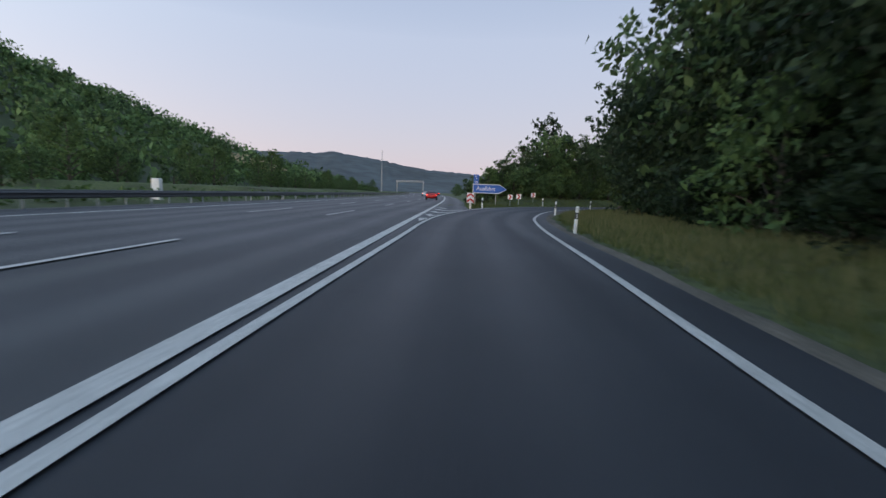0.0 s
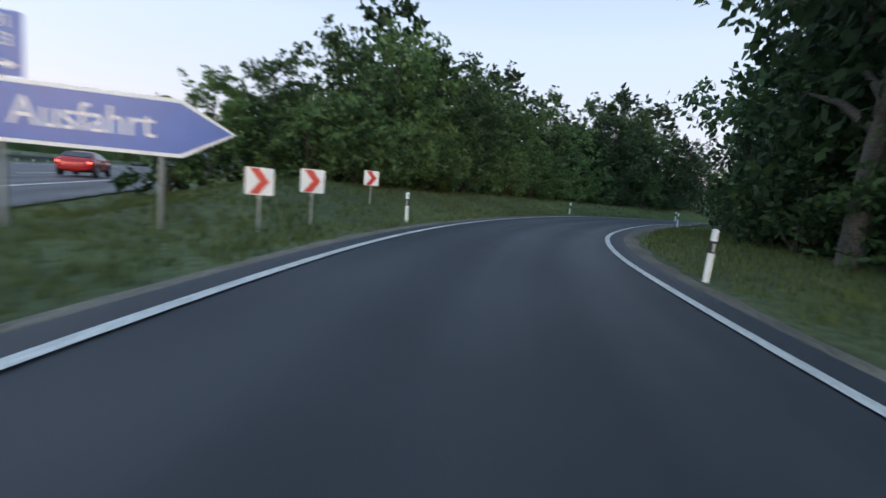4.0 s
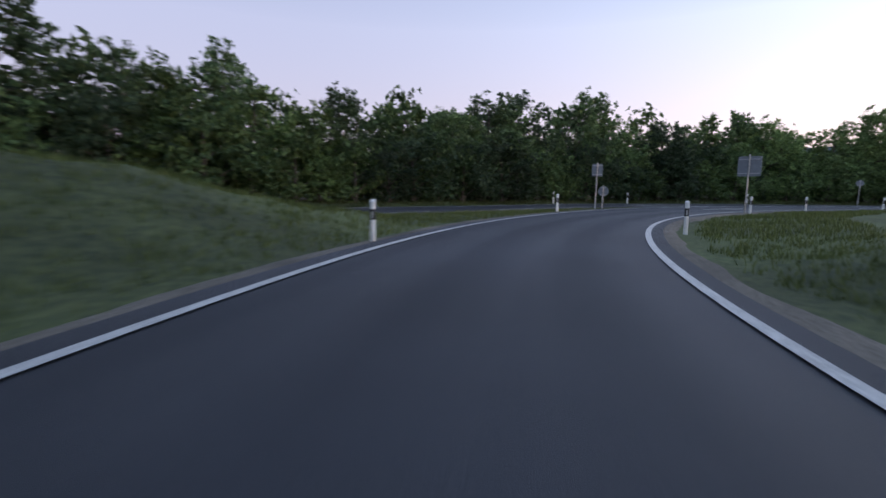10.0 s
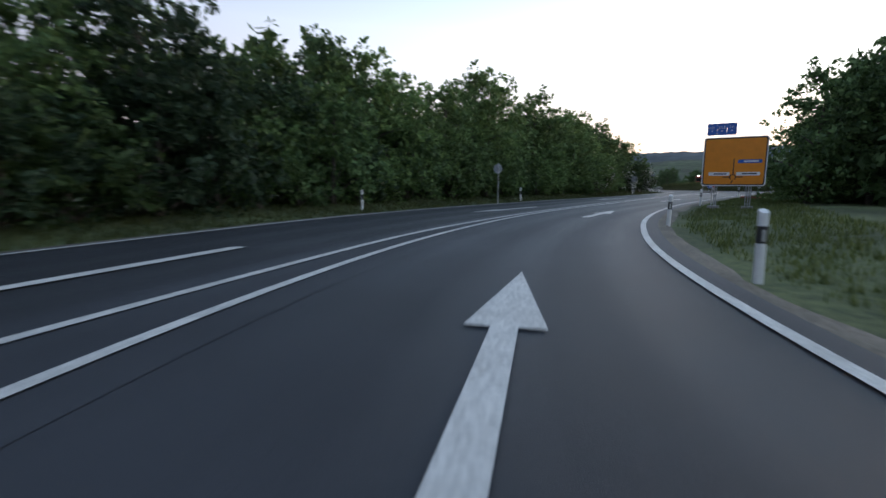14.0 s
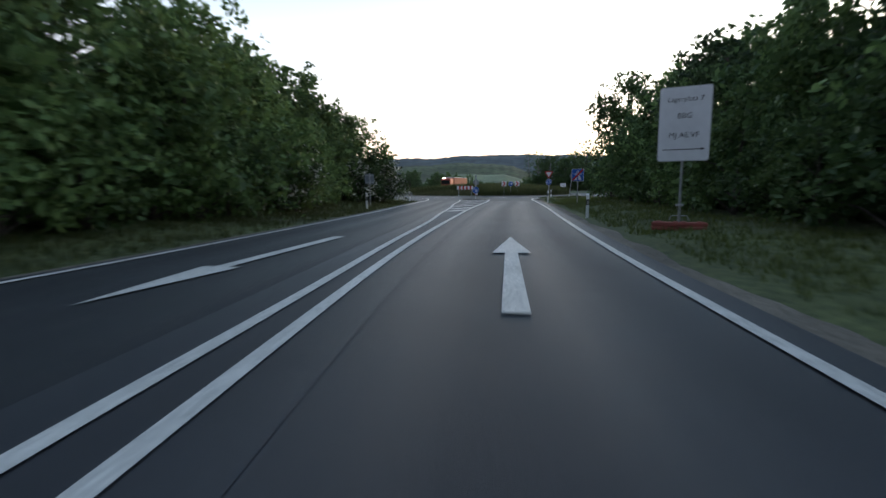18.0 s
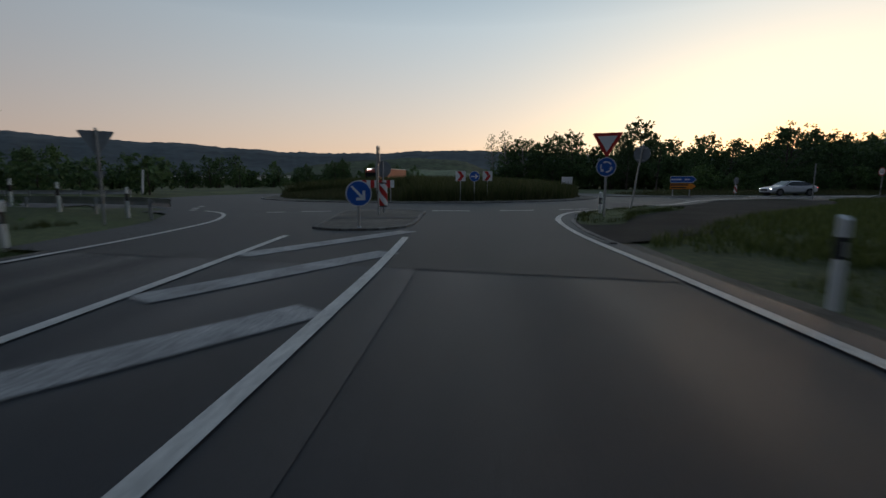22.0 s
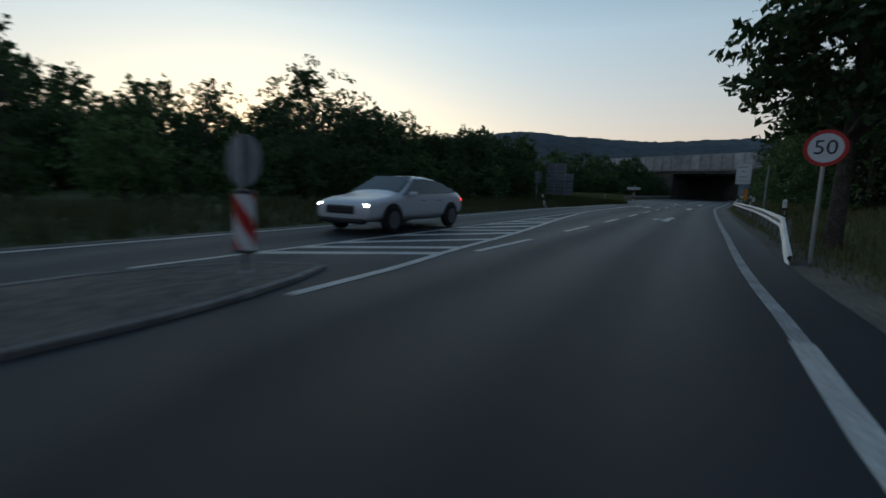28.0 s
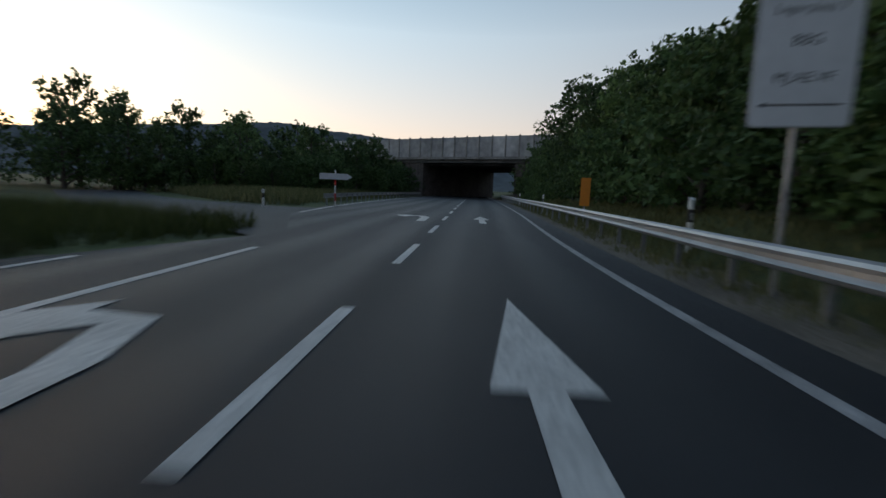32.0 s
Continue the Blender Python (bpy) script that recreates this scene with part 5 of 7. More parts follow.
def verge(p, off0, off1, density, rs):
    q = resample(p, 0.25)
    t = np.gradient(q, axis=0)
    t /= np.linalg.norm(t, axis=1)[:, None]
    nrm = np.stack([t[:, 1], -t[:, 0]], 1)
    k = int(len(q) * 0.25 * abs(off1 - off0) * density)
    i = rs.randint(0, len(q), k)
    o = off0 + (off1 - off0) * rs.rand(k)
    xy = q[i] + nrm[i] * o[:, None] + rs.randn(k, 2) * 0.08
    g = road_gap(xy[:, 0], xy[:, 1])
    xy = xy[g > -0.25]
    return np.c_[xy, ground_z(xy[:, 0], xy[:, 1])]


rs = np.random.RandomState(31)
tufts("grass_ramp_inner", verge(cut(EDGE_R, (2.0, -8), (107.6, -13)), 1.35, 6.0, 16, rs), 0.16, "blade", rs, label="unmown grass beside the ramp")
tufts("grass_ramp_outer", verge(cut(EDGE_L, (5, 44), (92, 65)), -1.0, -7.0, 14, rs), 0.15, "blade", rs, label="grass bank outside the ramp")
tufts("grass_start", verge(cut(EDGE_R, (2.0, -8), (10, 41)), 1.6, 7.5, 16, rs), 0.34, "dry", rs, label="tall dry grass beside the exit lane")
tufts("grass_slip", verge(cut(OPP, (60, 108), (121, -16)), -0.7, -5.2, 14, rs), 0.2, "blade", rs, label="grass below the hedge")
tufts("grass_slip_inner", verge(cut(INNER, (60, 101), (92, 68)), 0.6, 5, 12, rs), 0.14, "blade", rs, label="grass strip between the lanes")
tufts("grass_exit", verge(cut(EDGE_R, (84, -46.2), (0, -64)), 1.2, 5.5, 22, rs), 0.24, "dry", rs, label="dry grass under the guard rail")
tufts("grass_exit_far", verge(FAR_W, -0.8, -8, 12, rs), 0.45, "dry", rs, label="tall grass beside the exit road")
a, r = rs.rand(12000) * 6.283, 13.8 * np.sqrt(rs.rand(12000))
pt = np.stack([RC[0] + r * np.cos(a), RC[1] + r * np.sin(a)], 1)
pt = pt[~((pt[:, 0] > 117.5) & (pt[:, 1] > -43))]
isle_h = lambda d: 0.1 + 0.75 * np.clip(1 - (d / 14.0) ** 2, 0, 1)
pw = np.stack([rs.uniform(117, 132, 2200), rs.uniform(-43.5, -33, 2200)], 1)
pw = pw[np.linalg.norm(pw - RC, axis=1) < 13.7]
tufts("grass_island_low", np.c_[pw, isle_h(np.linalg.norm(pw - RC, axis=1)) - 0.02], 0.4, "dry", rs, blades=8, label="trampled dry grass on the roundabout island", wide=0.016, spread=0.16)
tufts("grass_island", np.c_[pt, isle_h(np.linalg.norm(pt - RC, axis=1)) - 0.02], 1.12, "dry", rs, blades=7, label="tall wild grass on the roundabout island", wide=0.016, spread=0.16)
tufts("grass_island_green", np.c_[pt[1:] + 0.12, isle_h(np.linalg.norm(pt[1:] - RC, axis=1)) - 0.02], 1.08, "blade", rs, blades=7, label="green wild grass on the roundabout island", wide=0.018, spread=0.16)
gp = np.stack([rs.uniform(1.5, 9, 1500), rs.uniform(42, 66, 1500)], 1)
gp = gp[(gp[:, 0] < np.interp(gp[:, 1], EDGE_L[:110, 1], EDGE_L[:110, 0]) - 1.0) & (road_gap(gp[:, 0], gp[:, 1]) > 0.2)]
tufts("grass_gore", np.c_[gp, ground_z(gp[:, 0], gp[:, 1])], 0.2, "blade", rs, label="grass on the gore behind the exit sign")
gp = np.stack([rs.uniform(34, 56, 5200), rs.uniform(-73, -62, 5200)], 1)
gp = gp[(road_gap(gp[:, 0], gp[:, 1]) > 0.35) & (gp[:, 1] < -63)]
tufts("grass_corner", np.c_[gp, ground_z(gp[:, 0], gp[:, 1])], 0.6, "blade", rs, label="tall grass at the corner of the side road")
gp = np.stack([rs.uniform(-6, 27, 5000), rs.uniform(-98, -73, 5000)], 1)
gp = gp[road_gap(gp[:, 0], gp[:, 1]) > 1.5]
tufts("grass_field", np.c_[gp, ground_z(gp[:, 0], gp[:, 1])], 0.7, "dry", rs, label="pale dry meadow before the trees", wide=0.03, spread=0.2)
lay_line = smooth_line([(106.0, -12.6), (104.0, -15.5), (101.8, -19.5), (98.4, -24.5), (93.6, -30), (88.5, -37), (86, -43)], 0.25)
k = rs.randint(0, len(lay_line), 3600)
o = side(lay_line, 1.0)[k] - lay_line[k]
gp = lay_line[k] + o * rs.uniform(-0.4, 5.0, (3600, 1)) ** 1.0
tufts("grass_lay_by", np.c_[gp, np.maximum(ground_z(gp[:, 0], gp[:, 1]), -0.02)], 0.24, "blade", rs, label="rough grass round the tarmac patch")
for x, y, sc in ((60.5, -46.4, 0.8), (56.2, -47.4, 0.85), (52.0, -48.6, 0.75), (63.5, -45.5, 0.7)):
    plant("blossom", x, y, sc, "white-blossoming bushes")

# ---- roundabout: apron, kerbs, islands ----
def ring_solid(name, r0, r1, z0, z1, mat, label, cat):
    v, f, n = [], [], 96
    for r, z in ((r1, z0), (r1, z1), (r0, z1 + 0.02), (r0, z0)):
        v += [(x, y, z) for x, y in ring_pts(r, n=n + 1)[:-1]]
    for k in range(3):
        f += [(k * n + i, k * n + (i + 1) % n, (k + 1) * n + (i + 1) % n, (k + 1) * n + i) for i in range(n)]
    return structure(name, mesh_of(name, v, f, mat), label, category=cat)


apron = ring_solid("pavement_apron", R_GRASS - 0.1, R_IN - 0.14, -0.05, 0.05, "soil", "paved apron round the roundabout island", "apron")
sett = bmesh.new()
box(sett, (0, 0, 0), (0.5, 0.28, 0.06), 0.015)
sett_me = bpy.data.meshes.new("paving_stone")
sett.to_mesh(sett_me)
sett.free()
sett_me.materials.append(M["sett"])
for k in range(4):
    for i in range(78):
        a = radians(84 + i * 1.42 + k * 0.7)
        r = R_IN - 0.42 - k * 0.36
        ob = new("paving_stone", sett_me)
        ob.parent = apron
        ob.matrix_world = pose(RC[0] + r * math.cos(a), RC[1] + r * math.sin(a), 0.055 + 0.006 * math.sin(i * 7 + k), 0, 0, math.degrees(a) + 90) @ Matrix.Diagonal((0.72, 1.05, 1, 1))
kerb_me_b = bmesh.new()
box(kerb_me_b, (0, 0, 0), (0.97, 0.14, 0.2), 0.02)
kerb_me = bpy.data.meshes.new("kerb_stone")
kerb_me_b.to_mesh(kerb_me)
kerb_me_b.free()
kerb_me.materials.append(M["kerb"])


def kerb(name, p, z, label):
    """A row of kerb stones along a line."""
    root = thing(name, Matrix(), label, "kerb", kind="structure")
    q = resample(np.asarray(p, float), 1.0)
    for a, b in zip(q[:-1], q[1:]):
        m = (a + b) / 2
        ob = new("kerb_stone", kerb_me)
        ob.parent = root
        ob.matrix_world = pose(m[0], m[1], z - 0.1 + tree_rs.uniform(-0.006, 0.006), 0, 0, math.degrees(math.atan2(b[1] - a[1], b[0] - a[0])))
    return root


kerb("kerb_island", ring_pts(R_IN - 0.07, n=200), 0.09, "low stone kerb round the roundabout island")
n = 48
v, f = [], []
for k, r in enumerate((R_GRASS, 10.5, 7, 4, 0.01)):
    v += [(x, y, float(isle_h(r)) - 0.04) for x, y in ring_pts(r, n=n + 1)[:-1]]
for k in range(4):
    f += [(k * n + i, k * n + (i + 1) % n, (k + 1) * n + (i + 1) % n, (k + 1) * n + i) for i in range(n)]
structure("ground_island", mesh_of("ground_island", v, f, "grass", True), "low grass mound of the roundabout", category="island")


def traffic_island(name, outline, label):
    """A raised island with kerb stones and a paved top."""
    p = smooth_line(list(outline) + [outline[0]], 0.4)[:-1]
    n = len(p)
    vv = [(x, y, 0.0) for x, y in p] + [(x, y, 0.065) for x, y in p] + [(p[:, 0].mean(), p[:, 1].mean(), 0.09)]
    ff = [(i, (i + 1) % n, (i + 1) % n + n, i + n) for i in range(n)] + [(i + n, (i + 1) % n + n, 2 * n) for i in range(n)]
    me = mesh_of(name, vv, ff, "island")
    structure(name, me, label, category="traffic island")
    kerb("kerb_" + name, np.vstack([p, p[:1]]), 0.08, "stone kerb round a traffic island")


traffic_island("pavement_splitter", [(114.75, -14.5), (114.3, -14.2), (113.5, -14.15), (112.8, -14.45), (112.35, -15.2), (112.4, -16.8), (112.6, -18.1), (113.05, -20.4), (113.55, -22.75), (113.9, -23.1), (116.4, -22.95), (116.85, -22.6), (116.65, -21.0), (115.9, -18.4), (115.1, -15.8)], "sandy paved splitter island with low kerb")
q = np.array([(112.66, -18.3), (114.1, -17.9), (115.6, -17.55)])
structure("pavement_crossing", strip_mesh("pavement_crossing", side(q, -0.32), side(q, 0.32), 0.094, "tarmac"), "dark strip across the traffic island", category="pavement")
traffic_island("pavement_exit_island", [(88.5, -51.6), (89.2, -51.1), (91.1, -50.2), (94.0, -49.65), (97.5, -49.3), (100.8, -49.6), (101.6, -50.6), (100.0, -51.7), (96.2, -51.85), (93.0, -52.2), (90.8, -52.7), (89.0, -52.3)], "long paved traffic island at the exit")

# ---- posts ----
def tri_prism(w, d, z0, z1, slope=0.0):
    """A hollow-backed post section: rounded front, narrow back."""
    out = [(-w / 2, d * 0.2), (-w * 0.42, -d * 0.35), (-w * 0.2, -d * 0.5), (w * 0.2, -d * 0.5), (w * 0.42, -d * 0.35), (w / 2, d * 0.2), (w * 0.2, d * 0.5), (-w * 0.2, d * 0.5)]
    n = len(out)
    v = [(x, y, z0) for x, y in out] + [(x, y, z1 + (slope * (y + d / 2) if slope else 0)) for x, y in out]
    f = [tuple(range(n - 1, -1, -1)), tuple(range(n, 2 * n))] + [(i, (i + 1) % n, (i + 1) % n + n, i + n) for i in range(n)]
    bm = bmesh.new()
    vs = [bm.verts.new(p) for p in v]
    for q in f:
        bm.faces.new([vs[i] for i in q])
    return bm


def post(x, y, heading, lean=0.0, hgt=1.0):
    """A white delineator post with its black band and reflector. Its front looks against the traffic."""
    z = float(ground_z(x, y)[0])
    ob = thing("delineator_post", pose(x, y, z, 0, lean, heading), "white plastic delineator post with black band on grass", "road post", "delineator posts")
    part("post_foot", tri_prism(0.125, 0.11, -0.08, 0.56 * hgt), "white", ob)
    part("post_band", tri_prism(0.126, 0.111, 0.56 * hgt, 0.8 * hgt), "black", ob, "slanting black band")
    part("post_head", tri_prism(0.125, 0.11, 0.8 * hgt, 0.98 * hgt, 0.5), "white", ob)
    bm = bmesh.new()
    box(bm, (0, -0.058, 0.67 * hgt), (0.045, 0.01, 0.16), 0.004)
    part("reflector", bm, "reflector", ob, "upright grey reflector")
    return ob


def heading_at(p, x, y):
    i = int(np.argmin(np.linalg.norm(p - np.array([x, y]), axis=1)))
    i = min(max(i, 1), len(p) - 2)
    d = p[i + 1] - p[i - 1]
    return math.degrees(math.atan2(-d[0], d[1]))


for x, y in ((4.9, 17.3), (8.0, 33.7), (15.7, 50.4), (36.4, 69.2), (52.6, 74.35), (71.7, 72.35), (85.95, 63.3), (90.5, 57.5), (94.75, 49.6), (99.4, 32.4), (102.25, 13.3), (105.4, -7.8), (4.0, 0.5)):
    post(x, y, heading_at(EDGE_R, x, y), tree_rs.uniform(-2, 2))
for x, y in ((3.5, 43.5), (12.6, 60.0), (32.65, 77.0), (51.2, 82.4), (67.3, 81.0), (83.2, 74.75)):
    post(x, y, heading_at(EDGE_L, x, y), tree_rs.uniform(-2, 2))
for x, y in ((97.0, 73.3), (100.7, 66.3), (107.7, 52.6), (110.6, 36.5), (115.4, 7.4), (119.0, -9.6)):
    post(x, y, heading_at(OPP, x, y), tree_rs.uniform(-3, 3))
post(106.03, -21.36, 190)
for x, y in ((73.3, -47.9), (58.0, -51.4), (40, -54.6), (20, -59), (5, -62)):
    post(x, y, 105, tree_rs.uniform(-2, 2), 1.25)
post(62.0, -63.6, 285, 16)
post(30.0, -73.3, 285, 0)

# ---- signs ----
def facing(x, y, tx, ty):
    """Turn for a sign at x, y whose front looks towards tx, ty."""
    return math.degrees(math.atan2(tx - x, -(ty - y)))


def pole(ob, x, z1, r=0.038, back=0.05, name="pole", z0=-0.3, mat="steel"):
    bm = bmesh.new()
    tube(bm, (x, back, z0), (x, back, z1), r)
    bmesh.ops.create_uvsphere(bm, u_segments=8, v_segments=4, radius=r * 1.05, matrix=Matrix.Translation((x, back, z1)))
    for z in (z1 - 0.18, z1 - 0.5):
        bm2 = tube(bm, (x - r * 1.6, back - 0.03, z), (x + r * 1.6, back - 0.03, z), 0.014, n=6)
    part(name, bm, mat, ob, "galvanised pole")


def sign(name, x, y, turn, label, cat="road sign", lean=0.0, group=""):
    return thing(name, pose(x, y, float(ground_z(x, y)[0]), lean, 0, turn), label, cat, group)


def board(ob, outline, mat, name="board", thick=0.025, rim=None, rim_mat="white_sheet", back="signback"):
    part(name, slab(outline, thick), back, ob)
    if rim:
        part("rim", slab(outline, 0.003, thick), rim_mat, ob)
        cx = sum(p[0] for p in outline) / len(outline)
        cz = sum(p[1] for p in outline) / len(outline)
        w = max(p[0] for p in outline) - min(p[0] for p in outline)
        h = max(p[1] for p in outline) - min(p[1] for p in outline)
        inner = [(cx + (px - cx) * (1 - 2 * rim / w), cz + (pz - cz) * (1 - 2 * rim / h)) for px, pz in outline]
        part("face", slab(inner, 0.003, thick + 0.003), mat, ob)
        return thick + 0.006
    part("face", slab(outline, 0.003, thick), mat, ob)
    return thick + 0.003


def chevron_sign(x, y, turn, w, zc, group, flip=False):
    """A square red and white guide board with an arrowhead."""
    ob = sign("chevron_sign", x, y, turn, "square red and white chevron board on a steel post", "chevron sign", group=group)
    d = board(ob, rrect(w, w, 0.03, 0, zc), "white_sheet")
    s = w / 2 * 0.94
    sg = -1 if flip else 1
    pts = [(-0.75 * s, s), (0.0, s), (0.72 * s, 0), (0.0, -s), (-0.75 * s, -s), (0.0, 0)]
    part("chevron", slab([(sg * px, zc + pz) for px, pz in pts], 0.003, d), "red", ob, "red arrowhead")
    pole(ob, 0, zc + w * 0.3, 0.03)
    return ob


chevron_sign(7.6, 54.5, facing(7.6, 54.5, 4, 33), 0.56, 1.05, "chevron boards on the ramp")
chevron_sign(8.8, 55.8, facing(9, 55.4, 5, 34), 0.56, 1.08, "chevron boards on the ramp")
chevron_sign(11.7, 62.0, facing(11.7, 62.0, 8, 40), 0.56, 1.05, "chevron boards on the ramp")
chevron_sign(113.56, -34.0, facing(113.56, -34.0, 109.4, -17), 0.68, 1.85, "chevron boards on the island")
chevron_sign(111.86, -35.45, facing(111.86, -35.45, 109.0, -17), 0.68, 1.85, "chevron boards on the island")

ob = sign("exit_sign", 3.2, 54.4, facing(5, 55.6, 2.5, 25), "blue motorway exit sign in arrow shape with white lettering", "exit sign")
ob.scale = (0.87, 1.0, 0.98)
out = [(0.0, 1.5), (3.5, 1.5), (4.55, 2.03), (3.5, 2.58), (0.0, 2.58)]
d = board(ob, out, "blue", rim=0.07)
words("lettering", "Ausfahrt", 0.72, 1.75, 2.04, d + 0.002, "white_sheet", ob)
part("plate", slab(rrect(0.68, 1.06, 0.04, 0.42, 3.14), 0.025), "blue", ob, "small blue plate above the sign")
words("plate_lettering", "U1\nU3", 0.3, 0.42, 3.34, 0.028, "white_sheet", ob)
part("plate_arrow", slab([(0.18, 2.77), (0.5, 2.77), (0.5, 2.71), (0.66, 2.8), (0.5, 2.89), (0.5, 2.83), (0.18, 2.83)], 0.003, 0.025), "white_sheet", ob, "white arrow")
for px in (0.35, 3.1):
    pole(ob, px, 2.5 if px > 1 else 3.5, 0.05)

ob = sign("gore_marker", 2.3, 42.1, facing(2.3, 42.1, 2, 20), "red and white gore marker with upward chevrons", "marker sign")
zc, w, h = 1.0, 0.66, 0.9
d = board(ob, rrect(w, h, 0.03, 0, zc), "white_sheet")
for zb in (0.62, 1.08):
    a, b = zb, zb + 0.42
    top = min(b, zc + h / 2 - 0.02)
    part("chevron", slab([(-w / 2 + 0.02, a - 0.08), (0, a + 0.2), (w / 2 - 0.02, a - 0.08), (w / 2 - 0.02, a + 0.16), (0, a + 0.36 if a + 0.36 < 1.44 else 1.44), (-w / 2 + 0.02, a + 0.16)], 0.003, d), "red", ob, "red upward chevron")
bm = bmesh.new()
box(bm, (0, 0.05, 0.25), (0.12, 0.09, 0.62), 0.01)
part("pole", bm, "white", ob)
pole(ob, 0.1, 0.6, 0.025)

def back_sign(name, x, y, turn, outline, z1, label, poles=(0.0,), stripes=True):
    """A road sign seen from behind: grey plate, frame and pole."""
    ob = sign(name, x, y, turn, label, "road sign")
    d = board(ob, outline, "blue" if len(outline) > 24 else "white_sheet")
    for p in poles:
        pole(ob, p, z1, 0.04, 0.06)
    xs_, zs_ = [p[0] for p in outline], [p[1] for p in outline]
    for zz in (min(zs_) + 0.15 * (max(zs_) - min(zs_)), max(zs_) - 0.15 * (max(zs_) - min(zs_))):
        bm = bmesh.new()
        box(bm, ((min(xs_) + max(xs_)) / 2, 0.018, zz), ((max(xs_) - min(xs_)) * (0.5 if len(outline) > 24 else 0.9), 0.035, 0.04), 0.006)
        part("brace", bm, "steel", ob)
    return ob


away = lambda x, y, cx, cy: facing(x, y, 2 * x - cx, 2 * y - cy)
back_sign("wrong_way_sign", 87.7, 71.78, away(87.7, 71.78, 73, 76.5), rrect(0.66, 0.78, 0.06, 0, 2.53), 2.95, "grey back of an upright road sign on a pole")
back_sign("wrong_way_sign", 83.6, 64.75, away(83.6, 64.75, 72, 76), rrect(1.12, 1.06, 0.06, 0, 2.65), 3.25, "grey back of a wide road sign on a pole")
ob = back_sign("round_sign", 87.75, 71.32, away(87.75, 71.32, 81, 74.5), disc(0.33, 0, 1.2), 1.53, "grey back of a low round sign on a pole")
bm = bmesh.new()
box(bm, (0, 0.05, 0.03), (0.5, 0.36, 0.06), 0.02)
part("base", bm, "concrete", ob, "concrete foot")
back_sign("round_sign", 108.6, 41.6, away(108.6, 41.6, 90, 62) + 25, disc(0.31, 0, 2.3), 2.62, "thin round sign on a tall pole below trees")
back_sign("square_sign", 117.3, 3.0, away(117.3, 3.0, 105, 18), rrect(0.68, 0.72, 0.05, 0, 1.95), 2.3, "grey back of a square sign beside a hedge")

ob = sign("direction_board", 96.0, 38.7, facing(96.0, 38.7, 91.5, 61), "large orange direction board with a roundabout diagram", "direction sign")
ob.location.z += 0.15
d = board(ob, rrect(2.62, 2.3, 0.1, 0, 2.26), "orange", rim=0.05, rim_mat="black")
part("edge", slab(rrect(2.7, 2.38, 0.12, 0, 2.26), 0.004, 0.02), "white_sheet", ob, "pale outer edge")
part("diagram_ring", slab(band(0.1, 0.15, -60, 240, 0.0, 1.5), 0.003, d), "black", ob)
part("diagram_arm", slab([(-0.025, 1.63), (0.025, 1.63), (0.025, 2.4), (-0.025, 2.4)], 0.003, d), "black", ob)
part("diagram_arm", slab([(0.14, 1.48), (0.42, 1.48), (0.42, 1.53), (0.14, 1.53)], 0.003, d), "black", ob)
part("diagram_arm", slab([(-0.14, 1.48), (-0.42, 1.48), (-0.42, 1.53), (-0.14, 1.53)], 0.003, d), "black", ob)
part("diagram_arm", slab([(-0.02, 1.36), (0.03, 1.36), (-0.02, 1.2), (-0.08, 1.2)], 0.003, d), "black", ob)
for px, pz, mt, bw in ((-0.6, 1.66, "white_sheet", 0.9), (0.62, 1.66, "white_sheet", 0.98), (0.66, 2.26, "blue", 0.98)):
    part("name_panel", slab(rrect(bw, 0.17, 0.03, px, pz), 0.004, d), mt, ob)
    part("lettering_bar", slab(rrect(bw * 0.62, 0.06, 0.01, px + 0.05, pz), 0.003, d + 0.004), "white_sheet" if mt == "blue" else "black", ob)
for px in (-0.42, 0.0, 0.42):
    part("route_plate", slab(rrect(0.415, 0.58, 0.03, px - 0.62, 3.84), 0.02), "blue", ob, "small blue route plate")
for t_, px in (("U1", -0.42), ("U18", 0.0), ("U3", 0.42)):
    words("route_lettering", t_, 0.17, px - 0.62, 3.92, 0.023, "white_sheet", ob)
    part("route_arrow", slab([(px - 0.63, 3.74), (px - 0.61, 3.74), (px - 0.61, 3.74), (px - 0.58, 3.74), (px - 0.62, 3.80), (px - 0.66, 3.74), (px - 0.63, 3.74)], 0.002, 0.022), "white_sheet", ob)
for px in (-0.75, 0.7):
    bm = bmesh.new()
    for dx, dy in ((-0.1, 0.05), (0.1, 0.05), (0, 0.22)):
        tube(bm, (px + dx, dy, -0.2), (px + dx, dy, 3.3), 0.022, n=8)
    for k in range(9):
        tube(bm, (px - 0.1, 0.05, 0.1 + k * 0.36), (px, 0.22, 0.28 + k * 0.36), 0.01, n=5)
        tube(bm, (px + 0.1, 0.05, 0.28 + k * 0.36), (px, 0.22, 0.1 + k * 0.36), 0.01, n=5)
    part("lattice_mast", bm, "steel", ob, "galvanised lattice mast")
    bm = bmesh.new()
    box(bm, (px, 0.12, 0.02), (0.5, 0.5, 0.12), 0.02)
    part("footing", bm, "concrete", ob)

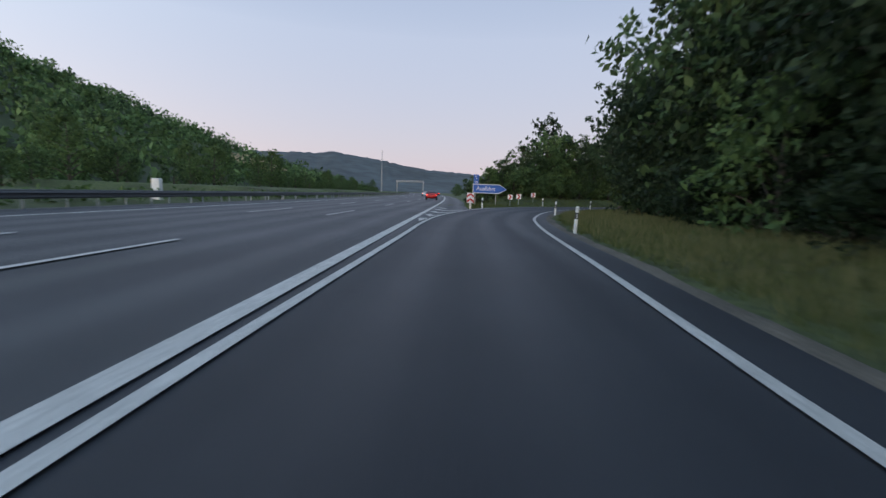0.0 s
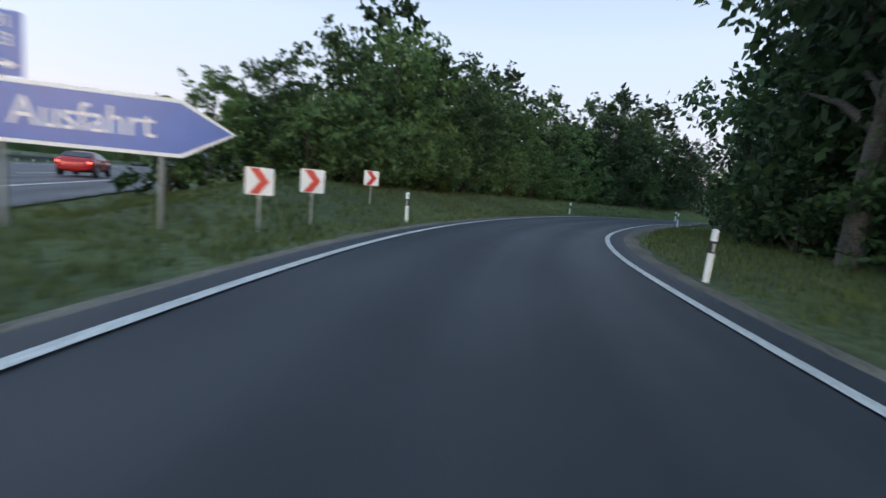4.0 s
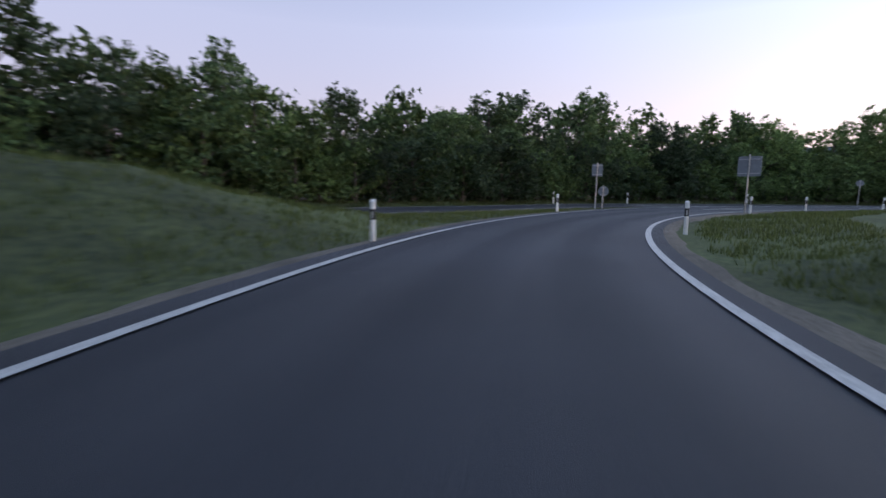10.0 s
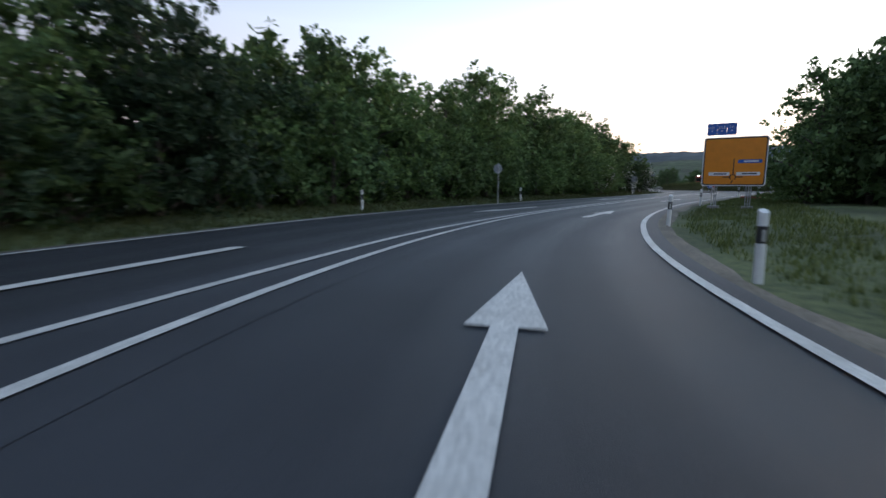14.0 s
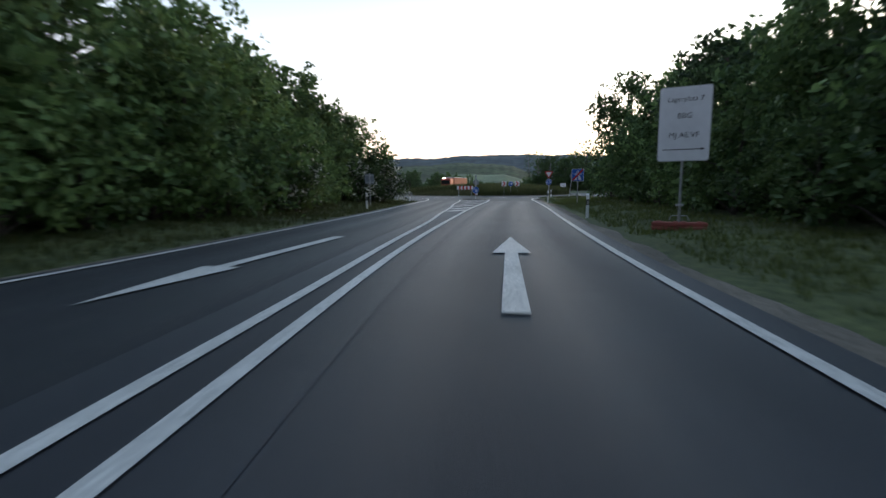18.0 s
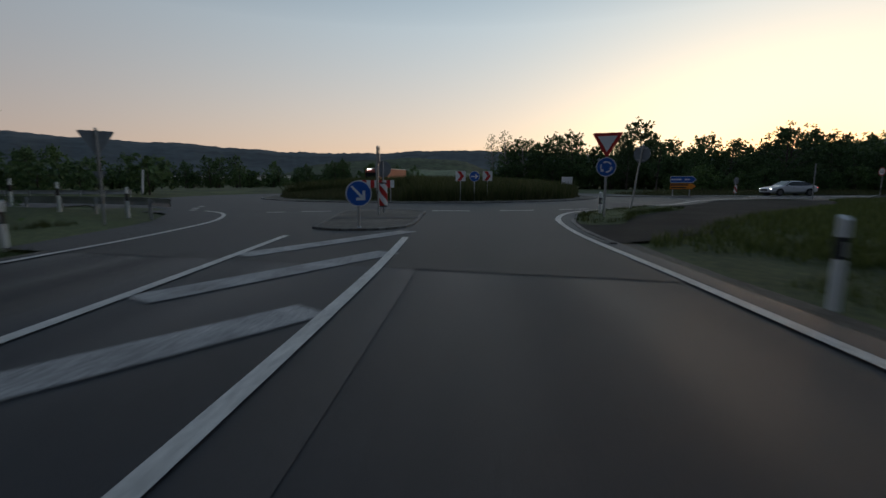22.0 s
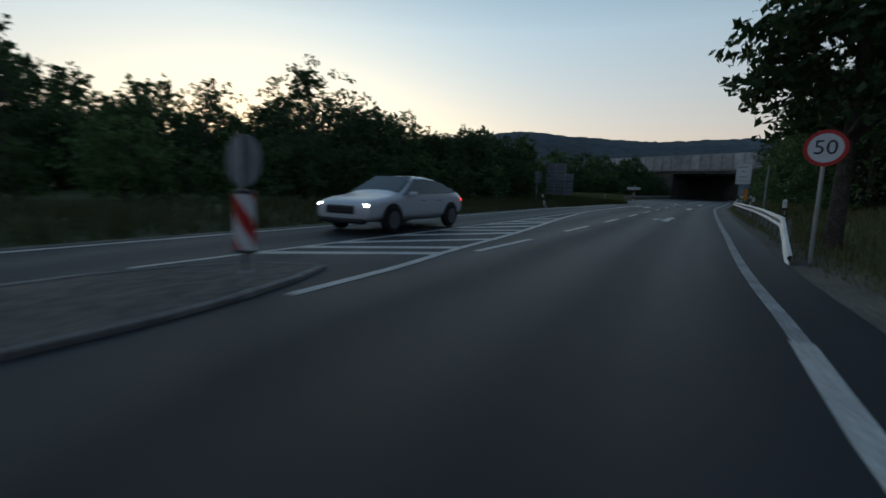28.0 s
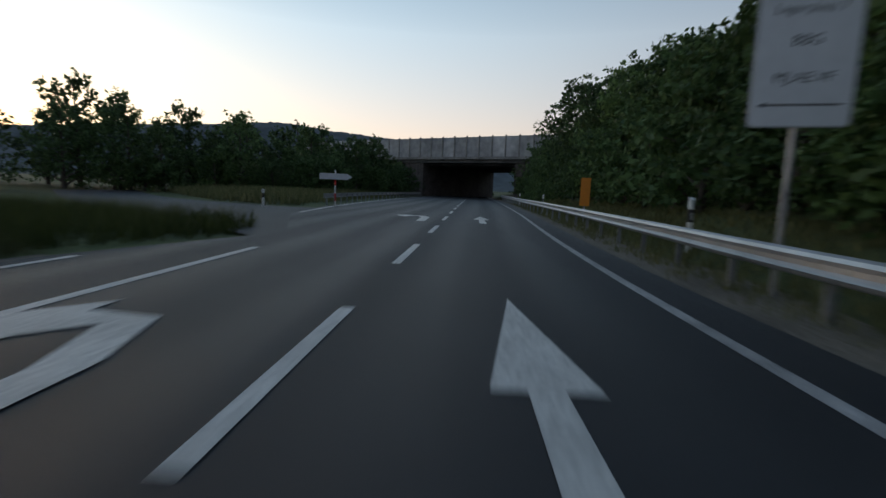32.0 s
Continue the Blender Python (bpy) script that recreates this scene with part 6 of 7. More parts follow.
def notice(x, y, turn, w, z0, z1, left):
    """A white works notice with three lines and an arrow, on a pole."""
    ob = sign("notice_board", x, y, turn, "white works notice board with black lettering and arrow", "notice board")
    zc, h = (z0 + z1) / 2, z1 - z0
    d = board(ob, rrect(w, h, 0.07, 0, zc), "white_sheet", rim=0.02, rim_mat="steel")
    for t_, dz in (("Lagerplatz 7", 0.33), ("BBG", 0.11), ("MJ.AE.VF", -0.15)):
        words("lettering", t_, 0.17 * w / 1.2 * (1.12 if t_ != "Lagerplatz 7" else 1.0), 0, zc + dz * h, d, "black", ob)
    s = -1 if left else 1
    zz = zc - 0.34 * h
    part("arrow", slab([(-s * 0.4 * w, zz - 0.012), (s * 0.34 * w, zz - 0.012), (s * 0.34 * w, zz - 0.035), (s * 0.42 * w, zz), (s * 0.34 * w, zz + 0.035), (s * 0.34 * w, zz + 0.012), (-s * 0.4 * w, zz + 0.012)], 0.003, d), "black", ob, "black arrow")
    pole(ob, 0, z1 - 0.1, 0.04)
    bm = bmesh.new()
    box(bm, (0, 0.05, 0.72), (0.2, 0.12, 0.06), 0.01)
    part("clamp", bm, "steel", ob)
    return ob


ob = notice(99.8, 19.4, facing(99.8, 19.4, 102.4, 34), 1.3, 1.95, 3.98, False)
for k, (dx, dy, rz) in enumerate(((-0.32, 0.05, 3), (0.34, 0.0, -4), (-0.3, 0.03, -2), (0.33, 0.06, 5), (0.0, 0.35, 88))):
    bm = bmesh.new()
    box(bm, (0, 0, 0), (0.78 if k < 4 else 0.8, 0.38, 0.11), 0.025)
    for sx in (-0.22, 0.22):
        box(bm, (sx, 0, 0.06), (0.16, 0.3, 0.03), 0.01)
    q = part("foot_plate", bm, "foot", ob, "red rubber foot plate")
    q.matrix_local = pose(dx, dy, 0.06 + 0.12 * (k // 2 if k < 4 else 0), 0, 0, rz)
bm = bmesh.new()
tube(bm, (-0.25, 0.05, 0.3), (-0.2, 0.05, 0.42), 0.012, n=6)
tube(bm, (-0.2, 0.05, 0.42), (0.2, 0.05, 0.42), 0.012, n=6)
tube(bm, (0.2, 0.05, 0.42), (0.25, 0.05, 0.3), 0.012, n=6)
part("carry_bow", bm, "steel", ob)
notice(44.6, -54.55, facing(44.6, -54.55, 60, -55), 1.16, 2.35, 4.15, True)

ob = sign("end_of_motorway_sign", 102.87, -1.95, facing(102.87, -1.95, 106.8, 13), "blue end-of-motorway sign with a red diagonal bar", "road sign")
zc, w = 2.08, 0.9
d = board(ob, rrect(w, w, 0.05, 0, zc), "blue", rim=0.025)
for s in (-1, 1):
    part("road_symbol", slab([(s * 0.05, zc - 0.36), (s * 0.3, zc - 0.36), (s * 0.12, zc + 0.02), (s * 0.04, zc + 0.02)], 0.002, d), "white_sheet", ob)
    part("road_symbol", slab([(s * 0.035, zc + 0.12), (s * 0.09, zc + 0.12), (s * 0.05, zc + 0.34), (s * 0.02, zc + 0.34)], 0.002, d), "white_sheet", ob)
part("bridge_symbol", slab([(-0.34, zc + 0.1), (-0.28, zc + 0.05), (0.28, zc + 0.05), (0.34, zc + 0.1)], 0.002, d + 0.002), "white_sheet", ob)
part("red_bar", slab([(-0.42, zc - 0.42), (-0.33, zc - 0.42), (0.42, zc + 0.33), (0.42, zc + 0.42), (0.33, zc + 0.42), (-0.42, zc - 0.33)], 0.002, d + 0.004), "red", ob, "red diagonal bar")
pole(ob, 0, 1.75, 0.045)

ob = sign("give_way_sign", 106.17, -19.33, facing(106.17, -19.33, 108.9, -5), "give-way triangle above a blue roundabout disc", "road sign")
d = board(ob, [(-0.47, 3.08), (0.47, 3.08), (0.49, 3.04), (0.03, 2.27), (-0.03, 2.27), (-0.49, 3.04)], "red")
part("white_field", slab([(-0.32, 2.97), (0.32, 2.97), (0.0, 2.44)], 0.003, d), "white_sheet", ob)
part("disc", slab(disc(0.33, 0, 1.92), 0.025), "signback", ob)
part("disc_rim", slab(disc(0.33, 0, 1.92), 0.003, 0.025), "white_sheet", ob)
part("disc_face", slab(disc(0.305, 0, 1.92), 0.003, 0.028), "blue", ob)
for k in range(3):
    a = 30 + 120 * k
    part("ring_arrow", slab(band(0.15, 0.2, a, a + 70, 0, 1.92, 8), 0.002, 0.031), "white_sheet", ob)
    ca, sa = math.cos(radians(a + 82)), math.sin(radians(a + 82))
    tx, tz = -sa, ca
    c0 = (0.175 * math.cos(radians(a + 68)), 1.92 + 0.175 * math.sin(radians(a + 68)))
    part("arrow_head", slab([(c0[0] + 0.06 * ca, c0[1] + 0.06 * sa), (c0[0] + 0.09 * tx, c0[1] + 0.09 * tz), (c0[0] - 0.06 * ca, c0[1] - 0.06 * sa)], 0.002, 0.031), "white_sheet", ob)
pole(ob, 0, 2.95, 0.04)
ob = back_sign("round_sign", 104.1, -25.5, away(104.1, -25.5, 109.5, -17), disc(0.38, 0, 2.72), 3.12, "grey back of a round sign on a leaning pole")
ob.rotation_euler = Euler((0, radians(-8), ob.matrix_world.to_euler().z))
kerb("kerb_gutter", side(LAY, lay_off + 0.07), 0.045, "low worn kerb between gutter and lay-by")
# grass patch between edge line and lay-by
gi = smooth_line([(106.95, -20.6), (107.2, -18.6), (107.0, -17.3), (106.4, -17.4), (105.0, -21.0), (103.2, -24.6), (101.2, -28.4), (101.7, -28.9), (104.1, -26.3), (105.5, -24.2), (106.5, -22.4), (106.95, -20.6)], 0.35)[:-1]
n = len(gi)
gm = gi.mean(0)
structure("ground_verge", mesh_of("ground_verge", [(x, y, -0.02) for x, y in gi] + [(gm[0] + (x - gm[0]) * 0.75, gm[1] + (y - gm[1]) * 0.75, 0.13) for x, y in gi] + [(gm[0], gm[1], 0.16)], [(i, (i + 1) % n, n + (i + 1) % n, n + i) for i in range(n)] + [(n + i, n + (i + 1) % n, 2 * n) for i in range(n)], "grass", True), "small grass patch round the signs", category="verge")
rs = np.random.RandomState(51)
q = gm + (gi[rs.randint(0, n, 700)] - gm) * np.sqrt(rs.rand(700, 1)) * 0.97
tufts("grass_verge", np.c_[q, np.full(700, 0.08)], 0.13, "blade", rs, label="unmown grass round the sign poles")

# corner beyond the joining lane: the back of a triangle, small posts and a leaning white post
p_ = (122.6, -15.2)
ob = sign("give_way_sign", *p_, away(*p_, 108, -2), "grey back of a give-way triangle on a tall pole", "road sign")
part("board", slab([(-0.47, 3.05), (0.47, 3.05), (0.49, 3.01), (0.03, 2.24), (-0.03, 2.24), (-0.49, 3.01)], 0.025), "signback", ob)
part("face", slab([(-0.45, 3.03), (0.45, 3.03), (0.0, 2.27)], 0.003, 0.025), "red", ob)
part("lower_board", slab([(-0.2, 1.75), (0.2, 1.75), (0.0, 1.4)], 0.02), "signback", ob)
pole(ob, 0, 3.1, 0.045, 0.05, mat="steel_dull")
for x, y in ((127.8, -18.4), (130.8, -18.8), (124.4, -18.3)):
    post(x, y + 0.35, 100, tree_rs.uniform(-3, 3), 1.2)
ob = sign("white_marker", 139.4, -34.4, 40, "tall leaning white marker post behind a guard rail", "marker post")
bm = bmesh.new()
box(bm, (0, 0, 1.5), (0.16, 0.06, 1.9), 0.02)
bmesh.ops.rotate(bm, verts=bm.verts, cent=(0, 0, 0.5), matrix=Matrix.Rotation(radians(-5), 3, "Y"))
part("panel", bm, "white", ob)
bm = bmesh.new()
tube(bm, (0, 0.04, -0.2), (0.03, 0.04, 1.2), 0.03)
part("pole", bm, "steel_dull", ob)


def arrow_disc(x, y, turn, zc, r, label):
    ob = sign("arrow_disc_sign", x, y, turn, label, "road sign")
    part("disc", slab(disc(r, 0, zc), 0.025), "signback", ob)
    part("rim", slab(disc(r, 0, zc), 0.003, 0.025), "white_sheet", ob)
    part("face", slab(disc(r * 0.93, 0, zc), 0.003, 0.028), "blue", ob)
    q = r * 0.62
    part("arrow", slab([(-q, zc + q * 0.85), (-q * 0.8, zc + q), (q * 0.45, zc - q * 0.25), (q * 0.45, zc + q * 0.35), (q * 0.8, zc + q * 0.35), (q * 0.8, zc - q * 0.85), (-q * 0.35, zc - q * 0.85), (-q * 0.35, zc - q * 0.5), (q * 0.22, zc - q * 0.5)], 0.002, 0.031), "white_sheet", ob, "white slanting arrow")
    pole(ob, 0, zc + r * 0.5, 0.04)
    bm = bmesh.new()
    tube(bm, (0, 0.05, 0.1), (0, 0.05, 0.16), 0.1, 0.05)
    part("base", bm, "steel", ob)
    return ob


arrow_disc(113.4, -14.55, facing(113.4, -14.55, 109.4, -7), 1.08, 0.36, "round blue arrow sign on a traffic island")
ob = sign("turn_arrow_sign", 112.7, -34.75, facing(112.7, -34.75, 109.2, -17), "round blue sign with a white arrow in tall grass", "road sign")
zc, r = 1.83, 0.36
part("disc", slab(disc(r, 0, zc), 0.025), "signback", ob)
part("rim", slab(disc(r, 0, zc), 0.003, 0.025), "white_sheet", ob)
part("face", slab(disc(r * 0.94, 0, zc), 0.003, 0.028), "blue", ob)
part("arrow", slab([(-0.26, zc - 0.035), (0.08, zc - 0.035), (0.02, zc - 0.15), (0.1, zc - 0.15), (0.27, zc), (0.1, zc + 0.15), (0.02, zc + 0.15), (0.08, zc + 0.035), (-0.26, zc + 0.035)], 0.002, 0.031), "white_sheet", ob, "white arrow")
pole(ob, 0, zc + 0.2, 0.035)

def beacon(x, y, turn, label, hgt=0.78, sign_z=None, lean=0.0):
    """A rounded beacon with slanting red stripes between dark caps, on a thin foot; a round sign above it seen from behind."""
    ob = sign("beacon", x, y, turn, label, "beacon", lean=lean)
    z0, rx, ry, n = 0.42, 0.17, 0.1, 28
    rim = [(rx * math.cos(2 * math.pi * k / n), ry * math.sin(2 * math.pi * k / n)) for k in range(n + 1)]
    v = [(a, b, z) for z in (z0, z0 + hgt) for a, b in rim[:-1]]
    part("panel", mesh_of("panel", v, [(k, (k + 1) % n, n + (k + 1) % n, n + k) for k in range(n)], "white_sheet", True), None, ob)
    for k in range(-3, 3):
        v, f = [], []
        for i, (a, b) in enumerate(rim):
            zb = z0 + 0.1 + 0.6 * k + 1.2 * (1 - i / n)
            za, zt = (min(max(q, z0), z0 + hgt) for q in (zb, zb + 0.3))
            v += [(a * 1.015, b * 1.015, za), (a * 1.015, b * 1.015, zt)]
        f = [(2 * i, 2 * i + 2, 2 * i + 3, 2 * i + 1) for i in range(n) if v[2 * i + 1][2] - v[2 * i][2] + v[2 * i + 3][2] - v[2 * i + 2][2] > 0.002]
        if f:
            part("stripe", mesh_of("stripe", v, f, "red", True), None, ob, "red slanting stripe")
    for z in (z0, z0 + hgt):
        bm = bmesh.new()
        bmesh.ops.create_cone(bm, cap_ends=True, segments=n, radius1=1.0, radius2=0.9, depth=0.05, matrix=Matrix.Translation((0, 0, z)) @ Matrix.Diagonal((rx * 1.08, ry * 1.12, 1, 1)))
        part("cap", bm, "black", ob, "dark end cap")
    bm = bmesh.new()
    tube(bm, (0, 0, -0.05), (0, 0, z0), 0.035)
    tube(bm, (0, 0, 0.08), (0, 0, 0.14), 0.13, 0.07, 14)
    part("foot", bm, "steel_dull", ob)
    if sign_z:
        part("disc", slab(disc(0.34, 0, sign_z), 0.02, -0.02), "signback", ob, "grey back of a round sign")
        bm = bmesh.new()
        tube(bm, (0, -0.03, z0 + hgt), (0, -0.03, sign_z + 0.34), 0.032)
        part("pole", bm, "steel", ob)
    return ob


beacon(114.78, -20.9, facing(114.78, -20.9, 109.5, -10), "red and white striped beacon below a round sign", 0.95, 1.95)
ob = back_sign("arrow_sign", 114.48, -19.55, facing(114.48, -19.55, 100, -24), rrect(0.62, 0.62, 0.04, 0.1, 2.45), 2.75, "pale panel on a tall pole above a dark panel")
part("dark_panel", slab(rrect(0.55, 1.05, 0.03, 0.12, 1.5), 0.04, -0.1), "black", ob, "dark upright panel")
bm = bmesh.new()
tube(bm, (-0.03, 0.1, 1.0), (-0.2, 0.1, 1.1), 0.02)
tube(bm, (-0.2, 0.1, 1.1), (-0.2, 0.1, 1.95), 0.02)
tube(bm, (-0.2, 0.1, 1.95), (-0.03, 0.1, 2.05), 0.02)
part("bracket", bm, "steel", ob)
beacon(89.6, -51.75, facing(89.6, -51.75, 97, -50), "red and white striped beacon at the tip of an island", 0.78, 1.6)

ob = sign("direction_arrows", 94.5, -51.1, facing(94.5, -51.1, 97.5, -41), "blue and orange arrow-shaped direction signs on two posts", "direction sign")
for z0, z1, mt in ((1.42, 2.04, "blue"), (0.78, 1.38, "orange")):
    o_ = [(-1.12, z0), (0.84, z0), (1.15, (z0 + z1) / 2), (0.84, z1), (-1.12, z1)]
    d = board(ob, o_, mt, "board", rim=0.035, rim_mat="white_sheet" if mt == "blue" else "black")
    for k, (bx, bw) in enumerate(((-0.6, 0.9), (0.35, 0.45)) if mt == "blue" else ((-0.3, 1.5), (-0.35, 1.3))):
        zz = (z0 + z1) / 2 + (0 if mt == "blue" else 0.13 - 0.26 * k)
        part("lettering_bar", slab(rrect(bw, 0.13, 0.02, bx, zz), 0.002, d), "white_sheet" if mt == "blue" else "black", ob)
for px in (-0.85, 0.6):
    pole(ob, px, 2.0, 0.045)
    bm = bmesh.new()
    box(bm, (px, 0.05, 0.1), (0.3, 0.22, 0.08), 0.02)
    part("foot", bm, "steel_dull", ob)

ob = sign("speed_limit_sign", 80.9, -46.5, facing(80.9, -46.5, 92, -45.5), "round red-rimmed speed limit sign reading fifty", "speed sign")
part("plate", slab(disc(0.34, 0, 2.3), 0.022), "signback", ob)
part("rim", slab(disc(0.34, 0, 2.3), 0.003, 0.022), "red", ob)
part("face", slab(disc(0.27, 0, 2.3), 0.003, 0.025), "white_sheet", ob)
words("lettering", "50", 0.38, 0, 2.3, 0.029, "black", ob)
pole(ob, 0, 2.58, 0.038)
bm = bmesh.new()
tube(bm, (0, 0, -0.2), (0, 0, 2.85), 0.05)
part("pole", bm, "steel_dull", sign("steel_pole", 64.9, -49.75, 0, "bare grey steel pole behind a guard rail", "pole"))
bm = bmesh.new()
tube(bm, (0, 0, -0.2), (0, 0, 2.9), 0.045)
ob = sign("sign_edge_on", 87.0, -44.0, 20, "thin sign seen from its edge on a pole", "road sign")
part("pole", bm, "steel_dull", ob)

ob = sign("sign_group_back", 48.9, -69.9, facing(48.9, -69.9, 32, -80), "tall group of grey panels seen from behind", "direction sign")
for z0, z1, w in ((0.62, 1.35, 2.7), (1.4, 2.0, 2.7), (2.05, 2.8, 2.7), (2.86, 3.85, 1.75)):
    cx = 0.0 if w > 2 else 0.45
    part("panel", slab(rrect(w, z1 - z0, 0.04, cx, (z0 + z1) / 2), 0.03), "signback", ob)
    for zz in (z0 + 0.12, z1 - 0.12):
        bm = bmesh.new()
        box(bm, (cx, 0.03, zz), (w * 0.96, 0.05, 0.05), 0.008)
        part("brace", bm, "steel_dull", ob)
for px in (-0.5, 0.5):
    pole(ob, px, 3.7, 0.06, 0.09)
back_sign("square_sign", 57.0, -67.5, facing(57.0, -67.5, 40, -63), rrect(0.8, 1.0, 0.05, 0, 2.2), 2.75, "dark back of an upright sign below trees")
ob = sign("yellow_sign", 31.0, -56.7, facing(31.0, -56.7, 50, -57), "narrow orange sign behind the guard rail", "road sign")
d = board(ob, rrect(0.4, 1.2, 0.05, 0, 1.4), "orange")
pole(ob, 0, 1.9)
ob = sign("arrow_pointer", 27.0, -70.6, facing(27, -70.6, 45, -60), "white pointer on a red and white post", "direction sign")
part("pointer", slab([(-0.9, 1.7), (0.7, 1.7), (0.95, 1.87), (0.7, 2.05), (-0.9, 2.05)], 0.03), "white_sheet", ob)
for k in range(5):
    bm = bmesh.new()
    tube(bm, (0, 0.05, k * 0.45 - (0.2 if k == 0 else 0)), (0, 0.05, (k + 1) * 0.45), 0.05)
    part("pole_band", bm, "red" if k % 2 else "white", ob)

# red and white works barrier on the island
ob = thing("works_barrier", pose(118.9, -31.95, 0.06, 0, 0, facing(118.9, -31.95, 109.6, -14)), "red and white striped works barrier in the grass", "barrier")
for k in range(9):
    part("stripe", slab(rrect(0.262, 0.5, 0.008, -1.06 + 0.265 * k, 1.2), 0.03), "red" if k % 2 else "white_sheet", ob)
for px in (-0.95, 0.95):
    bm = bmesh.new()
    tube(bm, (px, 0.03, -0.05), (px, 0.03, 1.3), 0.035)
    part("leg", bm, "steel", ob)

ob = sign("blank_sign", 105.7, -46.0, facing(105.7, -46.0, 109, -20), "plain white sign on a thin post in tall grass", "road sign")
ob.location.z = 0.1
bm = bmesh.new()
box(bm, (0, 0, 1.45), (0.95, 0.08, 0.66), 0.02)
part("panel", bm, "white_sheet", ob)
pole(ob, 0, 1.7, 0.03)

# ---- guard rails ----
def guard_rail(name, p, label, group, z=0.75, post_step=2.0, ends=True, end_dip=8, mat="steel"):
    """A W-shaped steel rail on posts; its ends go down to the ground."""
    q = resample(np.asarray(p, float), 0.5)
    root = thing(name, Matrix(), label, "guard rail", group)
    prof = [(0.0, -0.155), (0.05, -0.13), (0.075, -0.085), (0.02, -0.03), (0.02, 0.03), (0.075, 0.085), (0.05, 0.13), (0.0, 0.155), (-0.01, 0.155), (0.01, 0.03), (0.01, -0.03), (-0.01, -0.155)]
    t = np.gradient(q, axis=0)
    t /= np.linalg.norm(t, axis=1)[:, None]
    nr = np.stack([t[:, 1], -t[:, 0]], 1)
    n, k = len(q), len(prof)
    zz = np.full(n, z - 0.155)
    if ends:
        zz[:end_dip] = np.linspace(0.05, z - 0.155, end_dip)
    v = [(q[i, 0] - nr[i, 0] * a, q[i, 1] - nr[i, 1] * a, zz[i] + b) for i in range(n) for a, b in prof]
    f = [(i * k + j, i * k + (j + 1) % k, (i + 1) * k + (j + 1) % k, (i + 1) * k + j) for i in range(n - 1) for j in range(k)]
    part("rail", mesh_of("rail", v, f, mat, False), None, root)
    bm = bmesh.new()
    box(bm, (0, 0, 0.28), (0.055, 0.1, 0.86), 0.008)
    box(bm, (0, 0.06, 0.6), (0.05, 0.14, 0.1), 0.006)
    me = bpy.data.meshes.new("rail_post")
    bm.to_mesh(me)
    bm.free()
    me.materials.append(M["steel_dull"])
    for i in range(end_dip if ends else 0, n, int(post_step / 0.5)):
        o = new("rail_post", me)
        o.parent = root
        pnt = q[i] + nr[i] * 0.17
        o.matrix_world = pose(pnt[0], pnt[1], zz[i] + 0.155 - z, 0, 0, math.degrees(math.atan2(t[i, 1], t[i, 0])))
    return root


rail_line = smooth_line([(81.3, -46.75), (80.2, -46.95), (79.0, -47.15), (74.7, -48.0), (64.0, -50.35), (60.2, -51.3), (53.4, -53.0), (46.2, -54.7), (41, -55.6), (32.1, -57.2), (11, -61.3), (-24, -67.9)])
guard_rail("guard_rail", rail_line, "galvanised guard rail on steel posts beside dry grass", "guard rails", z=0.8)
guard_rail("guard_rail", mway(-15.4, -40, 300, 4.0)[::-1], "galvanised motorway median guard rail", "guard rails", ends=False, post_step=4.0, mat="rail_dark")
guard_rail("guard_rail", mway(-16.6, -40, 300, 4.0)[::-1], "second galvanised guard rail of the median", "guard rails", ends=False, post_step=4.0, z=0.8, mat="rail_dark")
guard_rail("guard_rail", np.array([(121.4, -16.7), (123.4, -17.9), (125.8, -18.6), (130, -19.0), (150, -18.4), (190, -11)])[::-1], "galvanised guard rail beside the road leading away", "guard rails", ends=False)
guard_rail("guard_rail", np.array([(141, -35.0), (152, -32.5), (200, -23)])[::-1], "distant galvanised guard rail", "guard rails", ends=False)
guard_rail("guard_rail", np.array([(24, -73.0), (8, -77.0), (-28, -83.0)]), "galvanised guard rail before the underpass", "guard rails", ends=False)
n_ = mway(-18.5, -40, 300, 3.0)
rs = np.random.RandomState(41)
k_ = rs.randint(0, len(n_), 900)
cv, cf = leaf_cloud(np.c_[n_[k_] + rs.randn(900, 2) * 0.7, 0.25 + 0.45 * rs.rand(900)], np.full(900, 0.5), 14, 0.16, rs)
tagged(new("median_hedge", quick_mesh("median_hedge", cv, cf, "leaf_b")), "low uneven greenery along the motorway median", "hedge", kind="stuff")

# ---- motorway bridge ----
A, B = Vector((-26.8, -66.4, 0)), Vector((-32.5, -84.2, 0))
ax = (B - A).normalized()
nrm = Vector((-ax.y, ax.x, 0))
if nrm.x > 0:
    nrm = -nrm
turn = math.degrees(math.atan2(ax.y, ax.x))
br = thing("motorway_bridge", pose(A.x, A.y, 0, 0, 0, turn), "concrete motorway bridge with grey noise wall over the road", "bridge")
sgn = 1 if (Matrix.Rotation(radians(turn), 3, "Z") @ Vector((0, 1, 0))).dot(nrm) > 0 else -1
L = (B - A).length
DEPTH = 30.0
def slab_box(name, x0, x1, y0, y1, z0, z1, mat, label="", bevel=0.05):
    bm = bmesh.new()
    box(bm, ((x0 + x1) / 2, sgn * (y0 + y1) / 2, (z0 + z1) / 2), (abs(x1 - x0), abs(y1 - y0), z1 - z0), bevel)
    return part(name, bm, mat, br, label)


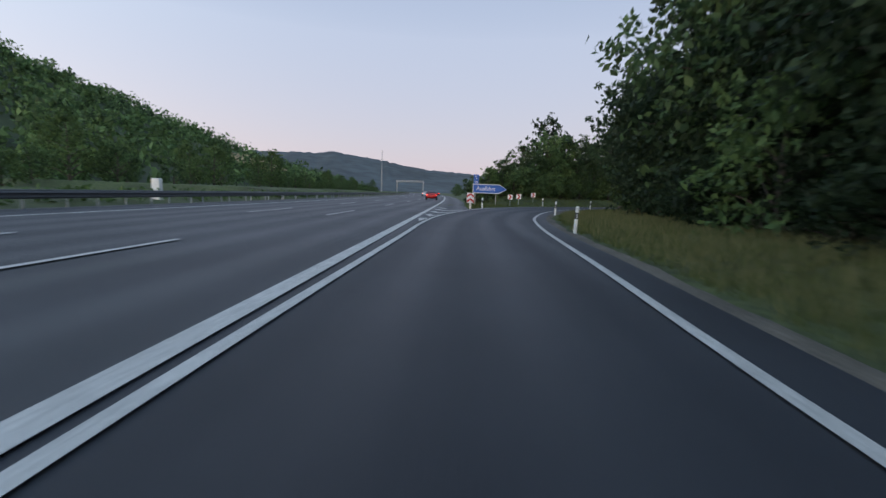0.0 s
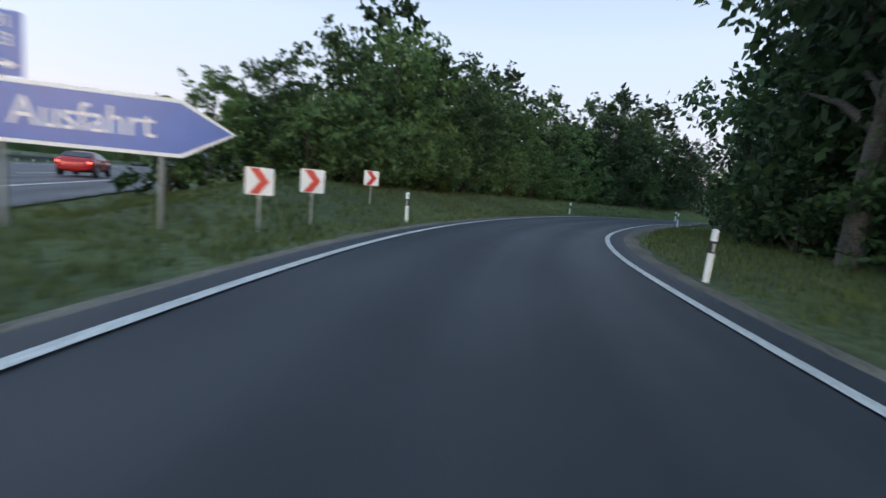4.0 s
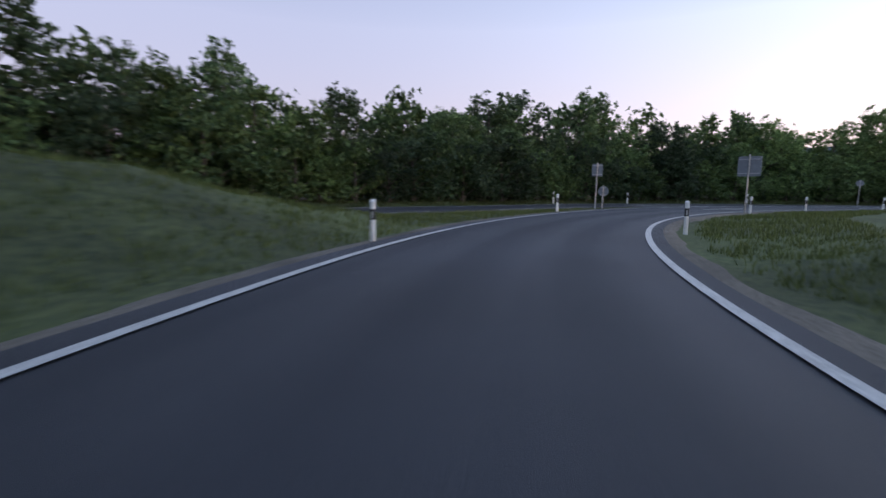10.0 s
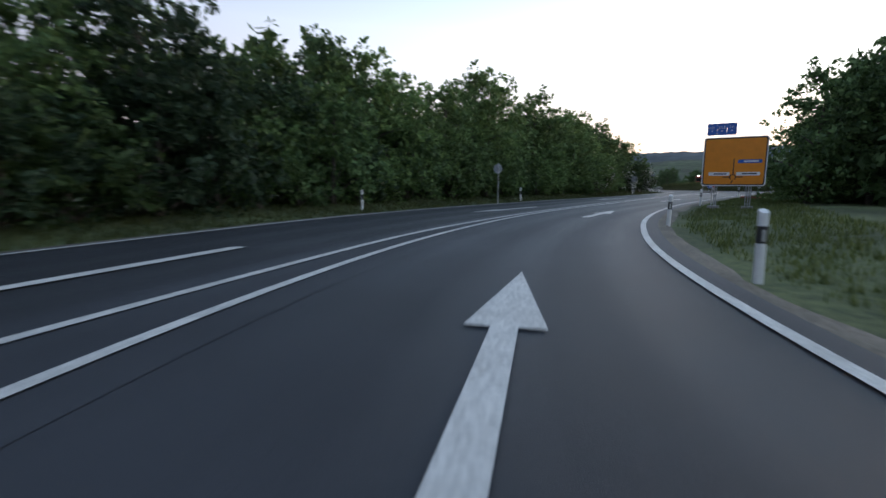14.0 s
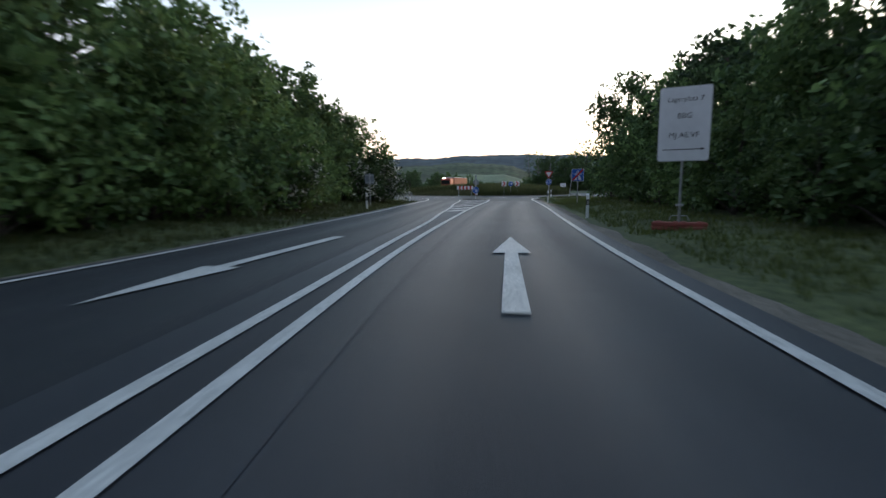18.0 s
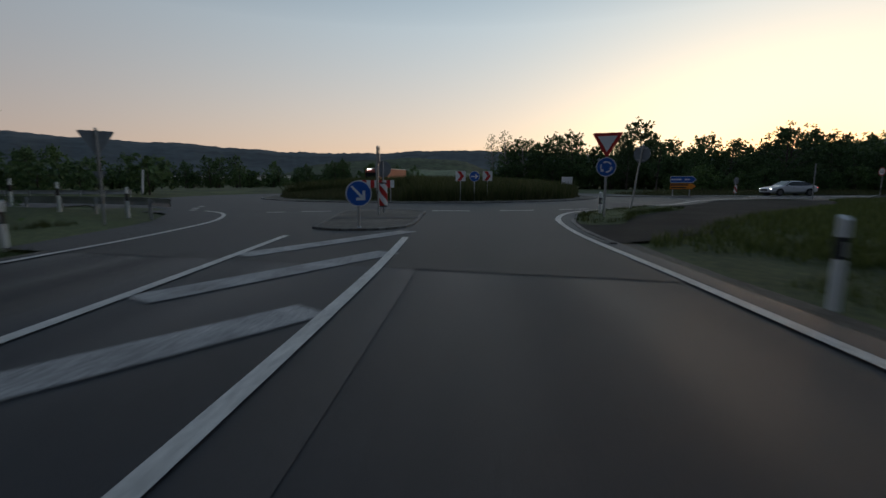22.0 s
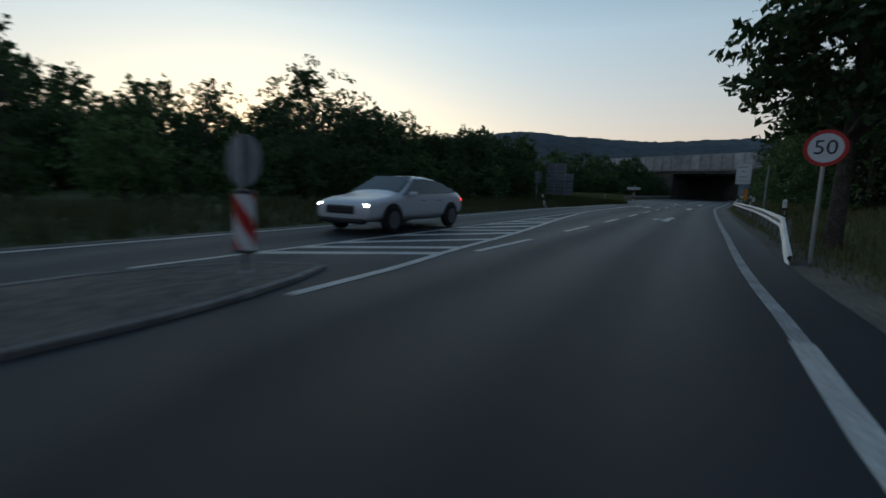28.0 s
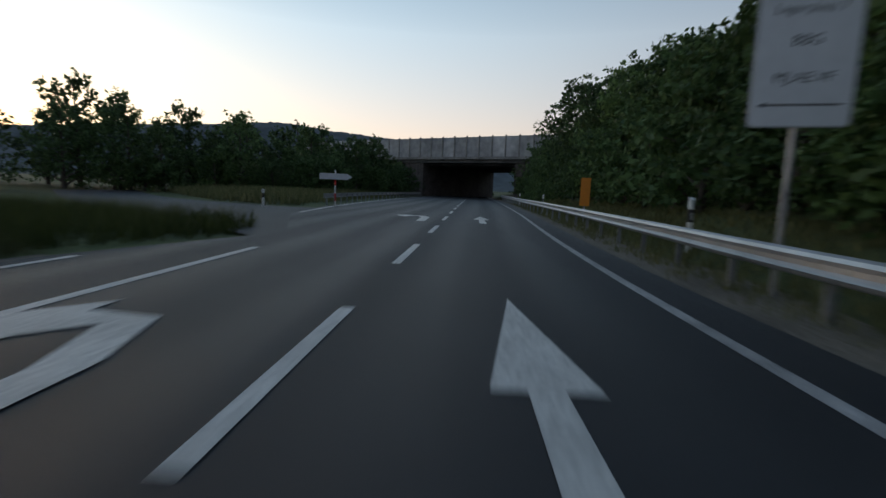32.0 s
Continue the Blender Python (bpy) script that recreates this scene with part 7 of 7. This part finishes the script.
slab_box("deck", -22, L + 34, 0.0, DEPTH, 6.15, 6.95, "shade", "concrete deck coloured dark as in shade")
slab_box("edge_beam", -24, L + 36, -0.35, 0.1, 6.75, 7.2, "concrete", "pale concrete edge beam")
slab_box("abutment", -6.0, 0.0, 0.2, DEPTH - 0.3, -0.3, 6.12, "brick", "dark brick-faced abutment")
slab_box("abutment", L, L + 7.5, 0.2, DEPTH - 0.3, -0.3, 6.12, "brick", "dark brick-faced abutment")
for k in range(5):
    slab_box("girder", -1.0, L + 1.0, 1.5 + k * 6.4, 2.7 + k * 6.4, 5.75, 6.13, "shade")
pan = bmesh.new()
box(pan, (0, 0, 0), (2.42, 0.12, 3.4), 0.02)
pan_me = bpy.data.meshes.new("noise_panel")
pan.to_mesh(pan_me)
pan.free()
pan_me.materials.append(M["barrier"])
pst = bmesh.new()
box(pst, (0, 0, 0), (0.2, 0.34, 3.6), 0.02)
pst_me = bpy.data.meshes.new("panel_post")
pst.to_mesh(pst_me)
pst.free()
pst_me.materials.append(M["concrete"])
for k in range(30):
    o = new("noise_panel", pan_me)
    o.parent = br
    o.matrix_local = pose(-22 + 2.5 * k, -sgn * 0.08, 7.2 + 1.72)
    o = new("panel_post", pst_me)
    o.parent = br
    o.matrix_local = pose(-23.25 + 2.5 * k, -sgn * 0.1, 7.2 + 1.8)
# embankments of the motorway on both sides of the bridge
for x0, x1, nm in ((-36, -4.2, "embankment_north"), (L + 4.8, L + 95, "embankment_south")):
    vv = []
    for xx in np.linspace(x0, x1, 12):
        for yy, zz in ((-9.0, -0.4), (-5.5, 2.2), (-1.5, 5.6), (0.6, 6.6), (DEPTH, 6.6), (DEPTH + 12, -0.4)):
            w = Matrix.LocRotScale(A, Euler((0, 0, radians(turn))), None) @ Vector((xx, sgn * yy, zz + 0.15 * math.sin(xx * 0.8 + yy)))
            vv.append(tuple(w))
    ff = [(i * 6 + j, i * 6 + j + 1, (i + 1) * 6 + j + 1, (i + 1) * 6 + j) for i in range(11) for j in range(5)]
    ff += [(5, 4, 3, 2, 1, 0), tuple(66 + j for j in range(6))]
    structure(nm, mesh_of(nm, vv, ff, "grass", False), "grass embankment carrying the motorway", category="embankment")

# ---- vehicles ----
def car_body(stations, width):
    """A body lofted from stations: x, sill height, belt height, roof height, half widths at belt and roof."""
    v, f = [], []
    for x, zs, zb, zr, wb, wr in stations:
        v += [(x, -wb * 0.94, zs), (x, -wb, (zs + zb) / 2), (x, -wb * 0.97, zb), (x, -wr, zr - 0.02), (x, -wr * 0.6, zr), (x, wr * 0.6, zr), (x, wr, zr - 0.02), (x, wb * 0.97, zb), (x, wb, (zs + zb) / 2), (x, wb * 0.94, zs)]
    n = 10
    for i in range(len(stations) - 1):
        f += [(i * n + j, i * n + (j + 1) % n, (i + 1) * n + (j + 1) % n, (i + 1) * n + j) for j in range(n)]
    f += [tuple(range(n - 1, -1, -1)), tuple((len(stations) - 1) * n + j for j in range(n))]
    return v, f


def wheel(parent, x, y, r, s):
    bm = bmesh.new()
    bmesh.ops.create_cone(bm, cap_ends=True, segments=24, radius1=r, radius2=r, depth=0.22, matrix=Matrix.Translation((x, y, r)) @ Matrix.Rotation(radians(90), 4, "X"))
    bmesh.ops.bevel(bm, geom=[e for e in bm.edges if abs(e.verts[0].co.y - e.verts[1].co.y) < 0.01], offset=0.03, segments=2, affect="EDGES")
    w = part("wheel", bm, "tyre", parent)
    bm = bmesh.new()
    bmesh.ops.create_cone(bm, cap_ends=True, segments=20, radius1=r * 0.66, radius2=r * 0.6, depth=0.03, matrix=Matrix.Translation((x, y + s * 0.115, r)) @ Matrix.Rotation(radians(90), 4, "X"))
    for k in range(5):
        a = 2 * math.pi * k / 5
        box(bm, (x + r * 0.33 * math.cos(a), y + s * 0.135, r + r * 0.33 * math.sin(a)), (0.05, 0.02, 0.05), 0.01)
    part("rim", bm, "rim", w, "dark alloy rim")


def saloon(x, y, heading, paint, label, lit=True, L=5.1):
    """A saloon car; its front looks along +x before the turn."""
    ob = thing("car", pose(x, y, 0.03, 0, 0, heading + 90), label, "car")
    k = L / 5.1
    st = [(-2.55, .42, .8, .86, .74, .64), (-2.4, .3, .95, 1.02, .88, .74), (-2.1, .24, 1.02, 1.12, .94, .76), (-1.9, .22, 1.02, 1.16, .95, .76), (-1.2, .2, 1.02, 1.44, .96, .68), (-0.4, .2, 1.01, 1.54, .96, .68),
          (0.25, .2, .99, 1.52, .96, .68), (1.12, .2, .97, 1.05, .95, .78), (1.6, .22, .91, .97, .93, .76), (2.2, .24, .84, .9, .92, .8), (2.45, .26, .74, .8, .88, .74), (2.55, .34, .66, .7, .78, .64)]
    v, f = car_body([(a * k, b, c, d, e, g) for a, b, c, d, e, g in st], 1.9)
    me = mesh_of("body", v, f, paint, True)
    body = part("body", me, None, ob)
    sub = body.modifiers.new("round", "SUBSURF")
    sub.levels = sub.render_levels = 2
    # glazing
    for s in (-1, 1):
        g = [(-1.85, 1.07), (-1.2, 1.36), (-0.4, 1.45), (0.25, 1.43), (1.08, 1.02)]
        gv = [(a * k, s * (0.95 - (z - 0.98) * 0.6), z) for a, z in g] + [(a * k, s * (0.962 - (z - 0.98) * 0.6), z) for a, z in g]
        part("side_window", mesh_of("side_window", gv, [(0, 1, 2, 3, 4), (9, 8, 7, 6, 5)] + [(i, i + 5, (i + 1) % 5 + 5, (i + 1) % 5) for i in range(5)], "glass"), None, body)
    for xa, za, xb, zb, nm in ((1.12, 1.06, 0.3, 1.49, "windscreen"), (-1.95, 1.17, -1.2, 1.45, "rear_window")):
        e = 0.014
        sgn_ = 1 if xa > 0 else -1
        gv = [(xa * k + sgn_ * e, -.78, za + e), (xa * k + sgn_ * e, .78, za + e), (xb * k + sgn_ * e, .62, zb + e), (xb * k + sgn_ * e, -.62, zb + e)]
        gv += [(a - sgn_ * 0.02, b, c - 0.02) for a, b, c in gv]
        part(nm, mesh_of(nm, gv, [(0, 1, 2, 3), (7, 6, 5, 4), (0, 4, 5, 1), (1, 5, 6, 2), (2, 6, 7, 3), (3, 7, 4, 0)], "glass"), None, body)
    for wx in (-1.52, 1.55):
        for s in (-1, 1):
            wheel(ob, wx * k, s * 0.87, 0.35, s)
            arch = [(wx * k + 0.42 * math.cos(radians(a)), 0.36 + 0.42 * math.sin(radians(a))) for a in range(-22, 203, 15)]
            av = [(px, s * 0.93, pz) for px, pz in arch] + [(px, s * 0.962, pz) for px, pz in arch]
            na = len(arch)
            part("wheel_arch", mesh_of("wheel_arch", av, [tuple(range(na)), tuple(range(2 * na - 1, na - 1, -1))] + [(i, i + na, (i + 1) % na + na, (i + 1) % na) for i in range(na)], "black"), None, ob, "dark wheel arch")
    bm = bmesh.new()
    box(bm, (2.5 * k, 0, 0.6), (0.14, 0.95, 0.22), 0.05)
    part("grille", bm, "black", ob)
    bm = bmesh.new()
    box(bm, (2.44 * k, 0, 0.33), (0.2, 1.45, 0.15), 0.05)
    part("lower_intake", bm, "black", ob)
    for s in (-1, 1):
        bm = bmesh.new()
        box(bm, (2.34 * k, s * 0.68, 0.7), (0.28, 0.3, 0.13), 0.05)
        part("headlamp", bm, "lamp" if lit else "reflector", ob, "lit white headlamp")
        bm = bmesh.new()
        box(bm, (-2.4 * k, s * 0.66, 0.84), (0.14, 0.34, 0.14), 0.04)
        part("tail_lamp", bm, "tail", ob, "lit red tail lamp")
        bm = bmesh.new()
        box(bm, (0.75 * k, s * 1.02, 1.02), (0.18, 0.2, 0.13), 0.05)
        part("mirror", bm, paint, ob)
        for hx in (-0.75, 0.1):
            bm = bmesh.new()
            box(bm, (hx * k, s * 0.955, 0.84), (0.2, 0.03, 0.03), 0.01)
            part("door_handle", bm, "rim", ob)
    return ob


saloon(83.0, -56.15, -77, "car_white", "white saloon car with lit headlamps on the exit road")
mw = lambda off, y: mway(off, y, y + 1, 1.0)[0]
for off, y, paint, lab in ((-2.1, 80, "car_red", "red car with lit tail lamps on the motorway"), (-6.2, 150, "car_white", "pale car far ahead on the motorway"), (-2.1, 185, "car_red", "red car far ahead on the motorway")):
    p_ = mw(off, y)
    saloon(p_[0], p_[1], 0, paint, lab, False, 4.4)

tk = thing("truck", pose(134.0, -76.0, 0.02, 0, 0, -6), "red articulated truck stopped behind the roundabout", "truck")
def tbox(nm, c, s, mat, parent=tk, label="", bevel=0.05):
    bm = bmesh.new()
    box(bm, c, s, bevel)
    return part(nm, bm, mat, parent, label)


cab = tbox("cab", (0, 0.9, 2.0), (2.45, 2.2, 2.9), "truck_red", bevel=0.18)
tbox("windscreen", (0, 2.0, 2.55), (2.2, 0.08, 0.95), "glass", cab)
tbox("grille", (0, 2.02, 1.2), (2.0, 0.06, 0.8), "black", cab)
tbox("roof_light", (0.6, 1.6, 3.5), (0.5, 0.2, 0.1), "lamp", cab, "lit roof light", 0.02)
tbox("bumper", (0, 2.0, 0.62), (2.45, 0.25, 0.4), "white", cab)
tbox("trailer", (0, -5.2, 2.35), (2.5, 9.2, 2.7), "tarp", label="red trailer with grey top edge")
tbox("trailer_edge", (0, -5.2, 3.72), (2.54, 9.24, 0.12), "white_sheet")
tbox("chassis", (0, -3.5, 0.85), (1.0, 11.5, 0.3), "black")
for wy in (1.2, -1.6, -6.6, -7.9):
    for s in (-1, 1):
        bm = bmesh.new()
        bmesh.ops.create_cone(bm, cap_ends=True, segments=20, radius1=0.5, radius2=0.5, depth=0.35, matrix=Matrix.Translation((s * 1.05, wy, 0.5)) @ Matrix.Rotation(radians(90), 4, "Y"))
        part("wheel", bm, "tyre", tk)

# ---- far buildings and masts ----
for k, (h_, d_, w_, dd, hh) in enumerate(((-143, 560, 90, 30, 9), (-147.5, 620, 70, 30, 11), (-152, 660, 60, 28, 8))):
    bx, by = 110 - math.sin(radians(h_)) * d_, -10 + math.cos(radians(h_)) * d_
    ob = thing("hall", pose(bx, by, -0.1, 0, 0, h_ + 90), "long pale industrial hall in the valley", "building", "halls in the valley")
    bm = bmesh.new()
    box(bm, (0, 0, hh / 2), (dd, w_, hh), 0.1)
    part("wall", bm, "wall_white", ob)
    bm = bmesh.new()
    box(bm, (0, 0, hh + 0.3), (dd + 1, w_ + 1, 0.6), 0.1)
    part("roof", bm, "steel_dull", ob)
    for i in range(8):
        bm = bmesh.new()
        box(bm, (-dd / 2 - 0.04, -w_ / 2 + w_ * (i + 0.5) / 8, hh * 0.3), (0.1, w_ / 14, hh * 0.5), 0)
        part("gate", bm, "signback", ob)
p_ = mw(-46, 420)
ob = thing("radio_mast", pose(p_[0], p_[1] + 60, -0.5), "slender radio mast beyond the motorway", "mast")
bm = bmesh.new()
tube(bm, (0, 0, 0), (0, 0, 42), 0.8, 0.25)
part("pole", bm, "steel_dull", ob)
p_ = mw(-14, 215)
ob = thing("sign_gantry", pose(p_[0], p_[1], -0.05), "green-backed sign gantry beside the motorway", "gantry")
for px in (-6, 6):
    bm = bmesh.new()
    box(bm, (px, 0, 3), (0.4, 0.4, 6.2), 0.04)
    part("leg", bm, "steel_dull", ob)
bm = bmesh.new()
box(bm, (0, 0, 6), (12.6, 0.5, 0.9), 0.05)
part("beam", bm, "signback", ob)
ob = thing("emergency_phone", pose(*mw(-19.5, 33), -0.05), "small white cabinet beyond the median", "cabinet")
bm = bmesh.new()
box(bm, (0, 0, 0.8), (0.6, 0.4, 1.7), 0.05)
part("body", bm, "white", ob)
